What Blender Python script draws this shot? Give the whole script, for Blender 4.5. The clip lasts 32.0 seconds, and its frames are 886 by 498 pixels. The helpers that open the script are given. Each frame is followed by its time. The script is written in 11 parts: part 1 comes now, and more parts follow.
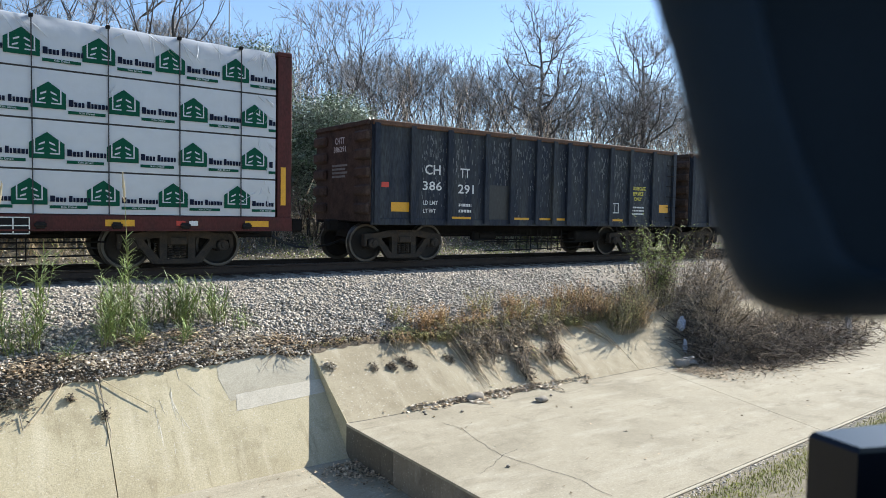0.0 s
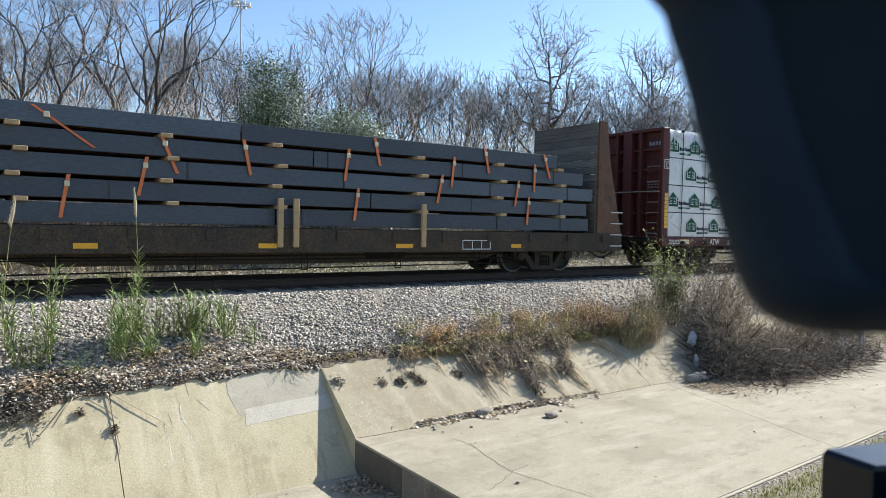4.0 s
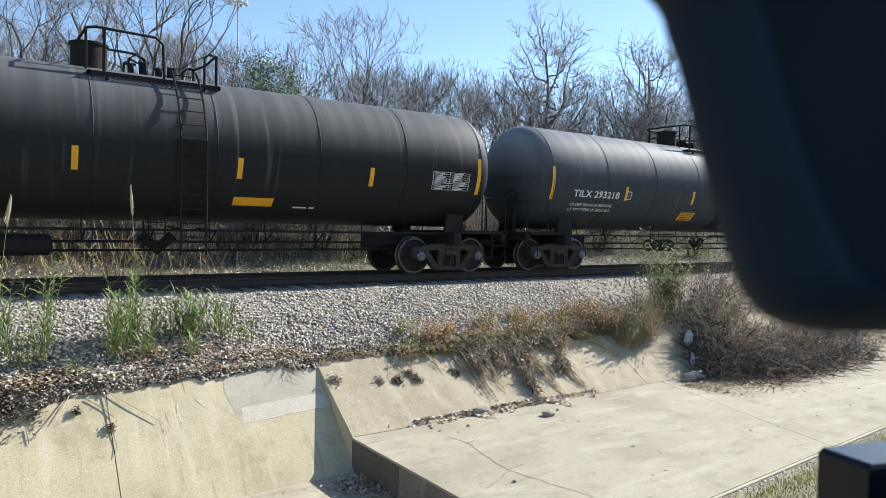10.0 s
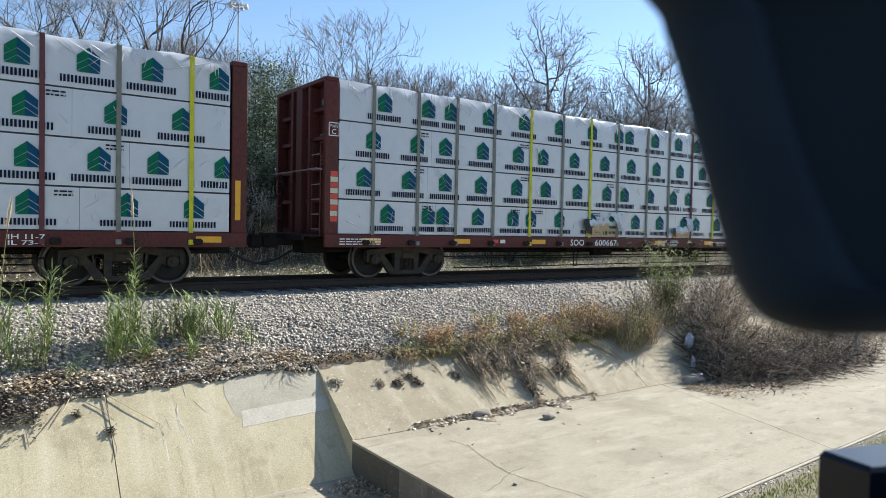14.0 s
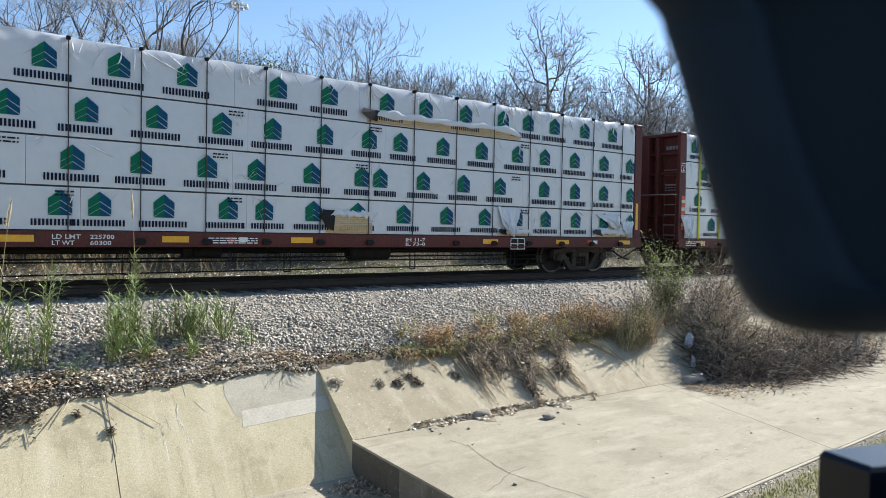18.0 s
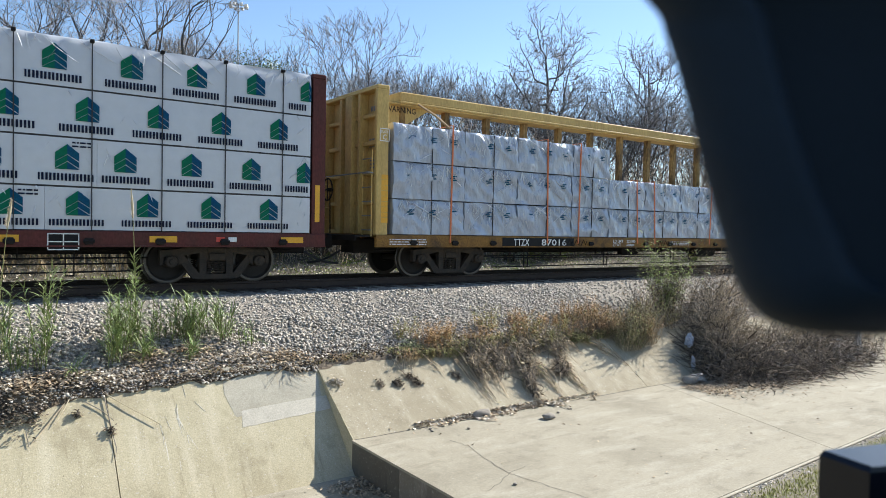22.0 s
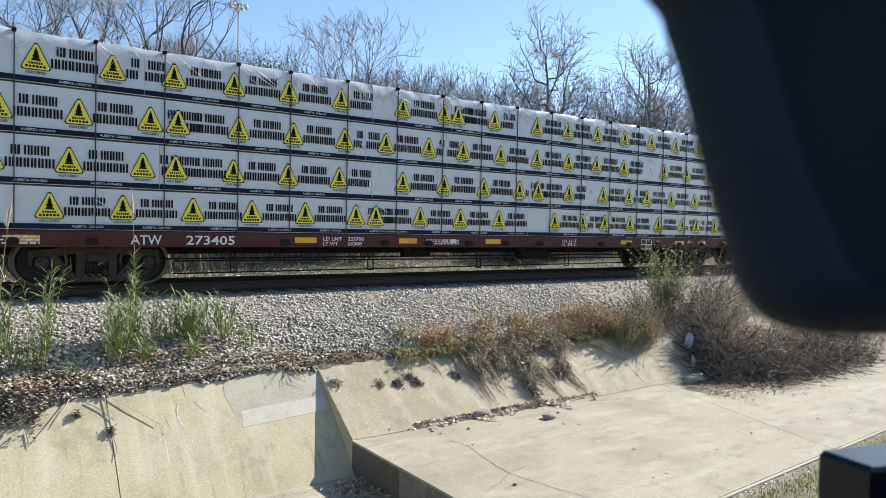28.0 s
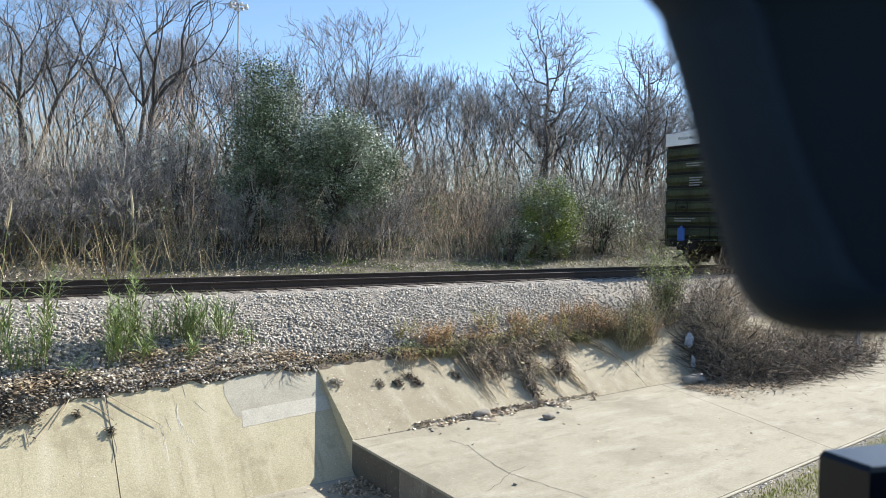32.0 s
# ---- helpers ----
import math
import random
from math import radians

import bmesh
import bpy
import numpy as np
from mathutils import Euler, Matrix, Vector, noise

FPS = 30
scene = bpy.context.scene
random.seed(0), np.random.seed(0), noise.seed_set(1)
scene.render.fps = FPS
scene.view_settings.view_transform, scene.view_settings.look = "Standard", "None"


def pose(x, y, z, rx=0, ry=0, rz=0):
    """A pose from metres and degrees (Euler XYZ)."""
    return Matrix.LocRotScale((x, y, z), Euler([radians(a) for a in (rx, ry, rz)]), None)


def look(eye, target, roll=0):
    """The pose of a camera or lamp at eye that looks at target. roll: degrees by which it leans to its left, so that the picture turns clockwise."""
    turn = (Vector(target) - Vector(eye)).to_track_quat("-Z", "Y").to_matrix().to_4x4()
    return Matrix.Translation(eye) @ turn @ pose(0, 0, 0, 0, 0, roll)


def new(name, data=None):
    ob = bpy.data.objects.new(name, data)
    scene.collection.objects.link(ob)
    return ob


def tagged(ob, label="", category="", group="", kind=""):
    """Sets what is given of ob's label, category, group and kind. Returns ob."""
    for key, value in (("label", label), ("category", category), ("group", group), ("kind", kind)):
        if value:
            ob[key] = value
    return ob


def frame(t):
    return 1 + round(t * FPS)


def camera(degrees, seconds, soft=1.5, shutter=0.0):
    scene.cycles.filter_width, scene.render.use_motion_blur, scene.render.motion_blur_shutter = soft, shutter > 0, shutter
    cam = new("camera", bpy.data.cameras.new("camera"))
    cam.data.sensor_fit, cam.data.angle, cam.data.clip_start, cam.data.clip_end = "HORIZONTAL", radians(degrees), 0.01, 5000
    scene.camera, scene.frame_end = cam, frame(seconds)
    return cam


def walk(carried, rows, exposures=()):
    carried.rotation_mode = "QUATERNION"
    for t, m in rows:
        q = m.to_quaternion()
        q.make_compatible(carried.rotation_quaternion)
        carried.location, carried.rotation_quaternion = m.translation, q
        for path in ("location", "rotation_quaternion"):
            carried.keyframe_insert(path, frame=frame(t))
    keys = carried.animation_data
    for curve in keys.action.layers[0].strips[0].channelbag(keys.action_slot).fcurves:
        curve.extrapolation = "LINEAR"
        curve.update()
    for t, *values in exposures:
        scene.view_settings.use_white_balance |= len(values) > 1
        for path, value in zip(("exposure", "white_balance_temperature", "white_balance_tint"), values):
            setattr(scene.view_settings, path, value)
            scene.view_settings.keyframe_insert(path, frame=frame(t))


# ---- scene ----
# The camera sits by a truck's side window and settles after a few seconds; then it holds still.
cam = camera(65.66, 32.0, soft=0.5)
EYE = (0.0, -15.22, 1.195)
walk(cam, [
    (0, look(EYE, (11.693, 0.973, 0.161), 1.10)),
    (0.5, look(EYE, (11.712, 0.953, 0.076), 1.08)),
    (1, look(EYE, (11.714, 0.952, 0.074), 1.10)),
    (1.5, look(EYE, (11.712, 0.953, 0.071), 1.09)),
    (2, look(EYE, (11.711, 0.954, 0.080), 1.11)),
    (2.5, look(EYE, (11.712, 0.953, 0.080), 1.11)),
    (3, look(EYE, (11.658, 1.015, 0.477), 1.15)),
    (3.5, look(EYE, (11.550, 1.095, 0.559), 1.12)),
    (5.5, look(EYE, (11.403, 1.203, 0.671), 1.05)),
    (6, look(EYE, (11.405, 1.201, 0.671), 1.05)),
    (6.5, look(EYE, (11.410, 1.197, 0.653), 1.08)),
    (7, look(EYE, (11.419, 1.190, 0.646), 1.05)),
    (7.5, look(EYE, (11.435, 1.178, 0.623), 1.09)),
    (8, look(EYE, (11.482, 1.142, 0.525), 1.11)),
    (8.5, look(EYE, (11.546, 1.092, 0.425), 1.10)),
    (9, look(EYE, (11.564, 1.083, 0.504), 1.12)),
    (9.5, look(EYE, (11.562, 1.088, 0.588), 1.12)),
    (10, look(EYE, (11.549, 1.095, 0.541), 1.15)),
    (10.5, look(EYE, (11.556, 1.091, 0.561), 1.16)),
    (11, look(EYE, (11.548, 1.099, 0.616), 1.12)),
    (11.5, look(EYE, (11.543, 1.103, 0.624), 1.11)),
    (12, look(EYE, (11.544, 1.103, 0.635), 1.10)),
    (14, look(EYE, (11.543, 1.102, 0.623), 1.11)),
    (20, look(EYE, (11.544, 1.102, 0.623), 1.10)),
    (32, look(EYE, (11.544, 1.102, 0.623), 1.10)),
],
     exposures=[(0, 0.94, 6230, 10), (4, 0.95, 6230, 10), (6, 1.02, 6230, 10), (9, 1.02, 6230, 10), (11, 0.98, 6230, 10), (13, 0.93, 6230, 10), (24, 0.93, 6230, 10), (28, 0.95, 6230, 10), (30, 1.06, 6230, 10), (32, 0.98, 6230, 10)])
cam.data.dof.use_dof = True
cam.data.dof.focus_distance = 14.5
cam.data.dof.aperture_fstop = 2.6

# Winter sun along the track, from the way the train is going.
SUN_EL, SUN_AZ = 35.0, 87.0          # degrees; azimuth from +y towards +x
sun = new("sun", bpy.data.lights.new("sun", "SUN"))
sun.data.energy, sun.data.angle, sun.data.color = 4.8, radians(0.53), (1.0, 0.955, 0.87)
_e, _a = radians(SUN_EL), radians(SUN_AZ)
SUN_DIR = Vector((math.cos(_e) * math.sin(_a), math.cos(_e) * math.cos(_a), math.sin(_e)))
sun.matrix_world = look(SUN_DIR * 50, (0, 0, 0))
world = bpy.data.worlds.new("world")
scene.world = world
world.use_nodes = True
_n = world.node_tree.nodes
_sky = _n.new("ShaderNodeTexSky")
_sky.sky_type, _sky.sun_disc = "NISHITA", False
_sky.sun_elevation, _sky.sun_rotation = _e, _a
_sky.air_density, _sky.dust_density, _sky.ozone_density = 1.0, 0.15, 2.6
world.node_tree.links.new(_sky.outputs[0], _n["Background"].inputs[0])
_n["Background"].inputs[1].default_value = 0.10

# ---------------------------------------------------------------- materials


def material(name, base, rough=0.7, metal=0.0, vary=0.25, scale=4.0, fine=40.0, bump=0.15, tint=None, rand=0.0,
             stretch=(1, 1, 1), spec=0.5, island=False, coat=0.0, relief=0.02):
    """A surface with grain at two scales: broad stains of the colour tint and a fine relief."""
    m = bpy.data.materials.new(name)
    m.use_nodes = True
    nt = m.node_tree
    b = nt.nodes["Principled BSDF"]
    b.inputs["Roughness"].default_value = rough
    b.inputs["Metallic"].default_value = metal
    b.inputs["Specular IOR Level"].default_value = spec
    b.inputs["Coat Weight"].default_value = coat
    tc = nt.nodes.new("ShaderNodeTexCoord")
    mp = nt.nodes.new("ShaderNodeMapping")
    mp.inputs["Scale"].default_value = stretch
    nt.links.new(tc.outputs["Object"], mp.inputs["Vector"])
    n1 = nt.nodes.new("ShaderNodeTexNoise")
    n1.inputs["Scale"].default_value, n1.inputs["Detail"].default_value, n1.inputs["Roughness"].default_value = scale, 6, 0.62
    nt.links.new(mp.outputs[0], n1.inputs["Vector"])
    n2 = nt.nodes.new("ShaderNodeTexNoise")
    n2.inputs["Scale"].default_value, n2.inputs["Detail"].default_value = fine, 4
    nt.links.new(mp.outputs[0], n2.inputs["Vector"])
    t = tint or tuple(c * 0.45 for c in base)
    mix = nt.nodes.new("ShaderNodeMix")
    mix.data_type = "RGBA"
    mix.inputs[6].default_value, mix.inputs[7].default_value = (*base, 1), (*t, 1)
    ramp = nt.nodes.new("ShaderNodeMapRange")
    ramp.inputs[1].default_value, ramp.inputs[2].default_value = 0.42, 0.72
    ramp.inputs[4].default_value = min(1.0, vary * 2.2)
    nt.links.new(n1.outputs[0], ramp.inputs[0])
    nt.links.new(ramp.outputs[0], mix.inputs[0])
    val = nt.nodes.new("ShaderNodeMapRange")
    val.inputs[1].default_value, val.inputs[2].default_value = 0.3, 0.7
    val.inputs[3].default_value, val.inputs[4].default_value = 1 - vary * 0.8, 1 + vary * 0.6
    nt.links.new(n2.outputs[0], val.inputs[0])
    hsv = nt.nodes.new("ShaderNodeHueSaturation")
    nt.links.new(mix.outputs[2], hsv.inputs["Color"])
    fac = val.outputs[0]
    if rand:
        src = nt.nodes.new("ShaderNodeNewGeometry").outputs["Random Per Island"] if island else nt.nodes.new("ShaderNodeObjectInfo").outputs["Random"]
        rr = nt.nodes.new("ShaderNodeMapRange")
        rr.inputs[3].default_value, rr.inputs[4].default_value = 1 - rand, 1 + rand
        nt.links.new(src, rr.inputs[0])
        mul = nt.nodes.new("ShaderNodeMath")
        mul.operation = "MULTIPLY"
        nt.links.new(fac, mul.inputs[0])
        nt.links.new(rr.outputs[0], mul.inputs[1])
        fac = mul.outputs[0]
    nt.links.new(fac, hsv.inputs["Value"])
    nt.links.new(hsv.outputs[0], b.inputs["Base Color"])
    if bump:
        bp = nt.nodes.new("ShaderNodeBump")
        bp.inputs["Strength"].default_value, bp.inputs["Distance"].default_value = bump, relief
        nt.links.new(n2.outputs[0], bp.inputs["Height"])
        nt.links.new(bp.outputs[0], b.inputs["Normal"])
    return m


def concrete(name, base, dark, pale, along, fleck=0.35):
    """Weathered concrete: broad stains, streaks drawn out as the water runs, exposed grit and pits."""
    m = bpy.data.materials.new(name)
    m.use_nodes = True
    nt = m.node_tree
    b = nt.nodes["Principled BSDF"]
    b.inputs["Roughness"].default_value = 0.92
    b.inputs["Specular IOR Level"].default_value = 0.25
    tc = nt.nodes.new("ShaderNodeTexCoord").outputs["Object"]

    def grain(scale, stretch, lo, hi, detail=6, rough=0.62):
        mp = nt.nodes.new("ShaderNodeMapping")
        mp.inputs["Scale"].default_value = stretch
        nt.links.new(tc, mp.inputs["Vector"])
        n = nt.nodes.new("ShaderNodeTexNoise")
        n.inputs["Scale"].default_value, n.inputs["Detail"].default_value, n.inputs["Roughness"].default_value = scale, detail, rough
        nt.links.new(mp.outputs[0], n.inputs["Vector"])
        r = nt.nodes.new("ShaderNodeMapRange")
        r.inputs[1].default_value, r.inputs[2].default_value = lo, hi
        nt.links.new(n.outputs[0], r.inputs[0])
        return r, n

    def blend(a, colour, fac, amount):
        fac.inputs[4].default_value = amount
        x = nt.nodes.new("ShaderNodeMix")
        x.data_type = "RGBA"
        if isinstance(a, tuple):
            x.inputs[6].default_value = (*a, 1)
        else:
            nt.links.new(a, x.inputs[6])
        x.inputs[7].default_value = (*colour, 1)
        nt.links.new(fac.outputs[0], x.inputs[0])
        return x.outputs[2]

    c = blend(base, dark, grain(0.55, (1, 1, 1), 0.46, 0.72)[0], 0.75)
    c = blend(c, tuple(v * 0.9 for v in dark), grain(1.7, (1, 0.8, 0.8), 0.54, 0.66, 8, 0.7)[0], 0.42)
    c = blend(c, pale, grain(2.2, along, 0.52, 0.72)[0], 0.6)
    c = blend(c, dark, grain(5.0, along, 0.56, 0.72)[0], 0.65)
    c = blend(c, tuple(v * 0.35 for v in dark), grain(42, (1, 1, 1), 0.66, 0.74, 2)[0], fleck)
    c = blend(c, (0.62, 0.57, 0.47), grain(30, (1, 1, 1), 0.63, 0.70, 2)[0], fleck)
    gr, gn = grain(46, (1, 1, 1), 0.3, 0.7, 4, 0.75)
    gr.inputs[3].default_value, gr.inputs[4].default_value = 0.80, 1.17
    hsv = nt.nodes.new("ShaderNodeHueSaturation")
    nt.links.new(c, hsv.inputs["Color"])
    nt.links.new(gr.outputs[0], hsv.inputs["Value"])
    nt.links.new(hsv.outputs[0], b.inputs["Base Color"])
    bp = nt.nodes.new("ShaderNodeBump")
    bp.inputs["Strength"].default_value, bp.inputs["Distance"].default_value = 0.35, 0.010
    nt.links.new(gn.outputs[0], bp.inputs["Height"])
    nt.links.new(bp.outputs[0], b.inputs["Normal"])
    return m


def gradient_paint(name, upper, lower, z1, z0):
    """Sprayed paint that fades from one colour into another between the heights z1 and z0."""
    m = material(name, upper, 0.65, vary=0.2, bump=0, spec=0.15)
    nt = m.node_tree
    b = nt.nodes["Principled BSDF"]
    src = b.inputs["Base Color"].links[0].from_socket
    sep = nt.nodes.new("ShaderNodeSeparateXYZ")
    nt.links.new(nt.nodes.new("ShaderNodeTexCoord").outputs["Object"], sep.inputs[0])
    r = nt.nodes.new("ShaderNodeMapRange")
    r.inputs[1].default_value, r.inputs[2].default_value = z1, z0
    nt.links.new(sep.outputs[2], r.inputs[0])
    x = nt.nodes.new("ShaderNodeMix")
    x.data_type = "RGBA"
    nt.links.new(r.outputs[0], x.inputs[0])
    nt.links.new(src, x.inputs[6])
    x.inputs[7].default_value = (*lower, 1)
    nt.links.new(x.outputs[2], b.inputs["Base Color"])
    return m


M = {}
M["concrete"] = concrete("concrete", (0.50, 0.432, 0.280), (0.305, 0.25, 0.150), (0.63, 0.555, 0.395), (1.6, 0.22, 0.22), 0.55)
M["apron"] = concrete("apron_concrete", (0.364, 0.323, 0.236), (0.231, 0.201, 0.141), (0.477, 0.434, 0.337), (0.35, 1.1, 1), 0.4)
M["patch"] = concrete("patch_concrete", (0.43, 0.388, 0.295), (0.33, 0.293, 0.215), (0.51, 0.465, 0.36), (0.5, 1, 1), 0.25)
M["scrape"] = material("pale_scrape", (0.66, 0.60, 0.47), 0.9, vary=0.2, scale=12, bump=0.1)
M["step"] = concrete("dark_stained_concrete", (0.125, 0.108, 0.082), (0.065, 0.056, 0.044), (0.18, 0.16, 0.125), (1, 1, 0.3), 0.4)
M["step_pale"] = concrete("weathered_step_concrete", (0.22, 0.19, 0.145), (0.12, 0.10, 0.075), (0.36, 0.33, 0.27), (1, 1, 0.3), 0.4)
M["slope"] = concrete("grit_concrete", (0.395, 0.338, 0.230), (0.270, 0.222, 0.142), (0.53, 0.462, 0.335), (1.2, 0.4, 0.4), 0.85)
M["joint"] = material("joint_dark", (0.06, 0.05, 0.04), 0.95)
M["ballast"] = material("ballast_bed", (0.33, 0.285, 0.225), 0.95, vary=0.55, scale=9, fine=28, bump=1.0, tint=(0.06, 0.052, 0.042))
M["stone"] = material("ballast_stone", (0.425, 0.382, 0.318), 0.9, vary=0.3, scale=7, fine=60, bump=0.3, rand=0.36, island=True, tint=(0.37, 0.328, 0.27))
M["stone_one"] = material("ballast_stone_single", (0.425, 0.382, 0.318), 0.9, vary=0.3, scale=7, fine=60, bump=0.3, rand=0.36, tint=(0.37, 0.328, 0.27))
M["rock"] = material("river_rock", (0.29, 0.255, 0.205), 0.85, vary=0.3, scale=6, fine=60, spec=0.3)
M["rail"] = material("rail_rust", (0.055, 0.036, 0.026), 0.75, metal=0.2, vary=0.3, scale=8, fine=60)
M["railhead"] = material("rail_head", (0.10, 0.085, 0.075), 0.42, metal=0.8, vary=0.2, stretch=(0.1, 1, 1))
M["tie"] = material("tie_wood", (0.075, 0.055, 0.042), 0.9, vary=0.4, scale=5, fine=50, stretch=(1, 0.2, 1))
M["soil"] = material("soil", (0.16, 0.122, 0.082), 0.97, vary=0.5, scale=3, fine=30, bump=0.8, tint=(0.07, 0.055, 0.038))
M["ground"] = material("ground_earth", (0.25, 0.21, 0.14), 0.97, vary=0.5, scale=0.9, fine=14, bump=0.8, tint=(0.12, 0.11, 0.06))
M["bank"] = material("woodland_floor", (0.17, 0.145, 0.10), 0.97, vary=0.5, scale=0.7, fine=12, bump=0.8, tint=(0.04, 0.036, 0.026))
M["grass_dry"] = material("dry_grass", (0.21, 0.17, 0.085), 0.8, vary=0.4, scale=2, rand=0.5, island=True, bump=0, tint=(0.12, 0.12, 0.04))
M["grass_green"] = material("green_grass", (0.15, 0.19, 0.04), 0.7, vary=0.4, scale=2, rand=0.4, island=True, bump=0, tint=(0.20, 0.17, 0.06))
M["verge_blade"] = material("verge_grass", (0.33, 0.32, 0.085), 0.8, vary=0.4, scale=2, rand=0.45, island=True, bump=0, tint=(0.19, 0.22, 0.06), spec=0.2)
M["cane_leaf"] = material("cane_leaf", (0.20, 0.27, 0.085), 0.55, vary=0.3, scale=3, rand=0.45, island=True, bump=0, tint=(0.29, 0.28, 0.13))
M["cane_stem"] = material("cane_stem", (0.24, 0.25, 0.09), 0.6, vary=0.3, bump=0)
M["plume"] = material("seed_plume", (0.50, 0.42, 0.28), 0.9, vary=0.2, bump=0)
M["weed_red"] = material("dry_weed", (0.43, 0.265, 0.135), 0.85, vary=0.4, scale=3, rand=0.55, island=True, bump=0, tint=(0.29, 0.24, 0.09), spec=0.2)
M["weed_green"] = material("low_weed", (0.25, 0.25, 0.09), 0.75, vary=0.4, scale=3, rand=0.5, island=True, bump=0, tint=(0.33, 0.26, 0.11), spec=0.2)
M["vine"] = material("dead_vine", (0.50, 0.40, 0.27), 0.9, vary=0.35, scale=5, rand=0.6, island=True, bump=0, tint=(0.12, 0.095, 0.07), spec=0.2)
M["litter_pale"] = material("woodland_leaf_litter", (0.62, 0.54, 0.42), 0.9, vary=0.3, scale=6, rand=0.65, island=True, bump=0, spec=0.2)
M["litter"] = material("leaf_litter", (0.44, 0.34, 0.225), 0.9, vary=0.3, scale=6, rand=0.65, island=True, bump=0, spec=0.2)
M["twig"] = material("bush_twig", (0.205, 0.168, 0.132), 0.85, vary=0.3, scale=5, rand=0.95, island=True, bump=0, tint=(0.05, 0.04, 0.03), spec=0.2)
M["bark"] = material("grey_bark", (0.100, 0.092, 0.086), 0.9, vary=0.35, scale=5, fine=40, bump=0.3, tint=(0.065, 0.055, 0.048), stretch=(1, 1, 0.3))
M["bark_dark"] = material("dark_bark", (0.06, 0.05, 0.043), 0.9, vary=0.35, scale=5, fine=40, bump=0.3, stretch=(1, 1, 0.3))
M["twig_far"] = material("tree_twig", (0.305, 0.286, 0.272), 0.9, vary=0.25, scale=2, rand=0.5, island=True, bump=0, spec=0.3)
M["leaf"] = material("evergreen_leaf", (0.11, 0.165, 0.08), 0.45, vary=0.3, scale=1.5, rand=0.6, island=True, bump=0, tint=(0.085, 0.115, 0.05))
M["leaf_grey"] = material("silver_leaf", (0.34, 0.385, 0.285), 0.38, vary=0.3, scale=1.5, rand=0.6, island=True, bump=0, tint=(0.16, 0.20, 0.12))
M["leaf_lime"] = material("lime_leaf", (0.27, 0.33, 0.07), 0.5, vary=0.3, scale=1.5, rand=0.5, island=True, bump=0, tint=(0.14, 0.19, 0.045), spec=0.2)
M["stem"] = material("brush_stem", (0.50, 0.40, 0.29), 0.9, vary=0.3, scale=3, rand=0.9, island=True, bump=0, tint=(0.13, 0.10, 0.075), spec=0.2)
M["reed"] = material("dry_reed", (0.46, 0.36, 0.21), 0.85, vary=0.3, scale=3, rand=0.5, island=True, bump=0, tint=(0.30, 0.22, 0.12), spec=0.2)
M["bag"] = material("plastic_rubbish", (0.42, 0.45, 0.52), 0.4, vary=0.3, scale=10, fine=40, bump=0.5)
M["cloth"] = material("pale_rag", (0.36, 0.33, 0.29), 0.85, vary=0.3, scale=8, spec=0.2)
M["black_plastic"] = material("black_plastic", (0.0125, 0.022, 0.034), 0.6, vary=0.15, bump=0.03, fine=200, spec=0.1)
M["recess"] = material("matt_black_plastic", (0.015, 0.022, 0.030), 0.8, vary=0.15, bump=0.03, fine=200, spec=0.05)
M["navy_panel"] = material("blue_black_panel", (0.005, 0.007, 0.012), 0.3, vary=0.1, bump=0.02, fine=90, spec=0.3)
# rolling stock
M["red"] = material("oxide_red_paint", (0.098, 0.026, 0.022), 0.55, vary=0.3, scale=2.2, fine=30, bump=0.1, tint=(0.06, 0.03, 0.022), stretch=(1, 1, 0.5), spec=0.2)
M["maroon"] = material("dark_maroon_paint", (0.085, 0.022, 0.02), 0.55, vary=0.3, scale=2.2, fine=30, bump=0.1, tint=(0.04, 0.022, 0.018), stretch=(1, 1, 0.5), spec=0.2)
M["yellow"] = material("ochre_yellow_paint", (0.56, 0.385, 0.135), 0.6, vary=0.18, scale=2.5, fine=28, bump=0.1, tint=(0.24, 0.14, 0.045), stretch=(1, 1, 0.4), spec=0.2)
M["deck_ochre"] = material("grimy_ochre_deck", (0.24, 0.125, 0.032), 0.7, vary=0.45, scale=2.5, fine=28, bump=0.15, tint=(0.09, 0.055, 0.03), spec=0.2)
M["column_rust"] = material("rust_streaked_yellow", (0.34, 0.21, 0.075), 0.75, vary=0.5, scale=2.5, fine=28, bump=0.15, tint=(0.05, 0.032, 0.022), stretch=(1, 1, 0.35), spec=0.2)
M["black"] = material("weathered_black_paint", (0.026, 0.026, 0.026), 0.5, vary=0.35, scale=1.4, fine=24, bump=0.08, tint=(0.05, 0.042, 0.036), stretch=(1, 1, 0.35))
M["gondola"] = material("gondola_scuffed_black", (0.020, 0.026, 0.040), 0.6, vary=0.5, scale=2.0, fine=30, bump=0.12, tint=(0.062, 0.066, 0.066), stretch=(1.2, 1, 0.22), spec=0.22)
M["scuff"] = material("pale_scuff", (0.24, 0.245, 0.24), 0.8, vary=0.3, bump=0)
M["olive"] = material("boxcar_green_paint", (0.075, 0.135, 0.070), 0.6, vary=0.32, scale=1.1, fine=10, bump=0.08, tint=(0.075, 0.072, 0.036), stretch=(1, 1, 0.2), spec=0.25)
M["door_red"] = material("door_oxide_paint", (0.090, 0.032, 0.026), 0.7, vary=0.3, scale=2, fine=30, tint=(0.045, 0.028, 0.022), spec=0.15)


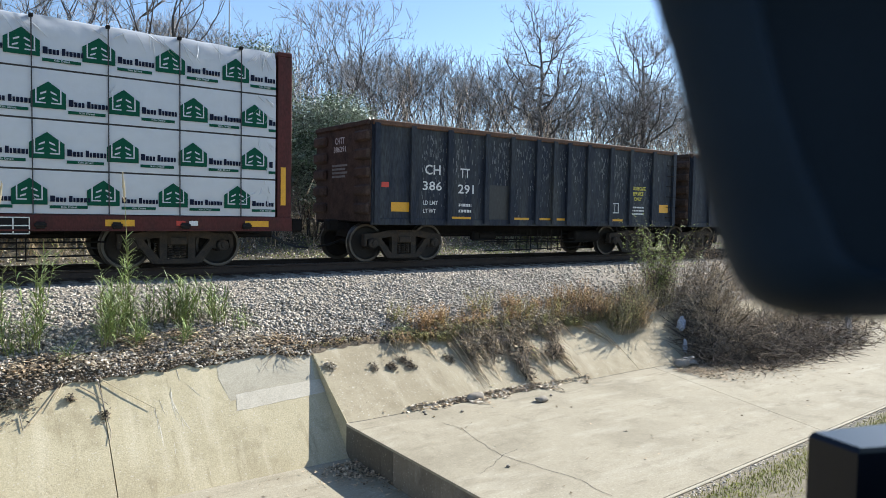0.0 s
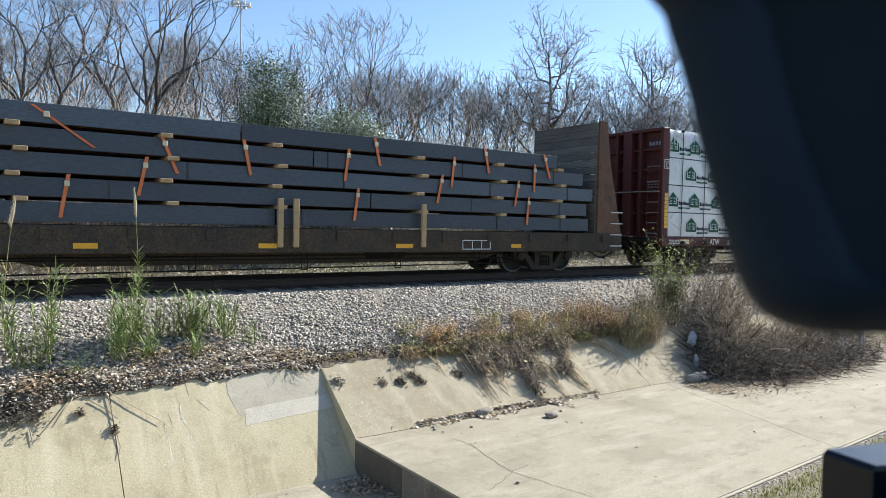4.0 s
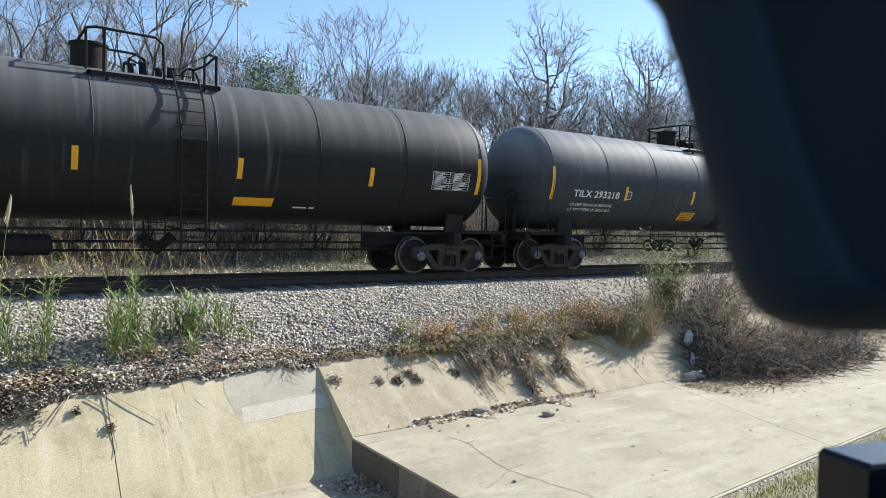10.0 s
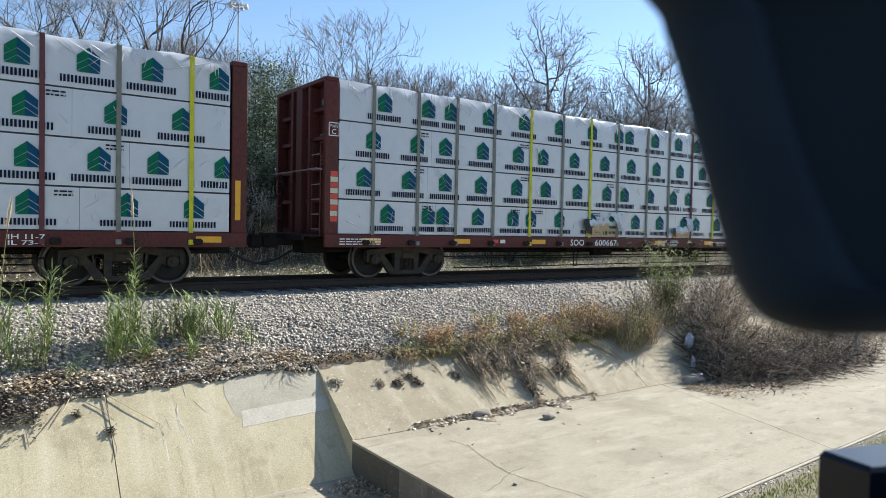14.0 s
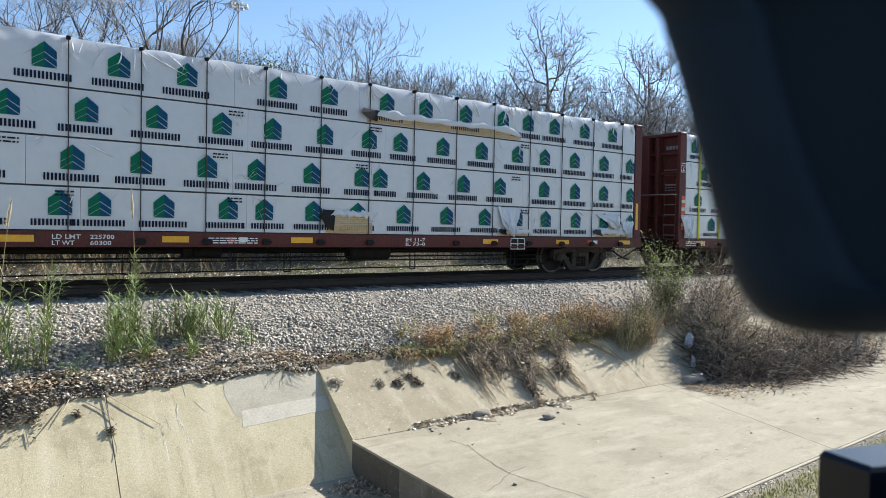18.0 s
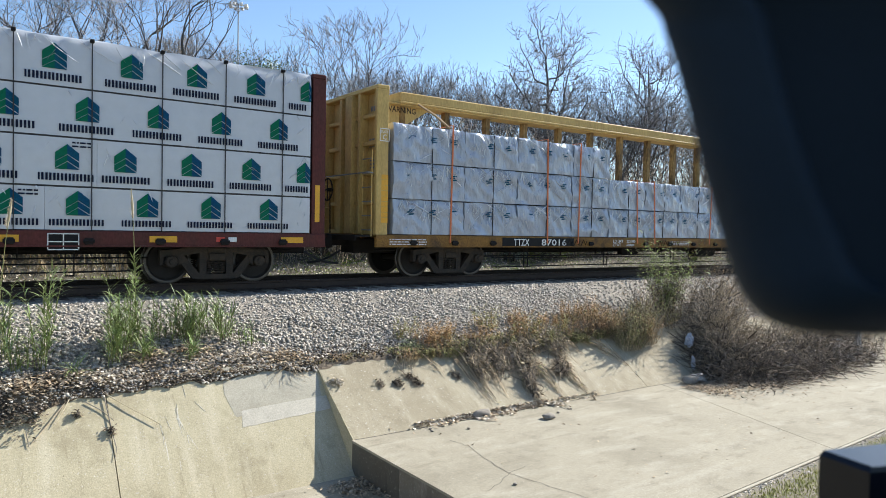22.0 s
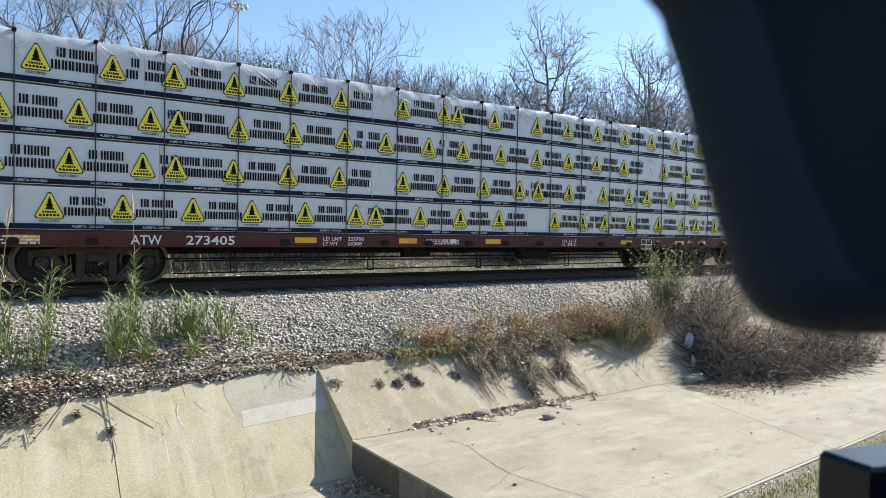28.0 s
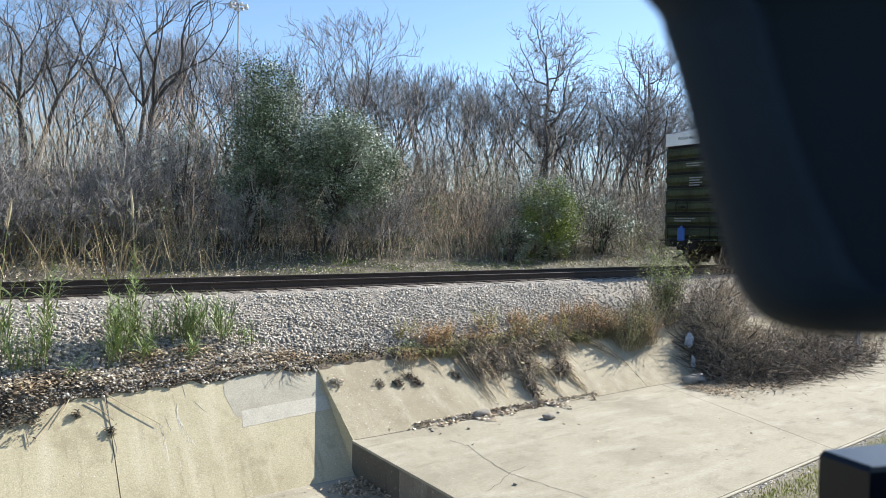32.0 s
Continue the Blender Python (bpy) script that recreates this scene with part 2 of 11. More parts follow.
def flaked(m, under, z0, scale):
    """Lets the older paint below show through where the top coat has flaked off, more so above the height z0."""
    nt = m.node_tree
    b = nt.nodes["Principled BSDF"]
    src = b.inputs["Base Color"].links[0].from_socket
    tc = nt.nodes.new("ShaderNodeTexCoord").outputs["Object"]
    n = nt.nodes.new("ShaderNodeTexNoise")
    n.inputs["Scale"].default_value, n.inputs["Detail"].default_value, n.inputs["Roughness"].default_value = scale, 9, 0.68
    nt.links.new(tc, n.inputs["Vector"])
    sep = nt.nodes.new("ShaderNodeSeparateXYZ")
    nt.links.new(tc, sep.inputs[0])
    up = nt.nodes.new("ShaderNodeMapRange")
    for i, v in enumerate((z0 - 0.6, z0 + 0.9, -0.10, 0.12)):
        up.inputs[i + 1].default_value = v
    nt.links.new(sep.outputs[2], up.inputs[0])
    add = nt.nodes.new("ShaderNodeMath")
    nt.links.new(n.outputs[0], add.inputs[0])
    nt.links.new(up.outputs[0], add.inputs[1])
    edge = nt.nodes.new("ShaderNodeMapRange")
    edge.inputs[1].default_value, edge.inputs[2].default_value = 0.565, 0.585
    nt.links.new(add.outputs[0], edge.inputs[0])
    x = nt.nodes.new("ShaderNodeMix")
    x.data_type = "RGBA"
    nt.links.new(edge.outputs[0], x.inputs[0])
    nt.links.new(src, x.inputs[6])
    x.inputs[7].default_value = (*under, 1)
    nt.links.new(x.outputs[2], b.inputs["Base Color"])


flaked(M["door_red"], (0.105, 0.145, 0.085), 4.0, 1.15)
# Boxcar ends, in a darker olive than the sides.
M["end_olive"] = material("dark_olive_end", (0.060, 0.068, 0.038), 0.7, vary=0.35, scale=1.4, fine=14, bump=0.06, tint=(0.026, 0.026, 0.018), stretch=(1, 1, 0.5), spec=0.15)
M["gondola_end"] = material("gondola_rusty_end", (0.085, 0.058, 0.047), 0.8, vary=0.4, scale=3, fine=30, tint=(0.03, 0.024, 0.022), spec=0.15)
M["roofwhite"] = material("pale_roof_paint", (0.72, 0.72, 0.70), 0.5, vary=0.12, scale=2)
M["bogie"] = material("bogie_steel", (0.040, 0.035, 0.030), 0.75, metal=0.2, vary=0.35, scale=6, fine=50, bump=0.2, tint=(0.09, 0.065, 0.045), spec=0.2)
M["wheel"] = material("wheel_plate", (0.024, 0.020, 0.017), 0.7, metal=0.3, vary=0.3, scale=6)
M["tread"] = material("wheel_rim_polished", (0.10, 0.09, 0.08), 0.42, metal=0.7, vary=0.2)
M["cap"] = material("bearing_cap", (0.14, 0.15, 0.17), 0.5, metal=0.4, vary=0.3)
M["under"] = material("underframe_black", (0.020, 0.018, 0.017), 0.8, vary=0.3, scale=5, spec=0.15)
M["wrap"] = material("white_wrap_film", (0.51, 0.525, 0.55), 0.24, vary=0.04, scale=1.5, fine=5, bump=0.3, tint=(0.465, 0.485, 0.515), coat=0.2)
M["wrap_grey"] = material("grey_white_wrap_film", (0.36, 0.395, 0.455), 0.17, vary=0.08, scale=2.0, fine=4, bump=0.9, tint=(0.30, 0.335, 0.395), coat=0.5, stretch=(1.3, 1, 0.6), relief=0.10)
# Paler than the wrap itself: sun glints on the folds put into the colour.
M["glint_crease"] = material("film_crease", (0.72, 0.735, 0.76), 0.16, vary=0.05, bump=0.2, coat=0.4)
M["seam"] = material("dark_strap", (0.03, 0.03, 0.032), 0.6)
M["forest"] = material("print_green", (0.004, 0.072, 0.040), 0.5, vary=0.08, bump=0, spec=0.12)
M["print_blue_green"] = material("print_blue_green", (0.003, 0.06, 0.135), 0.5, vary=0.3, scale=2.2, bump=0, tint=(0.004, 0.09, 0.10), spec=0.12)
M["teal"] = material("print_teal", (0.003, 0.125, 0.062), 0.5, vary=0.2, scale=2.2, bump=0, tint=(0.004, 0.09, 0.09), spec=0.12)
M["navy"] = material("print_navy", (0.006, 0.011, 0.030), 0.5, vary=0.05, bump=0, spec=0.12)
M["inkblack"] = material("print_black", (0.010, 0.010, 0.011), 0.5, bump=0, spec=0.15)
M["inkyellow"] = material("print_yellow", (0.72, 0.62, 0.03), 0.35, vary=0.05, bump=0)
M["inkblue"] = material("print_blue", (0.03, 0.10, 0.33), 0.4, vary=0.1, bump=0)
M["refl"] = material("reflector_yellow", (0.72, 0.36, 0.015), 0.4, vary=0.12, scale=6, bump=0)
M["refl_red"] = material("reflector_red", (0.55, 0.05, 0.03), 0.4, vary=0.12, bump=0)
M["cream_tape"] = material("reflector_cream", (0.55, 0.50, 0.36), 0.45, vary=0.15, bump=0)
M["paint_white"] = material("stencil_white", (0.72, 0.72, 0.70), 0.6, vary=0.18, scale=8, bump=0)
M["strap_grey"] = material("strap_grey", (0.20, 0.205, 0.175), 0.8, vary=0.2, bump=0, spec=0.2)
M["strap_yellow"] = material("strap_yellow", (0.55, 0.52, 0.035), 0.7, vary=0.2, bump=0, spec=0.2)
M["strap_red"] = material("strap_dark_red", (0.11, 0.03, 0.035), 0.7, vary=0.2, bump=0)
M["strap_orange"] = material("strap_orange", (0.62, 0.17, 0.05), 0.6, vary=0.2, bump=0)
M["lumber"] = material("fresh_lumber", (0.46, 0.33, 0.17), 0.7, vary=0.2, scale=4, fine=30, stretch=(0.15, 1, 4), rand=0.2, island=True)
M["timber"] = material("dunnage_timber", (0.40, 0.28, 0.15), 0.8, vary=0.3, scale=5, fine=40)
M["steel_blue"] = material("mill_steel", (0.062, 0.078, 0.10), 0.5, metal=0.35, vary=0.3, scale=1.2, fine=40, bump=0.05, tint=(0.05, 0.055, 0.07), rand=0.3, stretch=(0.2, 1, 1))
M["flat_grey"] = material("worn_flatcar_paint", (0.050, 0.042, 0.033), 0.8, vary=0.5, scale=2.5, fine=30, bump=0.2, tint=(0.085, 0.06, 0.038), spec=0.2)
M["planks"] = material("grey_planks", (0.125, 0.112, 0.10), 0.85, vary=0.35, scale=3, fine=40, stretch=(1, 0.2, 3), rand=0.2)
M["rusty"] = material("rust_brown", (0.13, 0.065, 0.035), 0.8, vary=0.45, scale=4, fine=40, tint=(0.06, 0.035, 0.025))
M["plate_blue"] = material("grimy_blue_plate", (0.022, 0.035, 0.075), 0.6, vary=0.4, scale=2.5, fine=30, tint=(0.02, 0.022, 0.03), stretch=(1, 1, 0.3), spec=0.2)
M["rust_pale"] = material("faded_stencil", (0.22, 0.13, 0.085), 0.8, vary=0.3, bump=0)
M["spray_navy"] = gradient_paint("spray_navy", (0.012, 0.024, 0.060), (0.025, 0.065, 0.23), 1.30, 1.0)
M["spray_pink"] = material("spray_pink", (0.32, 0.09, 0.18), 0.7, vary=0.35, scale=2, bump=0, tint=(0.16, 0.12, 0.09), spec=0.15)
M["spray_teal"] = material("spray_teal", (0.038, 0.27, 0.25), 0.65, vary=0.25, scale=1.5, bump=0, tint=(0.04, 0.25, 0.26), spec=0.15)
M["teal_dark"] = material("faded_teal_panel", (0.03, 0.14, 0.105), 0.65, vary=0.25, scale=1.5, bump=0, spec=0.2)
M["mast"] = material("galvanised_steel", (0.42, 0.43, 0.44), 0.5, metal=0.5, vary=0.15)

# ---------------------------------------------------------------- mesh helpers


class Build:
    """Collects the corners and faces of one mesh."""

    def __init__(self):
        self.v, self.f, self.mi = [], [], []
        self.k = 0

    def add(self, verts, faces):
        n = len(self.v)
        self.v.extend(verts)
        self.f.extend([tuple(i + n for i in f) for f in faces])
        self.mi.extend([self.k] * len(faces))
        return self

    def box(self, x0, x1, y0, y1, z0, z1, c=0.0):
        """A box; c: width of the chamfer on all its edges."""
        if c <= 0:
            v = [(x, y, z) for x in (x0, x1) for y in (y0, y1) for z in (z0, z1)]
            return self.add(v, [(0, 1, 3, 2), (4, 6, 7, 5), (0, 4, 5, 1), (2, 3, 7, 6), (0, 2, 6, 4), (1, 5, 7, 3)])
        lo, hi = (x0, y0, z0), (x1, y1, z1)
        idx, v = {}, []
        for sx in (0, 1):
            for sy in (0, 1):
                for sz in (0, 1):
                    s = (sx, sy, sz)
                    for a in range(3):
                        p = [0, 0, 0]
                        for b in range(3):
                            e = hi[b] if s[b] else lo[b]
                            p[b] = e if b == a else e + (-c if s[b] else c)
                        idx[(s, a)] = len(v)
                        v.append(tuple(p))
        f = []
        for a in range(3):
            b, d = (a + 1) % 3, (a + 2) % 3
            for s in (0, 1):
                q = []
                for sb, sd in ((0, 0), (1, 0), (1, 1), (0, 1)):
                    k = [0, 0, 0]
                    k[a], k[b], k[d] = s, sb, sd
                    q.append(idx[(tuple(k), a)])
                f.append(tuple(q if s else q[::-1]))
            for sb in (0, 1):
                for sd in (0, 1):
                    k0, k1 = [0, 0, 0], [0, 0, 0]
                    k0[b] = k1[b] = sb
                    k0[d] = k1[d] = sd
                    k1[a] = 1
                    k0, k1 = tuple(k0), tuple(k1)
                    q = (idx[(k0, b)], idx[(k1, b)], idx[(k1, d)], idx[(k0, d)])
                    f.append(q if sb == sd else q[::-1])
        for sx in (0, 1):
            for sy in (0, 1):
                for sz in (0, 1):
                    s = (sx, sy, sz)
                    q = tuple(idx[(s, a)] for a in range(3))
                    f.append(q if (sx + sy + sz) % 2 else q[::-1])
        return self.add(v, f)

    def tube(self, pts, radii, n=6, cap=True, tip=False):
        """A tube through the points, with one radius or one for each point; tip: it ends in a point."""
        pts = [Vector(p) for p in pts]
        if not isinstance(radii, (list, tuple)):
            radii = [radii] * len(pts)
        v, f = [], []
        up = Vector((0.31, 0.17, 0.94))
        for i, p in enumerate(pts):
            d = (pts[min(i + 1, len(pts) - 1)] - pts[max(i - 1, 0)])
            d = d.normalized() if d.length > 1e-9 else Vector((0, 0, 1))
            a = d.cross(up)
            if a.length < 0.05:
                a = d.cross(Vector((1, 0, 0)))
            a.normalize()
            b = d.cross(a)
            for k in range(n):
                t = 2 * math.pi * k / n
                v.append(tuple(p + (a * math.cos(t) + b * math.sin(t)) * radii[i]))
        m = len(pts) - 1
        if tip:
            v = v[:m * n] + [tuple(pts[-1])]
            f += [((m - 1) * n + k, (m - 1) * n + (k + 1) % n, m * n) for k in range(n)]
            m -= 1
        for i in range(m):
            for k in range(n):
                f.append((i * n + k, i * n + (k + 1) % n, (i + 1) * n + (k + 1) % n, (i + 1) * n + k))
        if cap and n > 2 and not tip:
            f.append(tuple(range(n - 1, -1, -1)))
            f.append(tuple(range((len(pts) - 1) * n, len(pts) * n)))
        return self.add(v, f)

    def prism(self, outline, y0, y1, c=0.0):
        """An outline of (x, z) corners, counter-clockwise seen from -y, made thick from y0 (near) to y1."""
        n = len(outline)
        v = [(x, y0, z) for x, z in outline] + [(x, y1, z) for x, z in outline]
        f = [tuple(range(n)), tuple(range(2 * n - 1, n - 1, -1))]
        f += [(i, i + n, (i + 1) % n + n, (i + 1) % n) for i in range(n)]
        return self.add(v, f)

    def lathe_x(self, prof, n=32, cy=0.0, cz=0.0):
        """Turned about an axis along x: prof holds (x, r)."""
        v, f = [], []
        for x, r in prof:
            for k in range(n):
                t = 2 * math.pi * k / n
                v.append((x, cy + r * math.cos(t), cz + r * math.sin(t)))
        for i in range(len(prof) - 1):
            for k in range(n):
                f.append((i * n + k, (i + 1) * n + k, (i + 1) * n + (k + 1) % n, i * n + (k + 1) % n))
        return self.add(v, f)

    def lathe_y(self, prof, n=28, cx=0.0, cz=0.0):
        v, f = [], []
        for y, r in prof:
            for k in range(n):
                t = 2 * math.pi * k / n
                v.append((cx + r * math.cos(t), y, cz + r * math.sin(t)))
        for i in range(len(prof) - 1):
            for k in range(n):
                f.append((i * n + k, i * n + (k + 1) % n, (i + 1) * n + (k + 1) % n, (i + 1) * n + k))
        return self.add(v, f)

    def mesh(self, name, mats, smooth=None):
        me = bpy.data.meshes.new(name)
        me.from_pydata(self.v, [], self.f)
        for m in (mats if isinstance(mats, (list, tuple)) else [mats]):
            me.materials.append(m)
        if any(self.mi):
            me.polygons.foreach_set("material_index", self.mi)
        if smooth:
            me.shade_smooth()
            if smooth is not True:
                me.set_sharp_from_angle(angle=radians(smooth))
        me.update()
        return me


def part(name, made, mats, parent, label="", at=None, smooth=None, kind=""):
    """Links a Build (or a finished mesh) as one object under its thing."""
    me = made.mesh(name, mats, smooth) if isinstance(made, Build) else made
    ob = new(name, me)
    if parent is not None:
        ob.parent = parent
    if at is not None:
        ob.location = at
    if label or kind:
        tagged(ob, label, kind=kind)
    return ob


def empty(name, label, category, group="", kind=""):
    ob = new(name)
    ob.empty_display_size = 0.3
    return tagged(ob, label, category, group, kind)

# ---------------------------------------------------------------- the setting
# The track runs along x; z = 0 is the top of the rails; the channel lies between the ballast and the road side.
EDGE_Y, EDGE_Z = -4.42, -1.14        # where the ballast meets the concrete
END_X = 5.02                         # the step between the deep channel and the apron
FLOOR_Z, APRON_Z = -2.62, -2.10


def bed_z(y):
    """Height of the ballast across the track."""
    if y < -1.9:
        return -0.23 + (y + 1.9) * 0.361
    if y > 1.9:
        return -0.23 - (y - 1.9) * 0.30
    return -0.23


def verge_y(x):
    """Where the apron ends and the verge begins."""
    return -10.095 - (13.09 - min(24.0, max(4.0, x))) * 0.049


def ground_z(x, y):
    """Height of the natural ground."""
    if y < -13:
        return -1.0
    e = verge_y(x)
    if y < e + 0.001:
        return -1.0 - (y + 13) / (e + 13) * 1.115
    if y < -4.0:
        return -3.1
    if y < 4.2:
        return -1.35
    if y < 9.0:
        return -0.93 + (y - 4.2) * 0.18
    w = noise.noise((x * 0.11, y * 0.13, 3.0)) * 0.7
    return -0.07 + min((y - 9.0) * 0.36, 3.4) + w * min(1, (y - 9) / 4)


def grid_sheet(name, xs, ys, fz, mat):
    b = Build()
    nx, ny = len(xs), len(ys)
    bend = lambda x, y: y + verge_y(x) + 10.02 if -11.5 < y < -9.9 else y
    b.v = [(x, bend(x, y), fz(x, bend(x, y))) for x in xs for y in ys]
    b.f = [(i * ny + j, (i + 1) * ny + j, (i + 1) * ny + j + 1, i * ny + j + 1) for i in range(nx - 1) for j in range(ny - 1)]
    b.mi = [0] * len(b.f)
    return b.mesh(name, mat, smooth=True)


_xs = [-900, -400, -150, -60, -30] + [x * 1.0 for x in range(-14, 62)] + [70, 90, 130, 250, 500, 1000]
_ys = [-900, -300, -100, -40, -20, -16, -14, -13, -12, -11, -10.02, -10.0, -7, -5, -4.01, -3.99, 0, 4.19, 4.21, 5, 6, 7, 8, 9] + [y * 1.0 for y in range(10, 34)] + [38, 45, 60, 100, 250, 700]
ground = tagged(new("ground", grid_sheet("ground", _xs, _ys, ground_z, M["ground"])), "dry winter ground with leaf litter and patchy grass", "ground", kind="structure")
ground.data.materials.append(M["bank"])
for p in ground.data.polygons:
    if p.center.y > 3.9:
        p.material_index = 1
    elif p.center.y < -3:
        p.use_smooth = False

# ballast bed
b = Build()
_prof = [(-4.41, EDGE_Z - 0.025), (-1.9, -0.23), (-1.2, -0.2), (1.2, -0.2), (1.9, -0.23), (5.0, bed_z(5.0))]
_n = 90
for i in range(_n + 1):
    x = -40 + i * (140 / _n)
    b.v += [(x, y, z) for y, z in _prof] + [(x, 5.0, -1.7), (x, -4.41, -1.7)]
k = len(_prof) + 2
for i in range(_n):
    for j in range(k):
        b.f.append((i * k + j, (i + 1) * k + j, (i + 1) * k + (j + 1) % k, i * k + (j + 1) % k))
b.f += [tuple(range(k)), tuple(range(_n * k + k - 1, _n * k - 1, -1))]
b.mi = [0] * len(b.f)
ballast = tagged(new("ballast", b.mesh("ballast", M["ballast"])), "grey crushed stone ballast bed under the track", "ballast", kind="structure")

# rails and ties
RAIL = [(-0.075, -0.185), (0.075, -0.185), (0.075, -0.172), (0.012, -0.15), (0.009, -0.05), (0.036, -0.038), (0.036, -0.006), (0.028, 0.0),
        (-0.028, 0.0), (-0.036, -0.006), (-0.036, -0.038), (-0.009, -0.05), (-0.012, -0.15), (-0.075, -0.172)]
for side in (-1, 1):
    b = Build()
    n = len(RAIL)
    for x in (-60, 120):
        b.v += [(x, side * 0.754 + y, z) for y, z in RAIL]
    for i in range(n):
        b.k = 1 if i in (7,) else 0
        b.add([], [])
        b.f.append((i, (i + 1) % n, (i + 1) % n + n, i + n))
        b.mi.append(b.k)
    tagged(new("rail", b.mesh("rail", [M["rail"], M["railhead"]])), "rusty brown steel rail with a worn running surface", "rail", "rails of the track", "structure")
b = Build().box(-0.115, 0.115, -1.3, 1.3, -0.36, -0.188, 0.012)
tie_mesh = b.mesh("railway_tie", M["tie"])
track = tagged(new("track_ties"), "weathered wooden railway ties half buried in ballast", "railway ties", kind="structure")
for i in range(84):
    o = part("tie", tie_mesh, None, track)
    o.location = (-8 + i * 0.53 + random.uniform(-0.03, 0.03), random.uniform(-0.04, 0.04), random.uniform(-0.006, 0.004))
plate_mesh = Build().box(-0.09, 0.09, -0.17, 0.17, -0.19, -0.168, 0.004).box(-0.012, 0.012, -0.11, -0.085, -0.168, -0.14).box(-0.012, 0.012, 0.085, 0.11, -0.168, -0.14).mesh("tie_plate", M["rail"])
for i in range(0, 60):
    o = part("tie_plate", plate_mesh, None, track)
    o.location = (-8 + i * 0.53, -0.754, 0.002)


def slope_slab(name, x0, x1, y0, z0, y1, z1, thick, mat):
    """A sloping concrete slab from its upper edge (y0, z0) to its toe (y1, z1)."""
    b = Build()
    k = 5
    nx = max(2, int((x1 - x0) / 0.5))
    dz = math.hypot(y1 - y0, z1 - z0)
    ny, nz = -(z0 - z1) / dz, -(y0 - y1) / dz
    for i in range(nx + 1):
        for j in range(k + 1):
            x, t = x0 + (x1 - x0) * i / nx, j / k
            e = noise.noise((x * 0.9, t * 3, z0 * 9)) * 0.002
            b.v.append((x, y0 + (y1 - y0) * t + ny * e, z0 + (z1 - z0) * t + abs(nz) * e))
    m = len(b.v)
    for x, y, z in list(b.v):
        b.v.append((x, y + 0.35 * thick, z - thick))
    kk = k + 1
    for i in range(nx):
        for j in range(k):
            q = (i * kk + j, i * kk + j + 1, (i + 1) * kk + j + 1, (i + 1) * kk + j)
            b.f.append(q)
            b.f.append(tuple(a + m for a in q[::-1]))
    for i in range(nx):
        for j in (0, k):
            b.f.append((i * kk + j, (i + 1) * kk + j, (i + 1) * kk + j + m, i * kk + j + m) if j == 0 else ((i + 1) * kk + j, i * kk + j, i * kk + j + m, (i + 1) * kk + j + m))
    for j in range(k):
        for i in (0, nx):
            q = (i * kk + j, i * kk + j + 1, i * kk + j + 1 + m, i * kk + j + m)
            b.f.append(q[::-1] if i == 0 else q)
    b.mi = [0] * len(b.f)
    return b.mesh(name, mat)


chan = tagged(new("channel_wall"), "sloping pale concrete channel lining beside the ballast", "channel lining", kind="structure")
for x0, x1 in ((-14, -7.02), (-7.0, -2.62), (-2.6, 1.715), (1.727, END_X + 0.2)):
    part("slab", slope_slab("slab", x0, x1, EDGE_Y + 0.004, EDGE_Z - 0.006, EDGE_Y - 1.50, FLOOR_Z, 0.3, M["concrete"]), None, chan)
for x0, x1 in ((END_X, 12.1), (12.112, 20.0), (20.012, 28.0), (28.012, 60.0)):
    part("slab", slope_slab("slab", x0, x1, EDGE_Y + 0.004, EDGE_Z - 0.006, -5.83, -2.107, 0.36, M["slope"]), None, chan)
# end face of the higher lining
b = Build().add([(END_X - 0.012, EDGE_Y + 0.004, EDGE_Z - 0.010), (END_X - 0.012, -5.845, -2.11), (END_X - 0.012, -5.845, -2.75), (END_X - 0.012, EDGE_Y + 0.03, -2.75),
                 (END_X + 0.3, EDGE_Y + 0.03, EDGE_Z - 0.05), (END_X + 0.3, -5.845, -2.3), (END_X + 0.3, -5.845, -2.75), (END_X + 0.3, EDGE_Y + 0.03, -2.75)],
                [(0, 3, 2, 1), (4, 5, 6, 7), (0, 1, 5, 4), (1, 2, 6, 5), (2, 3, 7, 6), (3, 0, 4, 7)])
part("end_face", b, M["concrete"], chan)
# repair patches on the deep wall, a trowel's thickness proud


def wall_patch(pts, lift, mat):
    b = Build()
    rough = []
    for (ax, ay), (cx, cy) in zip(pts, pts[1:] + pts[:1]):
        for i in range(7):
            t = i / 7
            rough.append((ax + (cx - ax) * t + 0.008 * noise.noise((ax * 9 + t * 6, ay * 7, 1)), ay + (cy - ay) * t + 0.008 * noise.noise((ax * 7, ay * 9 + t * 6, 2))))
    pts = rough
    n = len(pts)
    s = 0.7071
    f = lambda x, y, h: (x, y - h * s, EDGE_Z + (y - EDGE_Y) * 0.987 + h * s)
    b.v = [f(x, y, lift) for x, y in pts] + [f(x, y, -0.05) for x, y in pts]
    b.f = [tuple(range(n)), tuple(range(2 * n - 1, n - 1, -1))] + [(i, i + n, (i + 1) % n + n, (i + 1) % n) for i in range(n)]
    b.mi = [0] * len(b.f)
    return part("repair_patch", b, mat, chan, "smooth pale grey mortar patch" if mat != M["scrape"] else "pale scrape on the concrete")


wall_patch([(3.42, -4.36), (3.36, -4.7), (3.45, -5.0), (4.0, -4.99), (4.9, -4.96), (5.0, -4.36)], -0.0028, M["patch"])
wall_patch([(3.56, -4.93), (3.50, -5.14), (4.2, -5.10), (5.0, -5.06), (5.0, -4.88), (4.2, -4.90)], -0.0005, concrete("pale_mortar", (0.53, 0.48, 0.38), (0.42, 0.375, 0.29), (0.66, 0.62, 0.54), (0.4, 1, 1), 0.15))
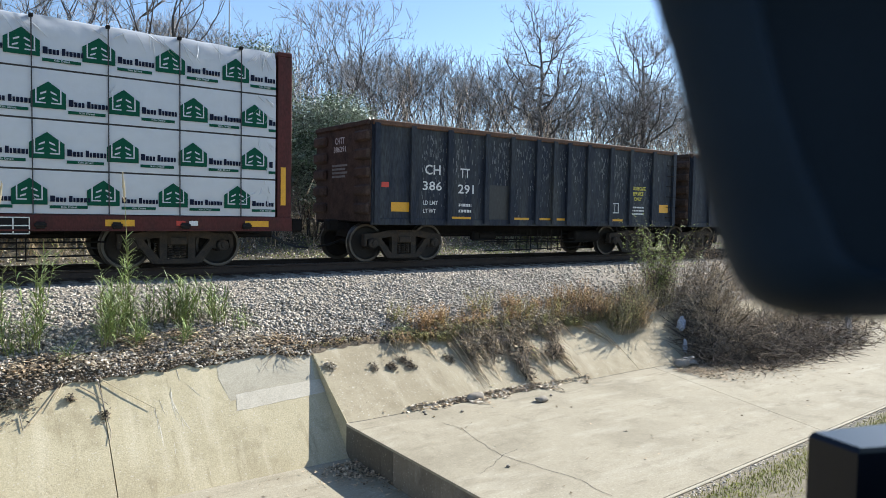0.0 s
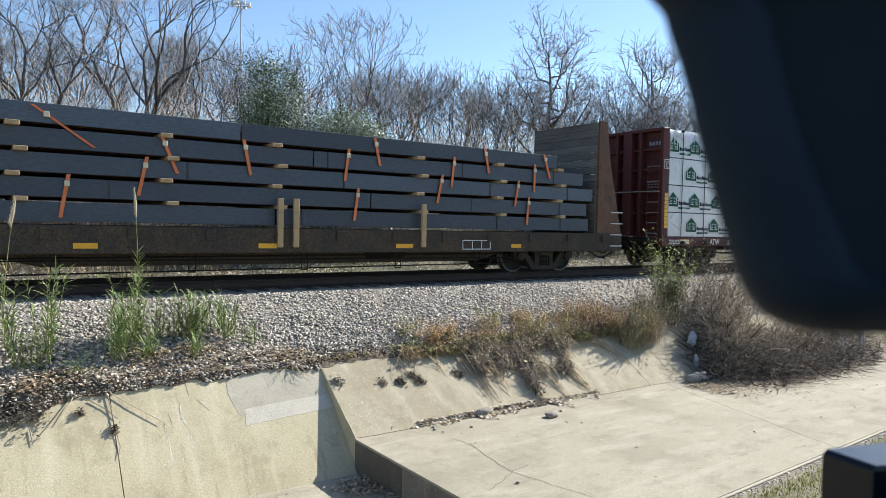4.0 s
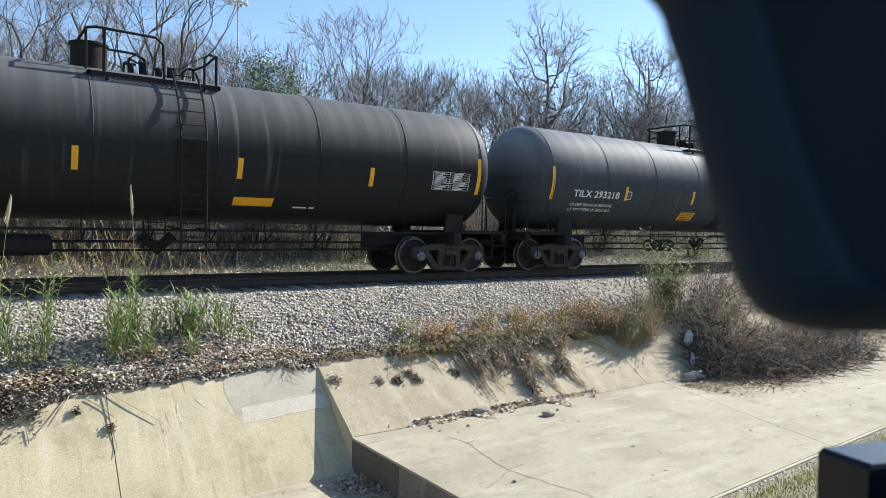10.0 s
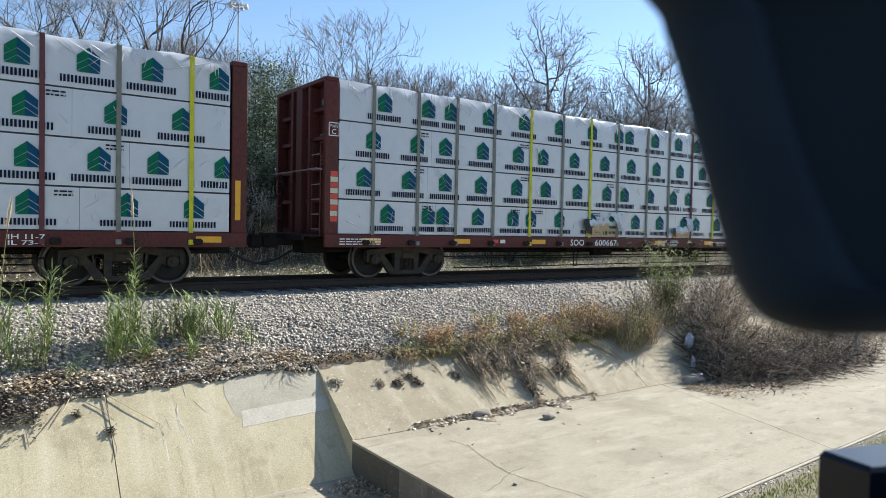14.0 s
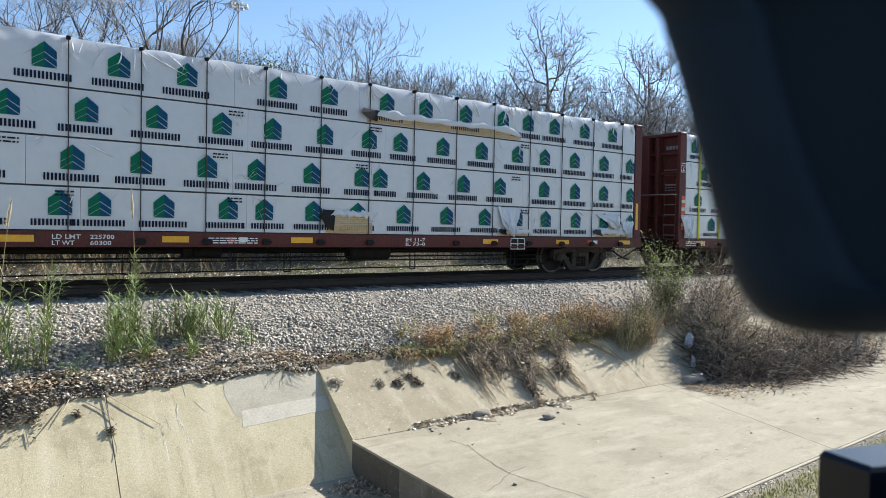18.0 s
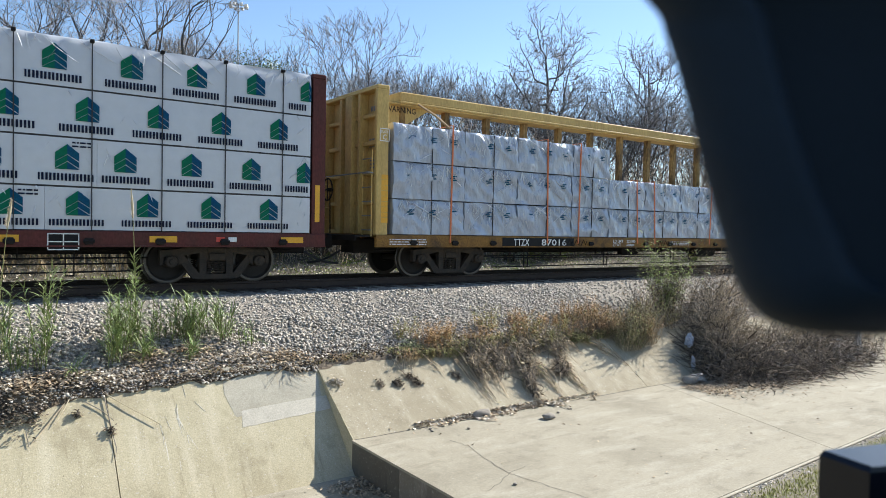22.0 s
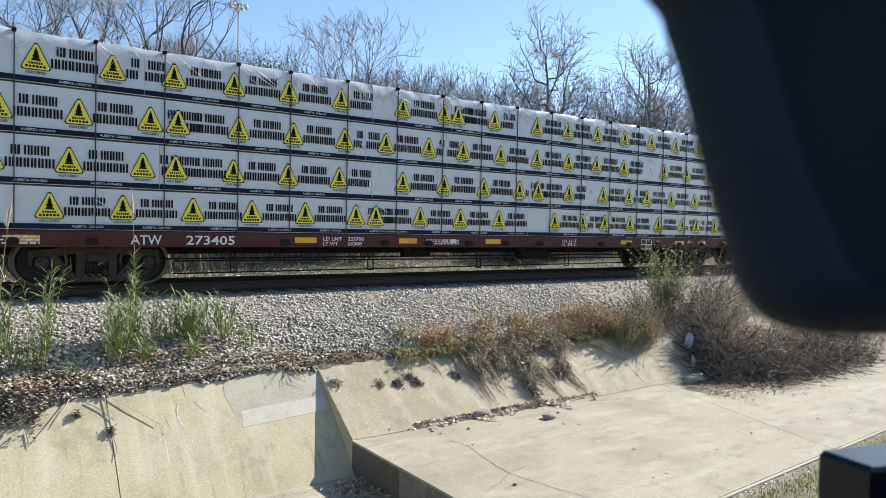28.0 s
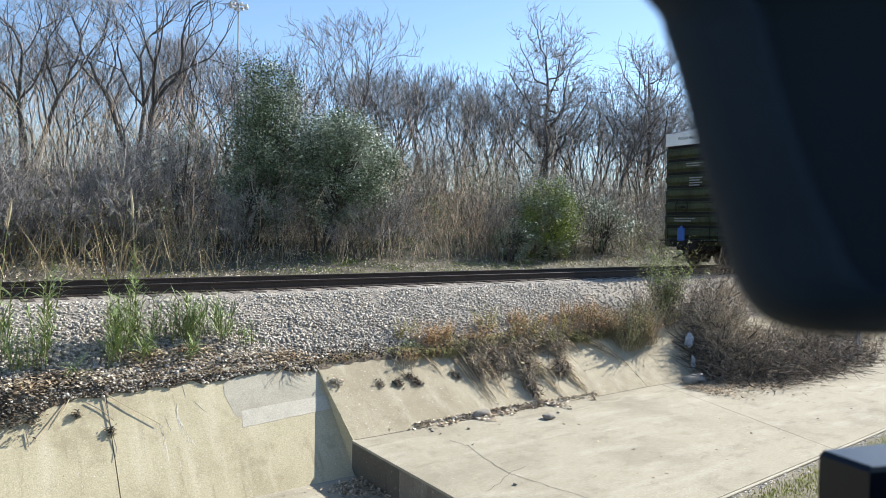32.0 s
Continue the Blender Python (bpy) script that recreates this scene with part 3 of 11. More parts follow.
# pale scrapes down the wall
_rw = random.Random(8)
for i in range(13):
    x, y, ln, dr = 2.45 + _rw.gauss(0.25, 0.22), -4.92 + _rw.gauss(0, 0.16), _rw.uniform(0.12, 0.42), _rw.gauss(0.02, 0.09)
    w = _rw.uniform(0.003, 0.009)
    o = wall_patch([(x, y), (x + dr * 0.5 - w, y - ln * 0.5), (x + dr, y - ln), (x + dr * 0.5 + w, y - ln * 0.5)], -0.0022, M["scrape"])
    o.name = "scrape_mark"

floor_ch = tagged(new("channel_floor"), "flat pale concrete floor of the deep channel", "channel floor", kind="structure")
for x0, x1 in ((-14, -2.61), (-2.6, 1.72), (1.73, 7.5)):
    part("floor_slab", Build().box(x0, x1, -9.4, -5.8, FLOOR_Z - 0.25, FLOOR_Z, 0.01), M["apron"], floor_ch)
part("near_slab", slope_slab("near_slab", -14, END_X, -10.6, -1.6, -9.3, FLOOR_Z, 0.3, M["concrete"]), None, floor_ch)

apron = tagged(new("apron"), "broad pale concrete channel apron with fine cracks and scattered leaves", "concrete apron", kind="structure")


def flat_slab(pts, z, t, mat, name="apron_slab"):
    b = Build()
    n = len(pts)
    b.v = [(x, y, z) for x, y in pts] + [(x, y, z - t) for x, y in pts]
    b.f = [tuple(range(n)), tuple(range(2 * n - 1, n - 1, -1))] + [(i, i + n, (i + 1) % n + n, (i + 1) % n) for i in range(n)]
    b.mi = [0] * len(b.f)
    me = b.mesh(name, mat)
    return me


part("apron_slab", flat_slab([(4.985, -5.82), (4.985, -10.43), (11.10, -10.13), (12.55, -5.82)], APRON_Z, 0.035, M["apron"]), None, apron)
part("apron_slab", flat_slab([(12.562, -5.82), (11.112, -10.13), (19.05, -9.745), (20.4, -5.82)], APRON_Z, 0.16, M["apron"]), None, apron)
part("apron_slab", flat_slab([(20.412, -5.82), (19.062, -9.745), (27.1, -9.5), (28.4, -5.82)], APRON_Z, 0.16, M["apron"]), None, apron)
part("apron_slab", flat_slab([(28.412, -5.82), (27.112, -9.5), (59, -9.5), (60, -5.82)], APRON_Z, 0.16, M["apron"]), None, apron)
# Step faces use darker concrete than the slabs, darkest in the first stretch.
part("step_face", flat_slab([(4.992, -5.83), (4.992, -7.205), (5.5, -7.205), (5.5, -5.83)], APRON_Z - 0.03, 0.7, M["step"], "step_face"), None, apron, "dark stained concrete step")
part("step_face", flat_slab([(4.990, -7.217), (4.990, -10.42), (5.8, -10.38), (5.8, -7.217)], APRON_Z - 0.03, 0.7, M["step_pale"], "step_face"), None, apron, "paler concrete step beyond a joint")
part("kerb_lip", Build().add([(x, verge_y(x) + dy, APRON_Z + dz) for x in (5.3, 24.0) for dy, dz in ((0.045, -0.2), (0.045, 0.004), (0.035, 0.012), (0.0, 0.012), (-0.008, 0.004), (-0.008, -0.2))], [(i, i + 1, i + 7, i + 6) for i in range(5)] + [(0, 5, 4, 3, 2, 1), (6, 7, 8, 9, 10, 11)]), M["patch"], apron, "thin raised concrete edge")


def crack(pts, w, z):
    """A fine crack, a sliver of shadow-dark filler set in the slab."""
    b = Build()
    for (x0, y0), (x1, y1) in zip(pts, pts[1:]):
        for i in range(4):
            a, c = i / 4, (i + 1) / 4
            j = lambda t, s: (x0 + (x1 - x0) * t + noise.noise((x0 * 3 + t * 4, y0, s)) * 0.035, y0 + (y1 - y0) * t + noise.noise((y0 * 5 + t * 4, x0, 7 + s)) * 0.035)
            (ax, ay), (cx, cy) = j(a, 1), j(c, 1)
            dx, dy = cx - ax, cy - ay
            ln = math.hypot(dx, dy) or 1
            px, py = -dy / ln * w, dx / ln * w
            b.add([(ax - px, ay - py, z), (ax + px, ay + py, z), (cx + px, cy + py, z), (cx - px, cy - py, z)], [(0, 3, 2, 1)])
    return part("crack", b, M["joint"], apron)


crack([(6.28, -6.6), (6.36, -7.01), (6.2, -7.6), (6.11, -8.23), (6.25, -8.9), (6.37, -9.42), (6.3, -9.97)], 0.0035, APRON_Z + 0.004)
crack([(5.44, -8.57), (5.75, -8.45), (6.11, -8.23), (6.5, -8.15)], 0.003, APRON_Z + 0.004)

crack([(5.03, -5.835), (6.5, -5.84), (8.5, -5.835), (10.5, -5.84), (12.5, -5.835), (15.0, -5.84)], 0.007, APRON_Z + 0.004)

# ---------------------------------------------------------------- far lighting mast
mast = empty("light_mast", "tall grey high-mast floodlight pole above the trees", "light mast")
mast.location = (35.1, 89.8, 2.0)
part("pole", Build().tube([(0, 0, -6), (0, 0, 33)], [0.26, 0.10], 8), M["mast"], mast)
part("lamp_ring", Build().tube([(1.0 * math.cos(t * math.pi / 6), 1.0 * math.sin(t * math.pi / 6), 32.7) for t in range(13)], 0.09, 6), M["mast"], mast)
for i in range(8):
    t = i * math.pi / 4
    o = part("floodlight", Build().box(-0.26, 0.26, -0.2, 0.2, -0.45, 0.05, 0.06), M["roofwhite"], mast)
    o.location = (1.25 * math.cos(t), 1.25 * math.sin(t), 32.9)
    o.rotation_euler = (0, 0, t)

# ---------------------------------------------------------------- the train
MOVING, WHEELS = [], []              # (thing, place along the train), (wheelset, its place in the bogie, place along the train)


def run(t):
    """Metres that the train has gone at t seconds."""
    return 8.650 * t + 0.01454 * t * t + 0.0001723 * t ** 3


# all lettering is made in one go, as flat meshes
WORDS = {}


def letter(words):
    obs = []
    for w, off in words:
        c = bpy.data.curves.new("lettering", "FONT")
        c.body, c.size, c.align_x, c.align_y, c.offset, c.resolution_u = w, 1.0, "LEFT", "BOTTOM", off, 2
        o = new("lettering", c)
        obs.append((w, o, c))
    dg = bpy.context.evaluated_depsgraph_get()
    for w, o, c in obs:
        me = bpy.data.meshes.new_from_object(o.evaluated_get(dg))
        v = np.empty(len(me.vertices) * 3)
        me.vertices.foreach_get("co", v)
        v = v.reshape(-1, 3)
        lo, hi = v.min(0), v.max(0)
        WORDS[w] = ((v[:, :2] - lo[:2]) / (hi[:2] - lo[:2]), [tuple(p.vertices) for p in me.polygons])
    for w, o, c in obs:
        bpy.data.objects.remove(o)
        bpy.data.curves.remove(c)


letter([(w, 0.012) for w in ("TILX 293218", "LD LMT 206300 LB 93550 KG", "LT WT 79700 LB 36150 KG", "SHQX 10009", "LD LMT 207100 LB 93900 KG", "SHQX 11210",
                           "LD LMT 207900 LB 94250 KG", "LT WT 78100 LB 35450 KG", "SHPX 208827", "LD LMT 208200 LB", "LT WT 77800 LB", "SOO", "600667", "601384", "600624", "600319",
                           "ATW", "273418", "273405", "TTZX", "87016", "IBT", "191", "70", "LD LMT", "LT WT", "211600", "74400", "CH", "TT", "386", "291", "AGGREGATE",
                           "SERVICE", "ONLY", "WARNING", "EXCESS HEIGHT CAR", "NOKL 725754", "NOKL", "725754", "PLATE", "C", "F", "EMPTY LOAD", "225700", "60300", "IH 11-7", "IL 73-0", "RETAINING", "VALVE",
                           "INEDIBLE", "TALLOW", "REAR END", "CHTT", "386291", "KILN DRIED", "Kiln Dried", "ALBERTA, CANADA")])


def on_plane(word, x0, x1, z0, z1, y):
    """A word between x0 and x1, z0 and z1 on the side that faces -y. Reads left to right along +x."""
    p, f = WORDS[word]
    return Build().add([(x0 + (x1 - x0) * a, y, z0 + (z1 - z0) * b_) for a, b_ in p], f)


def on_tank(word, x0, x1, z0, z1, r, cz):
    p, f = WORDS[word]
    v = []
    for a, b_ in p:
        z = z0 + (z1 - z0) * b_
        v.append((x0 + (x1 - x0) * a, -math.sqrt(max(0.01, r * r - (z - cz) ** 2)), z))
    return Build().add(v, f)


def rect(x0, x1, z0, z1, y, b=None):
    b = b or Build()
    return b.add([(x0, y, z0), (x1, y, z0), (x1, y, z1), (x0, y, z1)], [(0, 1, 2, 3)])


def rect_tank(x0, x1, z0, z1, r, cz, b=None, n=6):
    b = b or Build()
    v, f = [], []
    for i in range(n + 1):
        z = z0 + (z1 - z0) * i / n
        y = -math.sqrt(max(0.01, r * r - (z - cz) ** 2))
        v += [(x0, y, z), (x1, y, z)]
    for i in range(n):
        f.append((2 * i, 2 * i + 1, 2 * i + 3, 2 * i + 2))
    return b.add(v, f)


def bars(x0, x1, z0, z1, y, rows, seed, fill=0.75, b=None):
    """Writing too small to read: rows of short plain bars."""
    rnd = random.Random(seed)
    b = b or Build()
    h = (z1 - z0) / rows
    for r in range(rows):
        x = x0
        while x < x1 - 0.01:
            w = min(rnd.uniform(0.08, 0.3) * max(0.4, (x1 - x0) * 0.5), x1 - x)
            rect(x, x + w, z0 + r * h + h * 0.2, z0 + r * h + h * (0.2 + 0.6 * fill), y, b)
            x += w + 0.05 * max(0.4, (x1 - x0) * 0.5)
    return b


# wheels and bogies
def wheel_mesh():
    b = Build()
    for s in (-1, 1):
        b.k = 0
        # (y offset from the gauge face outwards, radius)
        prof = [(0.0, 0.085), (0.0, 0.12), (0.05, 0.14), (0.055, 0.36), (0.02, 0.40), (0.0, 0.43)]
        b.lathe_y([(s * (0.80 - (0.0 if s > 0 else 0.0) - p * 1.0), r) for p, r in prof], 36, 0, 0)
        b.k = 1
        b.lathe_y([(s * 0.80, 0.40), (s * 0.802, 0.43), (s * 0.80, 0.452), (s * 0.79, 0.457), (s * 0.70, 0.460), (s * 0.69, 0.485), (s * 0.665, 0.485), (s * 0.66, 0.40)], 36, 0, 0)
        b.k = 0
        b.lathe_y([(s * 0.66, 0.40), (s * 0.70, 0.36), (s * 0.70, 0.14), (s * 0.65, 0.12), (s * 0.65, 0.085)], 36, 0, 0)
        for i in range(2):
            t = i * math.pi
            b.box(0.17 * math.cos(t) - 0.03, 0.17 * math.cos(t) + 0.03, s * 0.75 - 0.012, s * 0.75 + 0.012, 0.17 * math.sin(t) - 0.03, 0.17 * math.sin(t) + 0.03)
    b.k = 0
    b.lathe_y([(-1.12, 0.0), (-1.12, 0.075), (1.12, 0.075), (1.12, 0.0)], 12)
    return b.mesh("wheelset", [M["wheel"], M["tread"]], smooth=35)


def side_frame_mesh(s):
    b = Build()
    y0, y1 = (-1.10, -0.96) if s < 0 else (0.96, 1.10)
    z = 0.457
    # compression arch, tension bar, columns and pedestals
    b.prism([(-1.10, z + 0.10), (-0.72, z + 0.10), (-0.40, z + 0.16), (0.40, z + 0.16), (0.72, z + 0.10), (1.10, z + 0.10), (1.10, z + 0.22), (0.75, z + 0.25), (0.42, z + 0.31), (-0.42, z + 0.31), (-0.75, z + 0.25), (-1.10, z + 0.22)], y0, y1)
    b.prism([(-0.42, z - 0.36), (0.42, z - 0.36), (0.46, z - 0.26), (-0.46, z - 0.26)], y0, y1)
    for k in (-1, 1):
        pts = [(k * 0.46, z - 0.36), (k * 0.34, z - 0.25), (k * 0.66, z + 0.14), (k * 0.80, z + 0.10)]
        b.prism(pts if k < 0 else pts[::-1], y0 + 0.004, y1 - 0.004)
        pts = [(k * 0.20, z - 0.27), (k * 0.34, z - 0.27), (k * 0.34, z + 0.18), (k * 0.20, z + 0.18)]
        b.prism(pts[::-1] if k < 0 else pts, y0 - 0.003, y1 + 0.003)
        pts = [(k * 1.10, z - 0.06), (k * 1.04, z - 0.06), (k * 1.02, z + 0.12), (k * 1.10, z + 0.12)]
        b.prism(pts if k < 0 else pts[::-1], y0 - 0.004, y1 + 0.004)
        pts = [(k * 0.76, z - 0.08), (k * 0.70, z - 0.05), (k * 0.66, z + 0.14), (k * 0.76, z + 0.14)]
        b.prism(pts[::-1] if k < 0 else pts, y0 - 0.005, y1 + 0.005)
    return b.mesh("side_frame", M["bogie"])


def spring_mesh():
    b = Build()
    for x in (-0.13, 0.0, 0.13):
        pts = []
        for i in range(41):
            t = i / 40 * 5 * 2 * math.pi
            pts.append((x + 0.055 * math.cos(t), 0.055 * math.sin(t), i / 40 * 0.24))
        b.tube(pts, 0.015, 5, cap=False)
    return b.mesh("spring_nest", M["bogie"])


WHEEL = wheel_mesh()
SIDE = {s: side_frame_mesh(s) for s in (-1, 1)}
SPRING = spring_mesh()
BOLSTER = Build().box(-0.2, 0.2, -1.12, 1.12, 0.46, 0.74, 0.02).box(-0.16, 0.16, -1.16, -1.1, 0.48, 0.62, 0.01).box(-0.16, 0.16, 1.1, 1.16, 0.48, 0.62, 0.01).box(-0.6, -0.52, -0.75, 0.75, 0.42, 0.5).box(0.52, 0.6, -0.75, 0.75, 0.42, 0.5).mesh("bolster", M["bogie"])
CAPM = {c: Build().lathe_y([(0.05, 0.12), (-0.10, 0.12), (-0.12, 0.10), (-0.125, 0.055), (-0.145, 0.05), (-0.145, 0.0)], 16).mesh("bearing_cap", m) for c, m in (("dark", M["bogie"]), ("bare", M["cap"]))}


def bogie(car, x, s_car, caps="dark"):
    root = part("bogie", BOLSTER, None, car, at=(x, 0, 0))
    for s in (-1, 1):
        part("side_frame", SIDE[s], None, root)
        part("spring_nest", SPRING, None, root, at=(0, s * 1.03, 0.20))
        for k in (-1, 1):
            o = part("bearing_cap", CAPM[caps if s < 0 else "dark"], None, root, at=(k * 0.889, s * 1.05, 0.457))
            if s > 0:
                o.rotation_euler = (0, 0, math.pi)
    for k in (-1, 1):
        w = part("wheelset", WHEEL, None, root, at=(k * 0.889, 0, 0.457))
        WHEELS.append((w, (k * 0.889, 0, 0.457), s_car + x + k * 0.889))
    return root


COUPLER = Build().box(-0.75, 0.0, -0.09, 0.09, 0.76, 0.94, 0.015).box(-0.05, 0.22, -0.16, 0.1, 0.70, 1.0, 0.03).box(0.16, 0.30, -0.02, 0.15, 0.72, 0.98, 0.03).box(-0.8, -0.6, -0.3, 0.3, 0.68, 1.02, 0.02).mesh("coupler", M["under"])
HOSE = Build().tube([(-0.3, -0.35, 0.62), (0.0, -0.37, 0.45), (0.3, -0.33, 0.36), (0.62, -0.25, 0.33)], 0.028, 6).mesh("air_hose", M["seam"])


def ends(car, half, over):
    """Couplers and air hoses at both ends: the body ends at half, the pulling faces lie over metres further out."""
    for k in (-1, 1):
        o = part("coupler", COUPLER, None, car, at=(k * (half + over - 0.25), 0, 0))
        h = part("air_hose", HOSE, None, car, at=(k * (half + over - 0.55), 0, 0))
        if k < 0:
            o.rotation_euler = h.rotation_euler = (0, 0, math.pi)


def underframe(car, half, tc, mat, pipes=True):
    b = Build().box(-half, half, -0.33, 0.33, 0.58, 0.93, 0.015)
    part("centre_sill", b, mat, car)
    if pipes:
        b = Build().tube([(-half + 0.4, -0.62, 0.66), (half - 0.4, -0.62, 0.66)], 0.026, 6)
        b.tube([(-tc + 1.2, -0.85, 0.50), (tc - 1.2, -0.85, 0.53)], 0.018, 5)
        for i in range(int(2 * tc / 1.5)):
            x = -tc + 1.2 + i * 1.5
            b.tube([(x, -0.85, 0.50), (x, -0.85, 0.80)], 0.012, 4)
        part("brake_pipe", b, M["under"], car)
        for z0, z1, r in ((0.47, 0.43, 0.016), (0.22, 0.29, 0.016)):
            part("truss_rod", Build().tube([(-tc + 1.4, -1.12, z0), (tc - 1.4, -1.12, z1)], r, 5), M["under"], car)
        hanger = Build().tube([(-0.07, -1.12, 0.80), (-0.07, -1.12, 0.22)], 0.014, 4).tube([(0.07, -1.12, 0.80), (0.07, -1.12, 0.22)], 0.014, 4).tube([(-0.08, -1.12, 0.22), (0.08, -1.12, 0.22)], 0.014, 4).mesh("rod_hanger", M["under"])
        for i in range(5):
            part("rod_hanger", hanger, None, car, at=(-tc + 2.6 + i * (2 * tc - 5.2) / 4, 0, 0))
        b = Build().lathe_x([(-0.55, 0.0), (-0.55, 0.14), (-0.5, 0.19), (0.5, 0.19), (0.55, 0.14), (0.55, 0.0)], 14, -0.75, 0.60)
        o = part("air_reservoir", b, M["under"], car, at=(2.2, 0, 0), smooth=40)
        b = Build().tube([(-0.3, -0.7, 0.62), (0.28, -0.7, 0.62)], 0.12, 10).box(-0.5, -0.3, -0.8, -0.6, 0.5, 0.72, 0.02).tube([(0.28, -0.7, 0.62), (1.6, -0.7, 0.6)], 0.02, 5)
        part("brake_cylinder", b, M["under"], car, at=(-1.6, 0, 0), smooth=40)


# ---- centre-beam flat cars and their wrapped lumber
CB_L = 22.72
TIERS = [(3.585, 4.45), (2.715, 3.575), (1.845, 2.705), (1.06, 1.835)]


def bulkhead_mesh(mat):
    """An end bulkhead, its outer side to +x: a plate with posts and ribs."""
    made = [("bulkhead_post", Build().box(-0.31, 0.0, y, y + 0.12, 0.98, 4.40, 0.012)) for y in (-1.42, 1.30)]
    made += [("bulkhead_stud", Build().box(-0.25, -0.02, y, y + 0.12, 1.05, 4.40, 0.01)) for y in (-0.55, 0.43)]
    made += [("bulkhead_rib", Build().box(-0.252, -0.10, -1.30, 1.30, z, z + 0.09, 0.008)) for z in (1.05, 1.75, 2.45, 3.15, 3.8)]
    made += [("bulkhead_cap", Build().box(-0.32, 0.0, -1.42, 1.42, 4.40, 4.50, 0.015))]
    made += [("ladder_rung", Build().tube([(0.03, -1.36, z), (0.03, -0.95, z)], 0.012, 5)) for z in (1.4, 1.7, 2.0, 2.3)]
    return Build().box(-0.31, -0.25, -1.40, 1.40, 1.05, 4.40).mesh("bulkhead", mat), [(k, m.mesh(k, mat)) for k, m in made]


def centre_beam(mat):
    b = Build()
    deep = mat == M["yellow"]
    if deep:
        e = CB_L / 2 - 1.3
        b.box(-e, e, -0.30, 0.30, 4.42, 4.66, 0.02)
        b.box(-e - 0.02, e + 0.02, -0.33, 0.33, 4.37, 4.422, 0.01)
        b.box(-CB_L / 2 + 0.3, CB_L / 2 - 0.3, -0.28, 0.28, 4.33, 4.372, 0.01)
    else:
        b.box(-CB_L / 2 + 0.3, CB_L / 2 - 0.3, -0.30, 0.30, 4.36, 4.47, 0.015)
    b.box(-CB_L / 2 + 0.3, CB_L / 2 - 0.3, -0.10, 0.10, 1.05, 1.35)
    cols = []
    n = 15
    for i in range(n):
        x = -CB_L / 2 + 1.5 + i * (CB_L - 3.0) / (n - 1)
        c = Build().box(x - 0.08, x + 0.08, -0.09, 0.09, 1.05, 4.37, 0.01)
        cols.append(c.mesh("column", M["column_rust"] if deep else mat))
    return b.mesh("top_chord", mat), cols


def flat_deck(mat):
    b = Build()
    h = CB_L / 2
    b.box(-h, h, -1.45, 1.45, 0.985, 1.045)
    for s in (-1, 1):
        y0, y1 = (-1.46, -1.36) if s < 0 else (1.36, 1.46)
        b.box(-h, h, y0, y1, 0.76, 1.04, 0.012)
        b.box(-h, h, y0 - (0.02 if s < 0 else 0), y1 + (0.02 if s > 0 else 0), 0.755, 0.785)
    for i in range(16):
        x = -h + 0.7 + i * (CB_L - 1.4) / 15
        b.box(x - 0.05, x + 0.05, -1.36, 1.36, 0.78, 0.985)
    return b.mesh("deck", mat)


def winch_mesh():
    return Build().box(-0.07, 0.07, -1.52, -1.46, 0.80, 0.92, 0.01).tube([(-0.09, -1.50, 0.86), (0.09, -1.50, 0.86)], 0.035, 8).mesh("winch", M["under"])


WINCH = winch_mesh()
# Trailing end of car 600319: black stands in for the deep shade there.
SHADED_PLATE = Build().box(-0.31, -0.25, -1.40, 1.40, 1.05, 4.40).mesh("bulkhead", M["under"])
SHADED_BULKHEAD = [(k, me) if k == "bulkhead_post" else (k, dark) for (k, me), (_, dark) in zip(bulkhead_mesh(M["red"])[1], bulkhead_mesh(M["under"])[1])]
CB_PARTS = {}


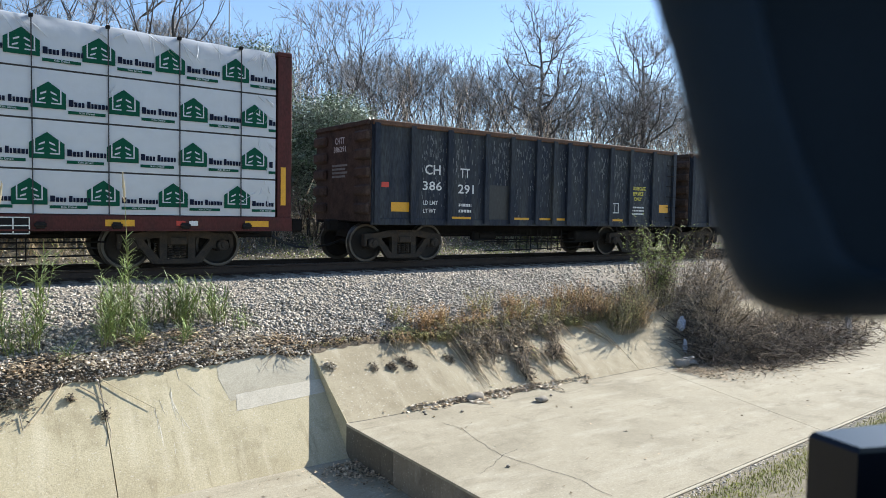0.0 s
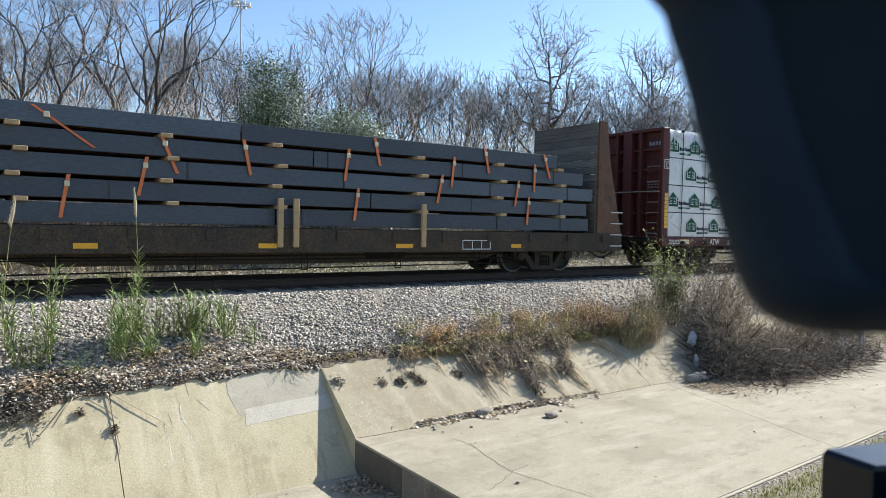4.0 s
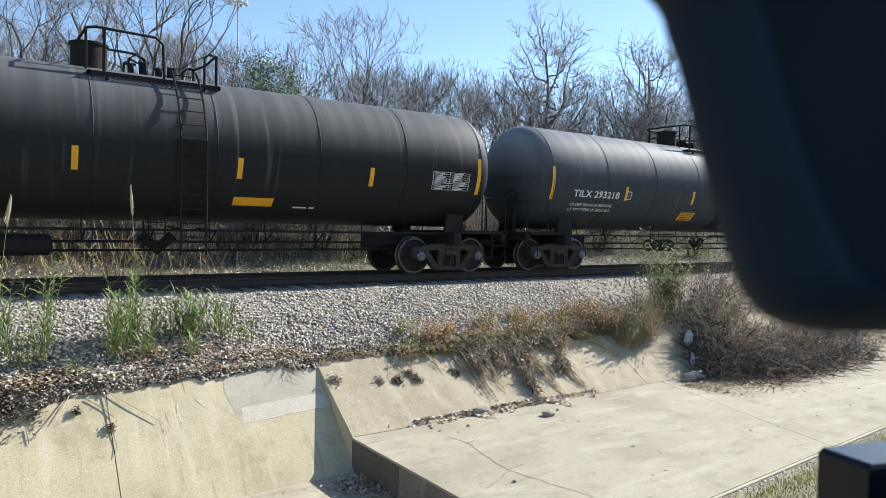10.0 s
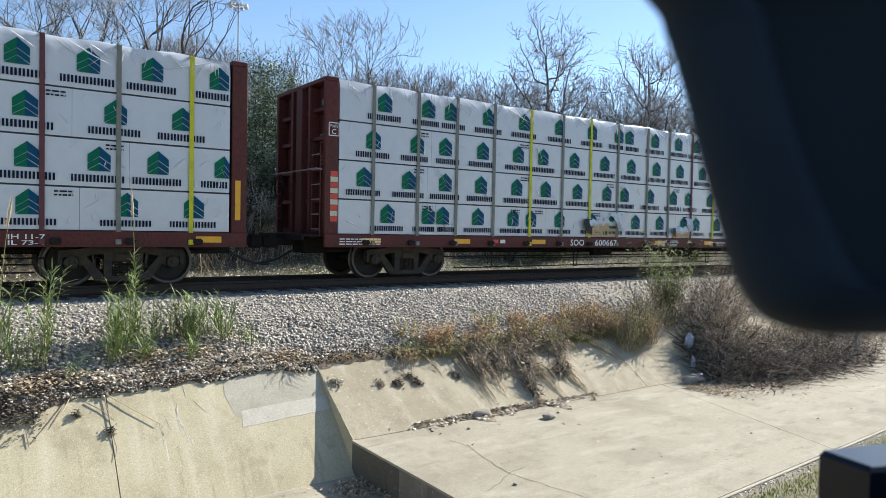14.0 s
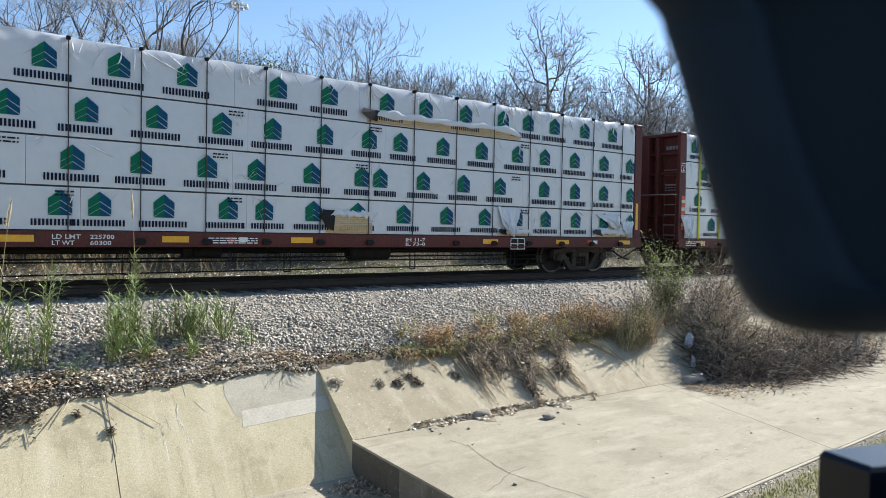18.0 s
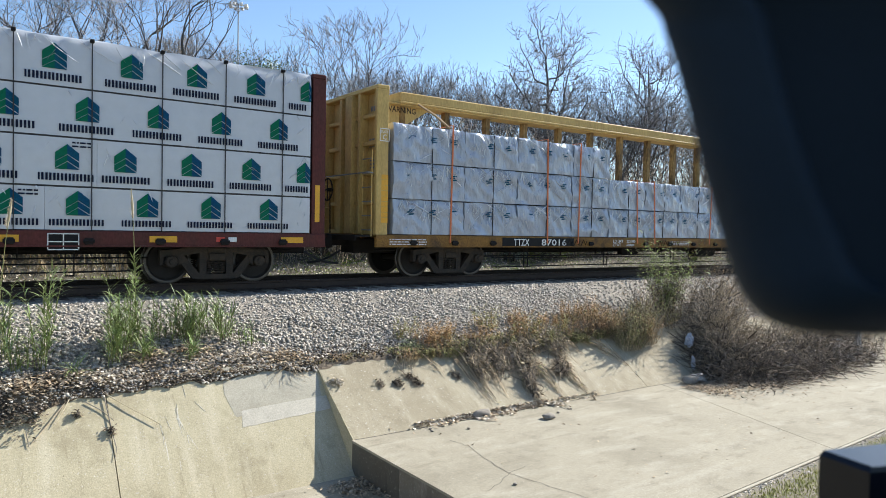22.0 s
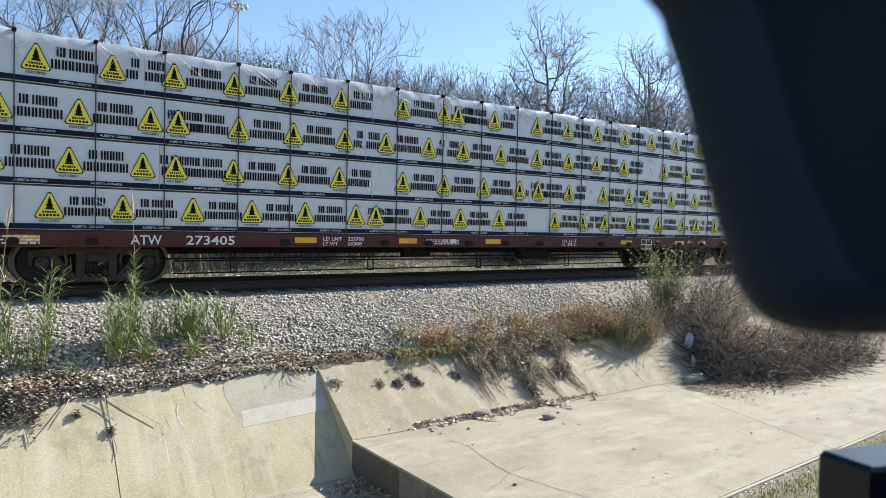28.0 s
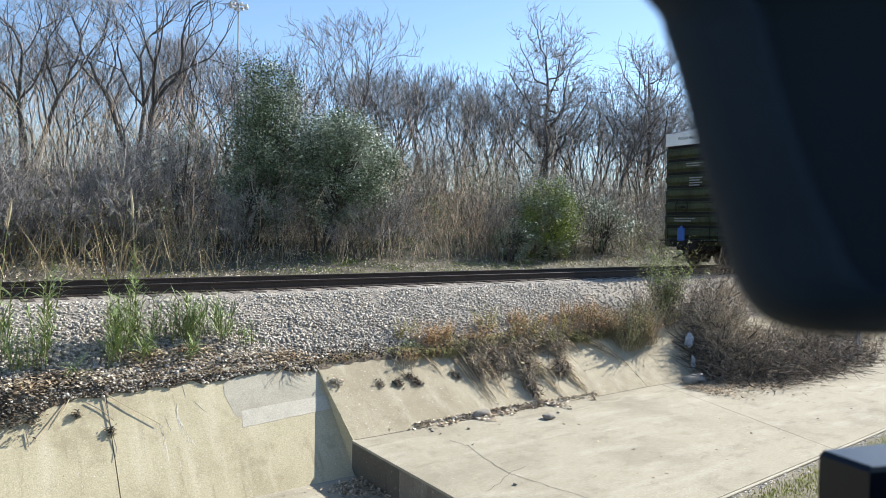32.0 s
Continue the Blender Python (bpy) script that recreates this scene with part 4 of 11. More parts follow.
def end_gear(car, h, paint):
    """What hangs on the trailing bulkhead: ladder, hand rail, brake wheel, end platform, broad centre post and stencils."""
    e = -h - 0.05
    for y in (-1.33, -0.90):
        part("ladder_stile", Build().tube([(e - 0.02, y, 1.0), (e - 0.02, y, 3.0)], 0.014, 5), paint, car)
    for i in range(6):
        part("ladder_rung", Build().tube([(e - 0.03, -1.33, 1.15 + i * 0.33), (e - 0.03, -0.90, 1.15 + i * 0.33)], 0.014, 5), M["scuff"], car)
    part("hand_rail", Build().tube([(e, -1.36, 2.46), (e - 0.10, -1.30, 2.48), (e - 0.10, 1.30, 2.48), (e, 1.36, 2.46)], 0.018, 5), M["scuff"], car)
    part("end_platform", Build().box(e - 0.42, e + 0.04, -1.30, 1.30, 0.985, 1.025, 0.008).box(e - 0.42, e - 0.38, -1.30, 1.30, 0.90, 1.0, 0.006), M["under"], car)
    part("brake_wheel", Build().tube([(e - 0.12, 0.78 + 0.28 * math.cos(t * math.pi / 8), 2.15 + 0.28 * math.sin(t * math.pi / 8)) for t in range(17)], 0.02, 5).tube([(e + 0.02, 0.78, 2.15), (e - 0.12, 0.78, 2.15)], 0.05, 8).tube([(e - 0.12, 0.50, 2.15), (e - 0.12, 1.06, 2.15)], 0.014, 4).tube([(e - 0.12, 0.78, 1.87), (e - 0.12, 0.78, 2.43)], 0.014, 4), M["under"], car)
    part("brake_chain", Build().tube([(e - 0.05, 0.78, 2.1), (e - 0.05, 0.74, 1.05)], 0.016, 5), M["under"], car)
    part("centre_post", Build().box(-h - 0.012, -h + 0.24, -0.17, 0.17, 1.05, 4.40, 0.015), paint, car)
    for y0, z0, wd, n_ in ((-0.68, 3.98, 0.50, 1), (-0.62, 3.12, 0.55, 3), (-0.66, 2.62, 0.48, 3), (0.72, 3.2, 0.35, 2)):
        b = Build()
        for i in range(n_):
            z, tall = z0 + 0.085 * i, 0.12 if n_ == 1 else 0.04
            for q in range(4):
                ya = y0 - wd * q / 4
                b.add([(-h + 0.243, ya, z), (-h + 0.243, ya - wd * 0.2, z), (-h + 0.243, ya - wd * 0.2, z + tall), (-h + 0.243, ya, z + tall)], [(0, 1, 2, 3)])
        part("stencil", b, M["scuff"], car)


def centre_beam_car(s_front, paint, label, mark, num, mark_u):
    key = paint
    if key not in CB_PARTS:
        CB_PARTS[key] = (bulkhead_mesh(M[paint]), centre_beam(M[paint]), flat_deck(M["deck_ochre" if paint == "yellow" else paint]))
    bh, (chord, cols), deck = CB_PARTS[key]
    s_c = s_front - CB_L / 2
    car = empty("centerbeam_flatcar", label, "rail car", "cars of the freight train")
    h = CB_L / 2
    part("deck", deck, None, car)
    for k in (1, -1):
        plate = part("bulkhead", bh[0], None, car, at=(k * h, 0, 0))
        plate.rotation_euler = (0, 0, 0 if k > 0 else math.pi)
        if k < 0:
            plate.data = SHADED_PLATE if num == "600319" else bh[0]
        for piece, me in (SHADED_BULKHEAD if k < 0 and num == "600319" else bh[1]):
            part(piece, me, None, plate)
    part("top_chord", chord, None, car)
    for c in cols:
        part("column", c, None, car)
    underframe(car, h, 9.05, M["under"])
    ends(car, h, 0.85)
    bogie(car, h - 2.25, s_c)
    bogie(car, -h + 2.35, s_c)
    # That car's end gear takes the same shade-black.
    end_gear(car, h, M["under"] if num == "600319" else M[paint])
    rnd = random.Random(int(abs(s_front) * 10))
    for i in range(9 if paint != "yellow" else 0):
        x = -h + 0.9 + i * 2.6
        if h - mark_u - 0.6 < x < h - mark_u + 2.1 or h - mark_u + 10.6 < x < h - mark_u + 11.8:
            continue
        b = rect(x, x + 0.5, 0.845, 0.965, -1.466)
        part("reflector", b, M["refl"], car)
        if i % 2:
            for k in range(2):
                part("reflector", rect(x + 1.25 + k * 0.24, x + 1.42 + k * 0.24, 0.86, 0.955, -1.466), M["refl_red" if k % 2 == 0 else "paint_white"], car)
    x = h - mark_u
    for i in range(18):
        wx = -h + 1.0 + i * 1.2195
        if not any(x + a - 0.12 < wx < x + c + 0.12 for a, c in ((0, 0.55), (1.0, 1.95), (3.9, 4.9), (11.2, 11.75))):
            part("winch", WINCH, None, car, at=(wx, 0, 0))
    part("lettering", on_plane(mark, x, x + 0.55, 0.80, 0.98, -1.467), M["paint_white"], car)
    part("lettering", on_plane(num, x + 1.0, x + 1.95, 0.80, 0.98, -1.467), M["paint_white"], car)
    part("lettering", on_plane("LD LMT", x + 3.9, x + 4.35, 0.90, 0.98, -1.467), M["paint_white"], car)
    part("lettering", on_plane("225700", x + 4.5, x + 4.9, 0.90, 0.98, -1.467), M["paint_white"], car)
    part("lettering", on_plane("LT WT", x + 3.9, x + 4.25, 0.79, 0.87, -1.467), M["paint_white"], car)
    part("lettering", on_plane("60300", x + 4.5, x + 4.85, 0.79, 0.87, -1.467), M["paint_white"], car)
    part("lettering", bars(x + 6.6, x + 7.6, 0.82, 0.96, -1.467, 3, rnd.random()), M["paint_white"], car)
    if paint != "yellow":
        part("lettering", on_plane("IH 11-7", x + 11.2, x + 11.75, 0.89, 0.975, -1.467), M["paint_white"], car)
        part("lettering", on_plane("IL 73-0", x + 11.2, x + 11.75, 0.79, 0.87, -1.467), M["paint_white"], car)
    part("lettering", bars(-h + 0.35, -h + 1.4, 0.80, 0.97, -1.467, 3, rnd.random()), M["paint_white"], car)
    # inspection plate and the loading-gauge square on the bulkhead's edge
    bx = h - 5.3
    b = rect(bx, bx + 0.5, 0.70, 1.0, -1.475)
    part("data_panel", b, M["inkblack"], car)
    b = Build()
    for x0, x1, z0, z1 in ((0, 0.5, 0.70, 0.72), (0, 0.5, 0.98, 1.0), (0, 0.02, 0.7, 1), (0.48, 0.5, 0.7, 1), (0.24, 0.26, 0.7, 1), (0, 0.5, 0.84, 0.86)):
        rect(bx + x0, bx + x1, z0, z1, -1.479, b)
    part("data_panel_frame", b, M["paint_white"], car)
    b = Build()
    px = -h + 0.07
    for x0, x1, z0, z1 in ((0, 0.26, 3.2, 3.22), (0, 0.26, 3.48, 3.5), (0, 0.02, 3.2, 3.5), (0.24, 0.26, 3.2, 3.5)):
        rect(px + x0, px + x1, z0, z1, -1.424, b)
    part("gauge_square", b, M["paint_white"], car)
    part("lettering", on_plane("C", px + 0.08, px + 0.18, 3.24, 3.36, -1.424), M["paint_white"], car)
    part("lettering", on_plane("PLATE", px + 0.04, px + 0.22, 3.39, 3.45, -1.424), M["paint_white"], car)
    for k in range(9):
        part("reflector", rect(px + 0.06, px + 0.24, 1.32 + k * 0.125, 1.435 + k * 0.125, -1.424), M["refl" if mark != "SOO" else "refl_red" if k % 2 == 0 else "cream_tape"], car)
    part("reflector", rect(h - 0.24, h - 0.13, 1.3, 2.1, -1.424), M["refl"], car)
    MOVING.append((car, s_c))
    return car


def pack_mesh(w, z0, z1, seed, top, bagged=False):
    """A wrapped bundle of boards, x from 0 to -w: a film drawn over the boards, creased and sagging."""
    rnd = random.Random(seed)
    b = Build()
    nx, nz = max(4, int(w / (0.075 if bagged or top else 0.11))), 12 if bagged else 8
    hz = z1 - z0
    o1, o2 = rnd.uniform(0, 90), rnd.uniform(0, 90)
    amp = 0.028 if bagged else 0.0035
    rows = []
    # round the section: up the near side, over the top, down the far side
    sec = [(-1.42, i / nz) for i in range(nz + 1)] + [(-1.36, 1.0), (-0.9, 1.0), (-0.2, 1.0), (-0.14, 0.97), (-0.14, 0.0)]
    for i in range(nx + 1):
        t = i / nx
        x = -w * t
        row = []
        for k, (y, f) in enumerate(sec):
            z = z0 + hz * f
            d = 0.0
            if k <= nz:
                e = noise.noise((x * 1.1 + o1, z * 1.7, o2)) + 0.5 * noise.noise((x * 4.0 + o1, z * 2.2 + x * 1.5, o2 + 5))
                d = amp * e * math.sin(math.pi * min(1, max(0.06, f)))
                c = abs(noise.noise((x * 2.1 + z * 1.6 + o2, (z - x) * 0.35, o1)))
                e = 0.10 if bagged else 0.035
                if c < e:
                    d -= (e - c) * (0.45 if bagged else 0.30) * (0.4 + 0.6 * (f > 0.55))
                if top and f > 0.5:
                    d += (f - 0.5) * 0.035 * noise.noise((x * 5.0 + z * 4.0 + o2, z * 1.5, o1))
                if top and f > 0.8:
                    d += (f - 0.8) * (0.21 + 0.22 * noise.noise((x * 1.6 + o1, 1.0, o2)))
                    z += (f - 0.8) * 0.10 * noise.noise((x * 1.9 + o1, 2.0, o2)) - (0.012 if f == 1.0 else 0)
                if bagged:
                    r1 = abs(noise.noise((x * 2.6 + z * 2.2 + o1, (z - x) * 0.9, o2)))
                    r2 = abs(noise.noise((x * 5.5 - z * 3.0 + o2, (z + x) * 1.4, o1)))
                    d += 0.15 * min(r1, 0.35) + 0.06 * min(r2, 0.4) + 0.14 * max(0, f - 0.75) - 0.045
                    z += 0.03 * noise.noise((x * 2.2 + o1, 3.0, o2)) * f
            elif top or bagged:
                z += 0.035 * noise.noise((x * 1.9 + o1, y * 2.0, o2)) + (0.015 if k < nz + 3 else 0)
            row.append((x, y + d, z))
        rows.append(row)
    m = len(sec)
    for r in rows:
        b.v += r
    for i in range(nx):
        for k in range(m - 1):
            b.f.append((i * m + k, i * m + k + 1, (i + 1) * m + k + 1, (i + 1) * m + k))
        b.f.append((i * m, (i + 1) * m, (i + 1) * m + m - 1, i * m + m - 1))
    b.f.append(tuple(range(m - 1, -1, -1)))
    b.f.append(tuple(range(nx * m, nx * m + m)))
    b.mi = [0] * len(b.f)
    return b.mesh("wrap", M["wrap_grey" if bagged else "wrap"], smooth=50)


def film_folds(pack, w, z0, z1, count, seed, high, near=0.0):
    """Stiff creases standing out of the film: each one a thin ridge that runs down at a slant. near: the share that gathers at the bundle's ends."""
    rnd = random.Random(seed)
    b = Build()
    for _ in range(count):
        x = -rnd.uniform(0.12, max(0.13, w - 0.12))
        if rnd.random() < near:
            x = rnd.choice((-0.10 - abs(rnd.gauss(0, 0.16)), -w + 0.10 + abs(rnd.gauss(0, 0.16))))
        zt = z1 - rnd.random() ** 2 * (z1 - z0) * (0.75 if high < 0.7 else 0.10) - 0.012
        ln, lean, bulge = rnd.uniform(0.15, 0.55) * high, rnd.gauss(0.2, 0.9), rnd.uniform(0.008, 0.024)
        wide = rnd.uniform(0.004, 0.021)
        bend = rnd.gauss(0, 0.25)
        rows = []
        for k in range(7):
            t = k / 6
            g = math.sin(math.pi * (0.06 + 0.9 * t)) * (0.7 + 0.5 * rnd.random())
            cx, cz = x + (lean + bend * t) * ln * t, zt - ln * t
            if cz < z0 + 0.03 or not -w + 0.04 < cx < -0.04:
                break
            n_ = math.hypot(1, lean)
            ox, oz = wide * g / n_, wide * g * abs(lean) / n_ + wide * g * 0.6
            rows.append([(cx + ox * (1 if lean < 0 else -1), -1.436, cz + oz), (cx, -1.438 - bulge * g, cz), (cx - ox * (1 if lean < 0 else -1), -1.436, cz - oz * 0.7)])
        if len(rows) > 2:
            n0 = len(b.v)
            for r in rows:
                b.v += r
            for k in range(len(rows) - 1):
                for j in (0, 1):
                    b.f.append((n0 + k * 3 + j, n0 + k * 3 + j + 1, n0 + k * 3 + j + 4, n0 + k * 3 + j + 3))
                    b.mi.append(0)
    if b.f:
        part("film_crease", b, M["glint_crease"], pack, smooth=60, kind="stuff")


def shape(b, pts, cx, cz, sx, sz, y, lo, hi):
    """A flat print; its corners are clipped to the bundle's ends lo..hi."""
    v = [(min(hi, max(lo, cx + x * sx)), y, cz + z * sz) for x, z in pts]
    if max(p[0] for p in v) - min(p[0] for p in v) < 0.02:
        return b
    return b.add(v, [tuple(range(len(v)))])


def print_block(b, x0, x1, z0, z1):
    """One block of a wordmark: two plain upright bars."""
    w = x1 - x0
    if w < 0.06:
        rect(x0, x1, z0, z1, PRINT_Y, b)
        return
    rect(x0, x0 + 0.37 * w, z0, z1, PRINT_Y, b)
    rect(x1 - 0.37 * w, x1, z0, z1, PRINT_Y, b)


def print_tree_logo(pack, cx, z0, hz, lo, hi):
    """Three stacked roofs in teal, and a word of eight plain blocks below."""
    b = Build()
    zb, hw = z0 + 0.33 * hz, 0.19
    for side, g in ((-1, 0.010), (1, 0.019)):
        b.k = 0 if side < 0 else 1
        for zs, zc, ts, tc in ((0.0, 0.0, 0.006, 0.135), (0.006 + g, 0.135 + g, 0.125, 0.255), (0.125 + g, 0.255 + g, 0.29, 0.445)):
            q = [(side * hw, zs), (0.0, zc), (0.0, tc), (side * hw, ts)]
            shape(b, q if side < 0 else q[::-1], cx, zb, 1, 1, PRINT_Y, lo, hi)
    if b.f:
        part("emblem", b, [M["teal"], M["print_blue_green"]], pack)
    b = Build()
    x = cx - 0.45
    for i in range(8):
        w = 0.030 if i == 0 else 0.098
        if lo + 0.02 < x and x + w < hi - 0.01:
            print_block(b, x, x + w, z0 + 0.095 * hz, z0 + 0.245 * hz)
        x += w + 0.022
    if b.f:
        part("wordmark", b, M["navy"], pack)


def print_roof_logo(pack, cx, z0, hz, lo, hi):
    """A green gabled sign with a tree drawn in pale lines, two words as blocks and a green footer beside it."""
    b = Build()
    zb = z0 + 0.20 * hz
    shape(b, [(-0.5, 0.0), (0.5, 0.0), (0.5, 0.58), (0.0, 1.0), (-0.5, 0.58)], cx, zb, 0.54, 0.46, PRINT_Y, lo, hi)
    if b.f:
        part("emblem", b, M["forest"], pack)
    b = Build()
    for s in (-1, 1):
        for pts in ([(0.33, 0.17), (0.37, 0.17), (0.37, 0.71), (0.33, 0.745)], [(0.08, 0.17), (0.33, 0.17), (0.33, 0.22), (0.08, 0.22)], [(0.08, 0.22), (0.115, 0.22), (0.115, 0.34), (0.08, 0.36)],
                    [(0.115, 0.34), (0.26, 0.28), (0.26, 0.34), (0.08, 0.42)], [(0.06, 0.58), (0.23, 0.49), (0.23, 0.55), (0.06, 0.65)]):
            pts = [(s * x, z) for x, z in pts]
            shape(b, pts if s > 0 else pts[::-1], cx, zb, 0.54, 0.46, PRINT_Y - 0.0015, lo, hi)
    if b.f:
        part("emblem_tree", b, M["wrap"], pack)
    b = Build()
    x = cx + 0.31
    for i, w in enumerate((0.075, 0.05, 0.045, 0.04, 0.0, 0.055, 0.035, 0.05, 0.045, 0.05, 0.035)):
        if w and lo < x and x + w < hi:
            rect(x, x + w, z0 + 0.27 * hz, z0 + (0.41 if i in (0, 5) else 0.37) * hz, PRINT_Y, b)
        x += w + 0.013 if w else 0.03
    if b.f:
        part("wordmark", b, M["navy"], pack)
    b = Build()
    shape(b, [(0, 0), (1, 0), (1, 1), (0, 1)], cx + 0.30, z0 + 0.12 * hz, 0.60, 0.055, PRINT_Y, lo, hi)
    if b.f:
        part("footer_bar", b, M["forest"], pack)
    if lo < cx + 0.40 and cx + 0.80 < hi:
        part("small_print", on_plane("Kiln Dried", cx + 0.48, cx + 0.72, z0 + 0.135 * hz, z0 + 0.177 * hz, PRINT_Y - 0.0015), M["wrap"], pack)


def print_triangle_logo(pack, cx, z0, hz, lo, hi):
    """A yellow warning-like triangle with a dark tree, and two rows of black blocks beside it."""
    b = Build()
    zb = z0 + 0.26 * hz
    tri = [(-0.5, 0.0), (0.5, 0.0), (0.56, 0.08), (0.06, 1.0), (-0.06, 1.0), (-0.56, 0.08)]
    shape(b, tri, cx, zb - 0.008, 0.41, 0.46, PRINT_Y, lo, hi)
    if b.f:
        part("emblem_border", b, M["inkblack"], pack)
    b = Build()
    shape(b, tri, cx, zb + 0.006, 0.375, 0.42, PRINT_Y - 0.001, lo, hi)
    if b.f:
        part("emblem", b, M["inkyellow"], pack)
    b = Build()
    for z, w in ((0.34, 0.40), (0.48, 0.31), (0.62, 0.20)):
        shape(b, [(-0.5 * w, z), (0.5 * w, z), (0, z + 0.25)], cx, zb, 0.40, 0.44, PRINT_Y - 0.002, lo, hi)
    for z, w in ((0.20, 0.54), (0.07, 0.80)):
        for i in range(6):
            shape(b, [(w * (i / 6 - 0.5), z), (w * ((i + 0.75) / 6 - 0.5), z), (w * ((i + 0.75) / 6 - 0.5), z + 0.09), (w * (i / 6 - 0.5), z + 0.09)], cx, zb, 0.40, 0.44, PRINT_Y - 0.002, lo, hi)
    if b.f:
        part("emblem_tree", b, M["inkblack"], pack)
    b = Build()
    for row, n, w, off in ((0.575, 6, 0.098, 0.31), (0.325, 7, 0.108, 0.225)):
        for i in range(n):
            x = cx + off + i * w
            wide = w * (0.42 if n == 6 and i == 1 else 0.86)
            if lo < x and x + wide < hi:
                print_block(b, x, x + wide, z0 + row * hz, z0 + (row + 0.19) * hz)
    if b.f:
        part("wordmark", b, M["inkblack"], pack)
    if lo < cx - 0.16 and cx + 0.16 < hi:
        part("small_print", on_plane("KILN DRIED", cx - 0.15, cx + 0.15, z0 + 0.175 * hz, z0 + 0.225 * hz, PRINT_Y), M["inkblack"], pack)
    if lo < cx + 0.28 and cx + 0.95 < hi:
        part("small_print", on_plane("ALBERTA, CANADA", cx + 0.34, cx + 0.86, z0 + 0.035, z0 + 0.083, -1.443), M["wrap"], pack)


PRINT_Y = -1.437
LABELS = {"tree": "long lumber bundle in white printed plastic wrap, strapped on the flatcar", "roof": "lumber bundle in white wrap with green printed emblems, strapped",
          "triangle": "lumber bundle in white wrap with yellow triangles and black print", "bag": "lumber bundle in creased grey-white film with small blue marks"}


def cut(logos, end):
    """Bundle ends: where the print's four-foot rhythm breaks."""
    cuts = [0.36]
    for a, c in zip(logos, logos[1:]):
        if abs(c - a - 1.215) > 0.135:
            cuts.append((a + c) / 2)
    return cuts + [end]


def load_tier(s_front, tier, logos, style, seed):
    global PRINT_Y
    z0, z1 = TIERS[tier]
    cuts = cut(logos, CB_L - 0.33)
    for i, (u0, u1) in enumerate(zip(cuts, cuts[1:])):
        w = u1 - u0 - 0.005
        pack = tagged(part("lumber_bundle", pack_mesh(w, z0, z1 - (0.022 if tier else 0), seed * 31 + tier * 7 + i, tier == 0), None, None), LABELS[style], "lumber bundle", "lumber bundles on the train")
        MOVING.append((pack, s_front - u0))
        lo, hi = -w + 0.004, -0.004
        for n_, u in enumerate(logos):
            cx = u0 - u
            PRINT_Y = -1.437 - 0.0035 * (n_ % 2)
            if lo - 0.7 < cx < hi + 0.7:
                {"tree": print_tree_logo, "roof": print_roof_logo, "triangle": print_triangle_logo}[style](pack, cx, z0, z1 - z0, lo, hi)
        if style == "triangle":
            part("footer_bar", rect(lo, hi, z0 + 0.012, z0 + 0.105, -1.4415), M["navy"], pack)
        film_folds(pack, w, z0, z1, int(w * (7.0 if tier == 0 else 0.8)) + 5, seed * 53 + tier * 11 + i, 0.75 if tier == 0 else 0.5, 0.25 if tier == 0 else 0.7)
        if i and style == "tree" and tier:
            part("tally_print", bars(-0.40, -0.10, z1 - 0.19, z1 - 0.06, PRINT_Y, 2, seed + i), M["navy"], pack)


def lumber_load(s_front, style, tiers, seed):
    for k, logos in enumerate(tiers):
        load_tier(s_front, k, logos, style, seed)
    for k in range(3):
        b = Build()
        z = TIERS[k][0]
        b.box(0.36 - CB_L + 0.02, -0.38, -1.40, -0.2, z - 0.022, z + 0.001)
        o = tagged(part("separator_batten", b, M["seam"], None), "dark gap with thin battens between two tiers of bundles", "batten")
        MOVING.append((o, s_front))


def load_straps(s_front, places, kinds):
    """Cargo straps over a load, from the top to the deck's edge."""
    for u, k in zip(places, kinds):
        b = Build().box(-0.042, 0.042, -1.454, -1.446, 0.84, 4.44).box(-0.042, 0.042, -1.454, -0.3, 4.44, 4.452).box(-0.05, 0.05, -1.50, -1.45, 0.80, 0.90, 0.01)
        o = tagged(part("cargo_strap", b, M[k], None), {"strap_grey": "faded grey webbing strap pulled over the load", "strap_yellow": "yellow webbing strap pulled over the load", "strap_red": "dark red webbing strap pulled over the load"}[k], "cargo strap", "straps over the load")
        MOVING.append((o, s_front - u))


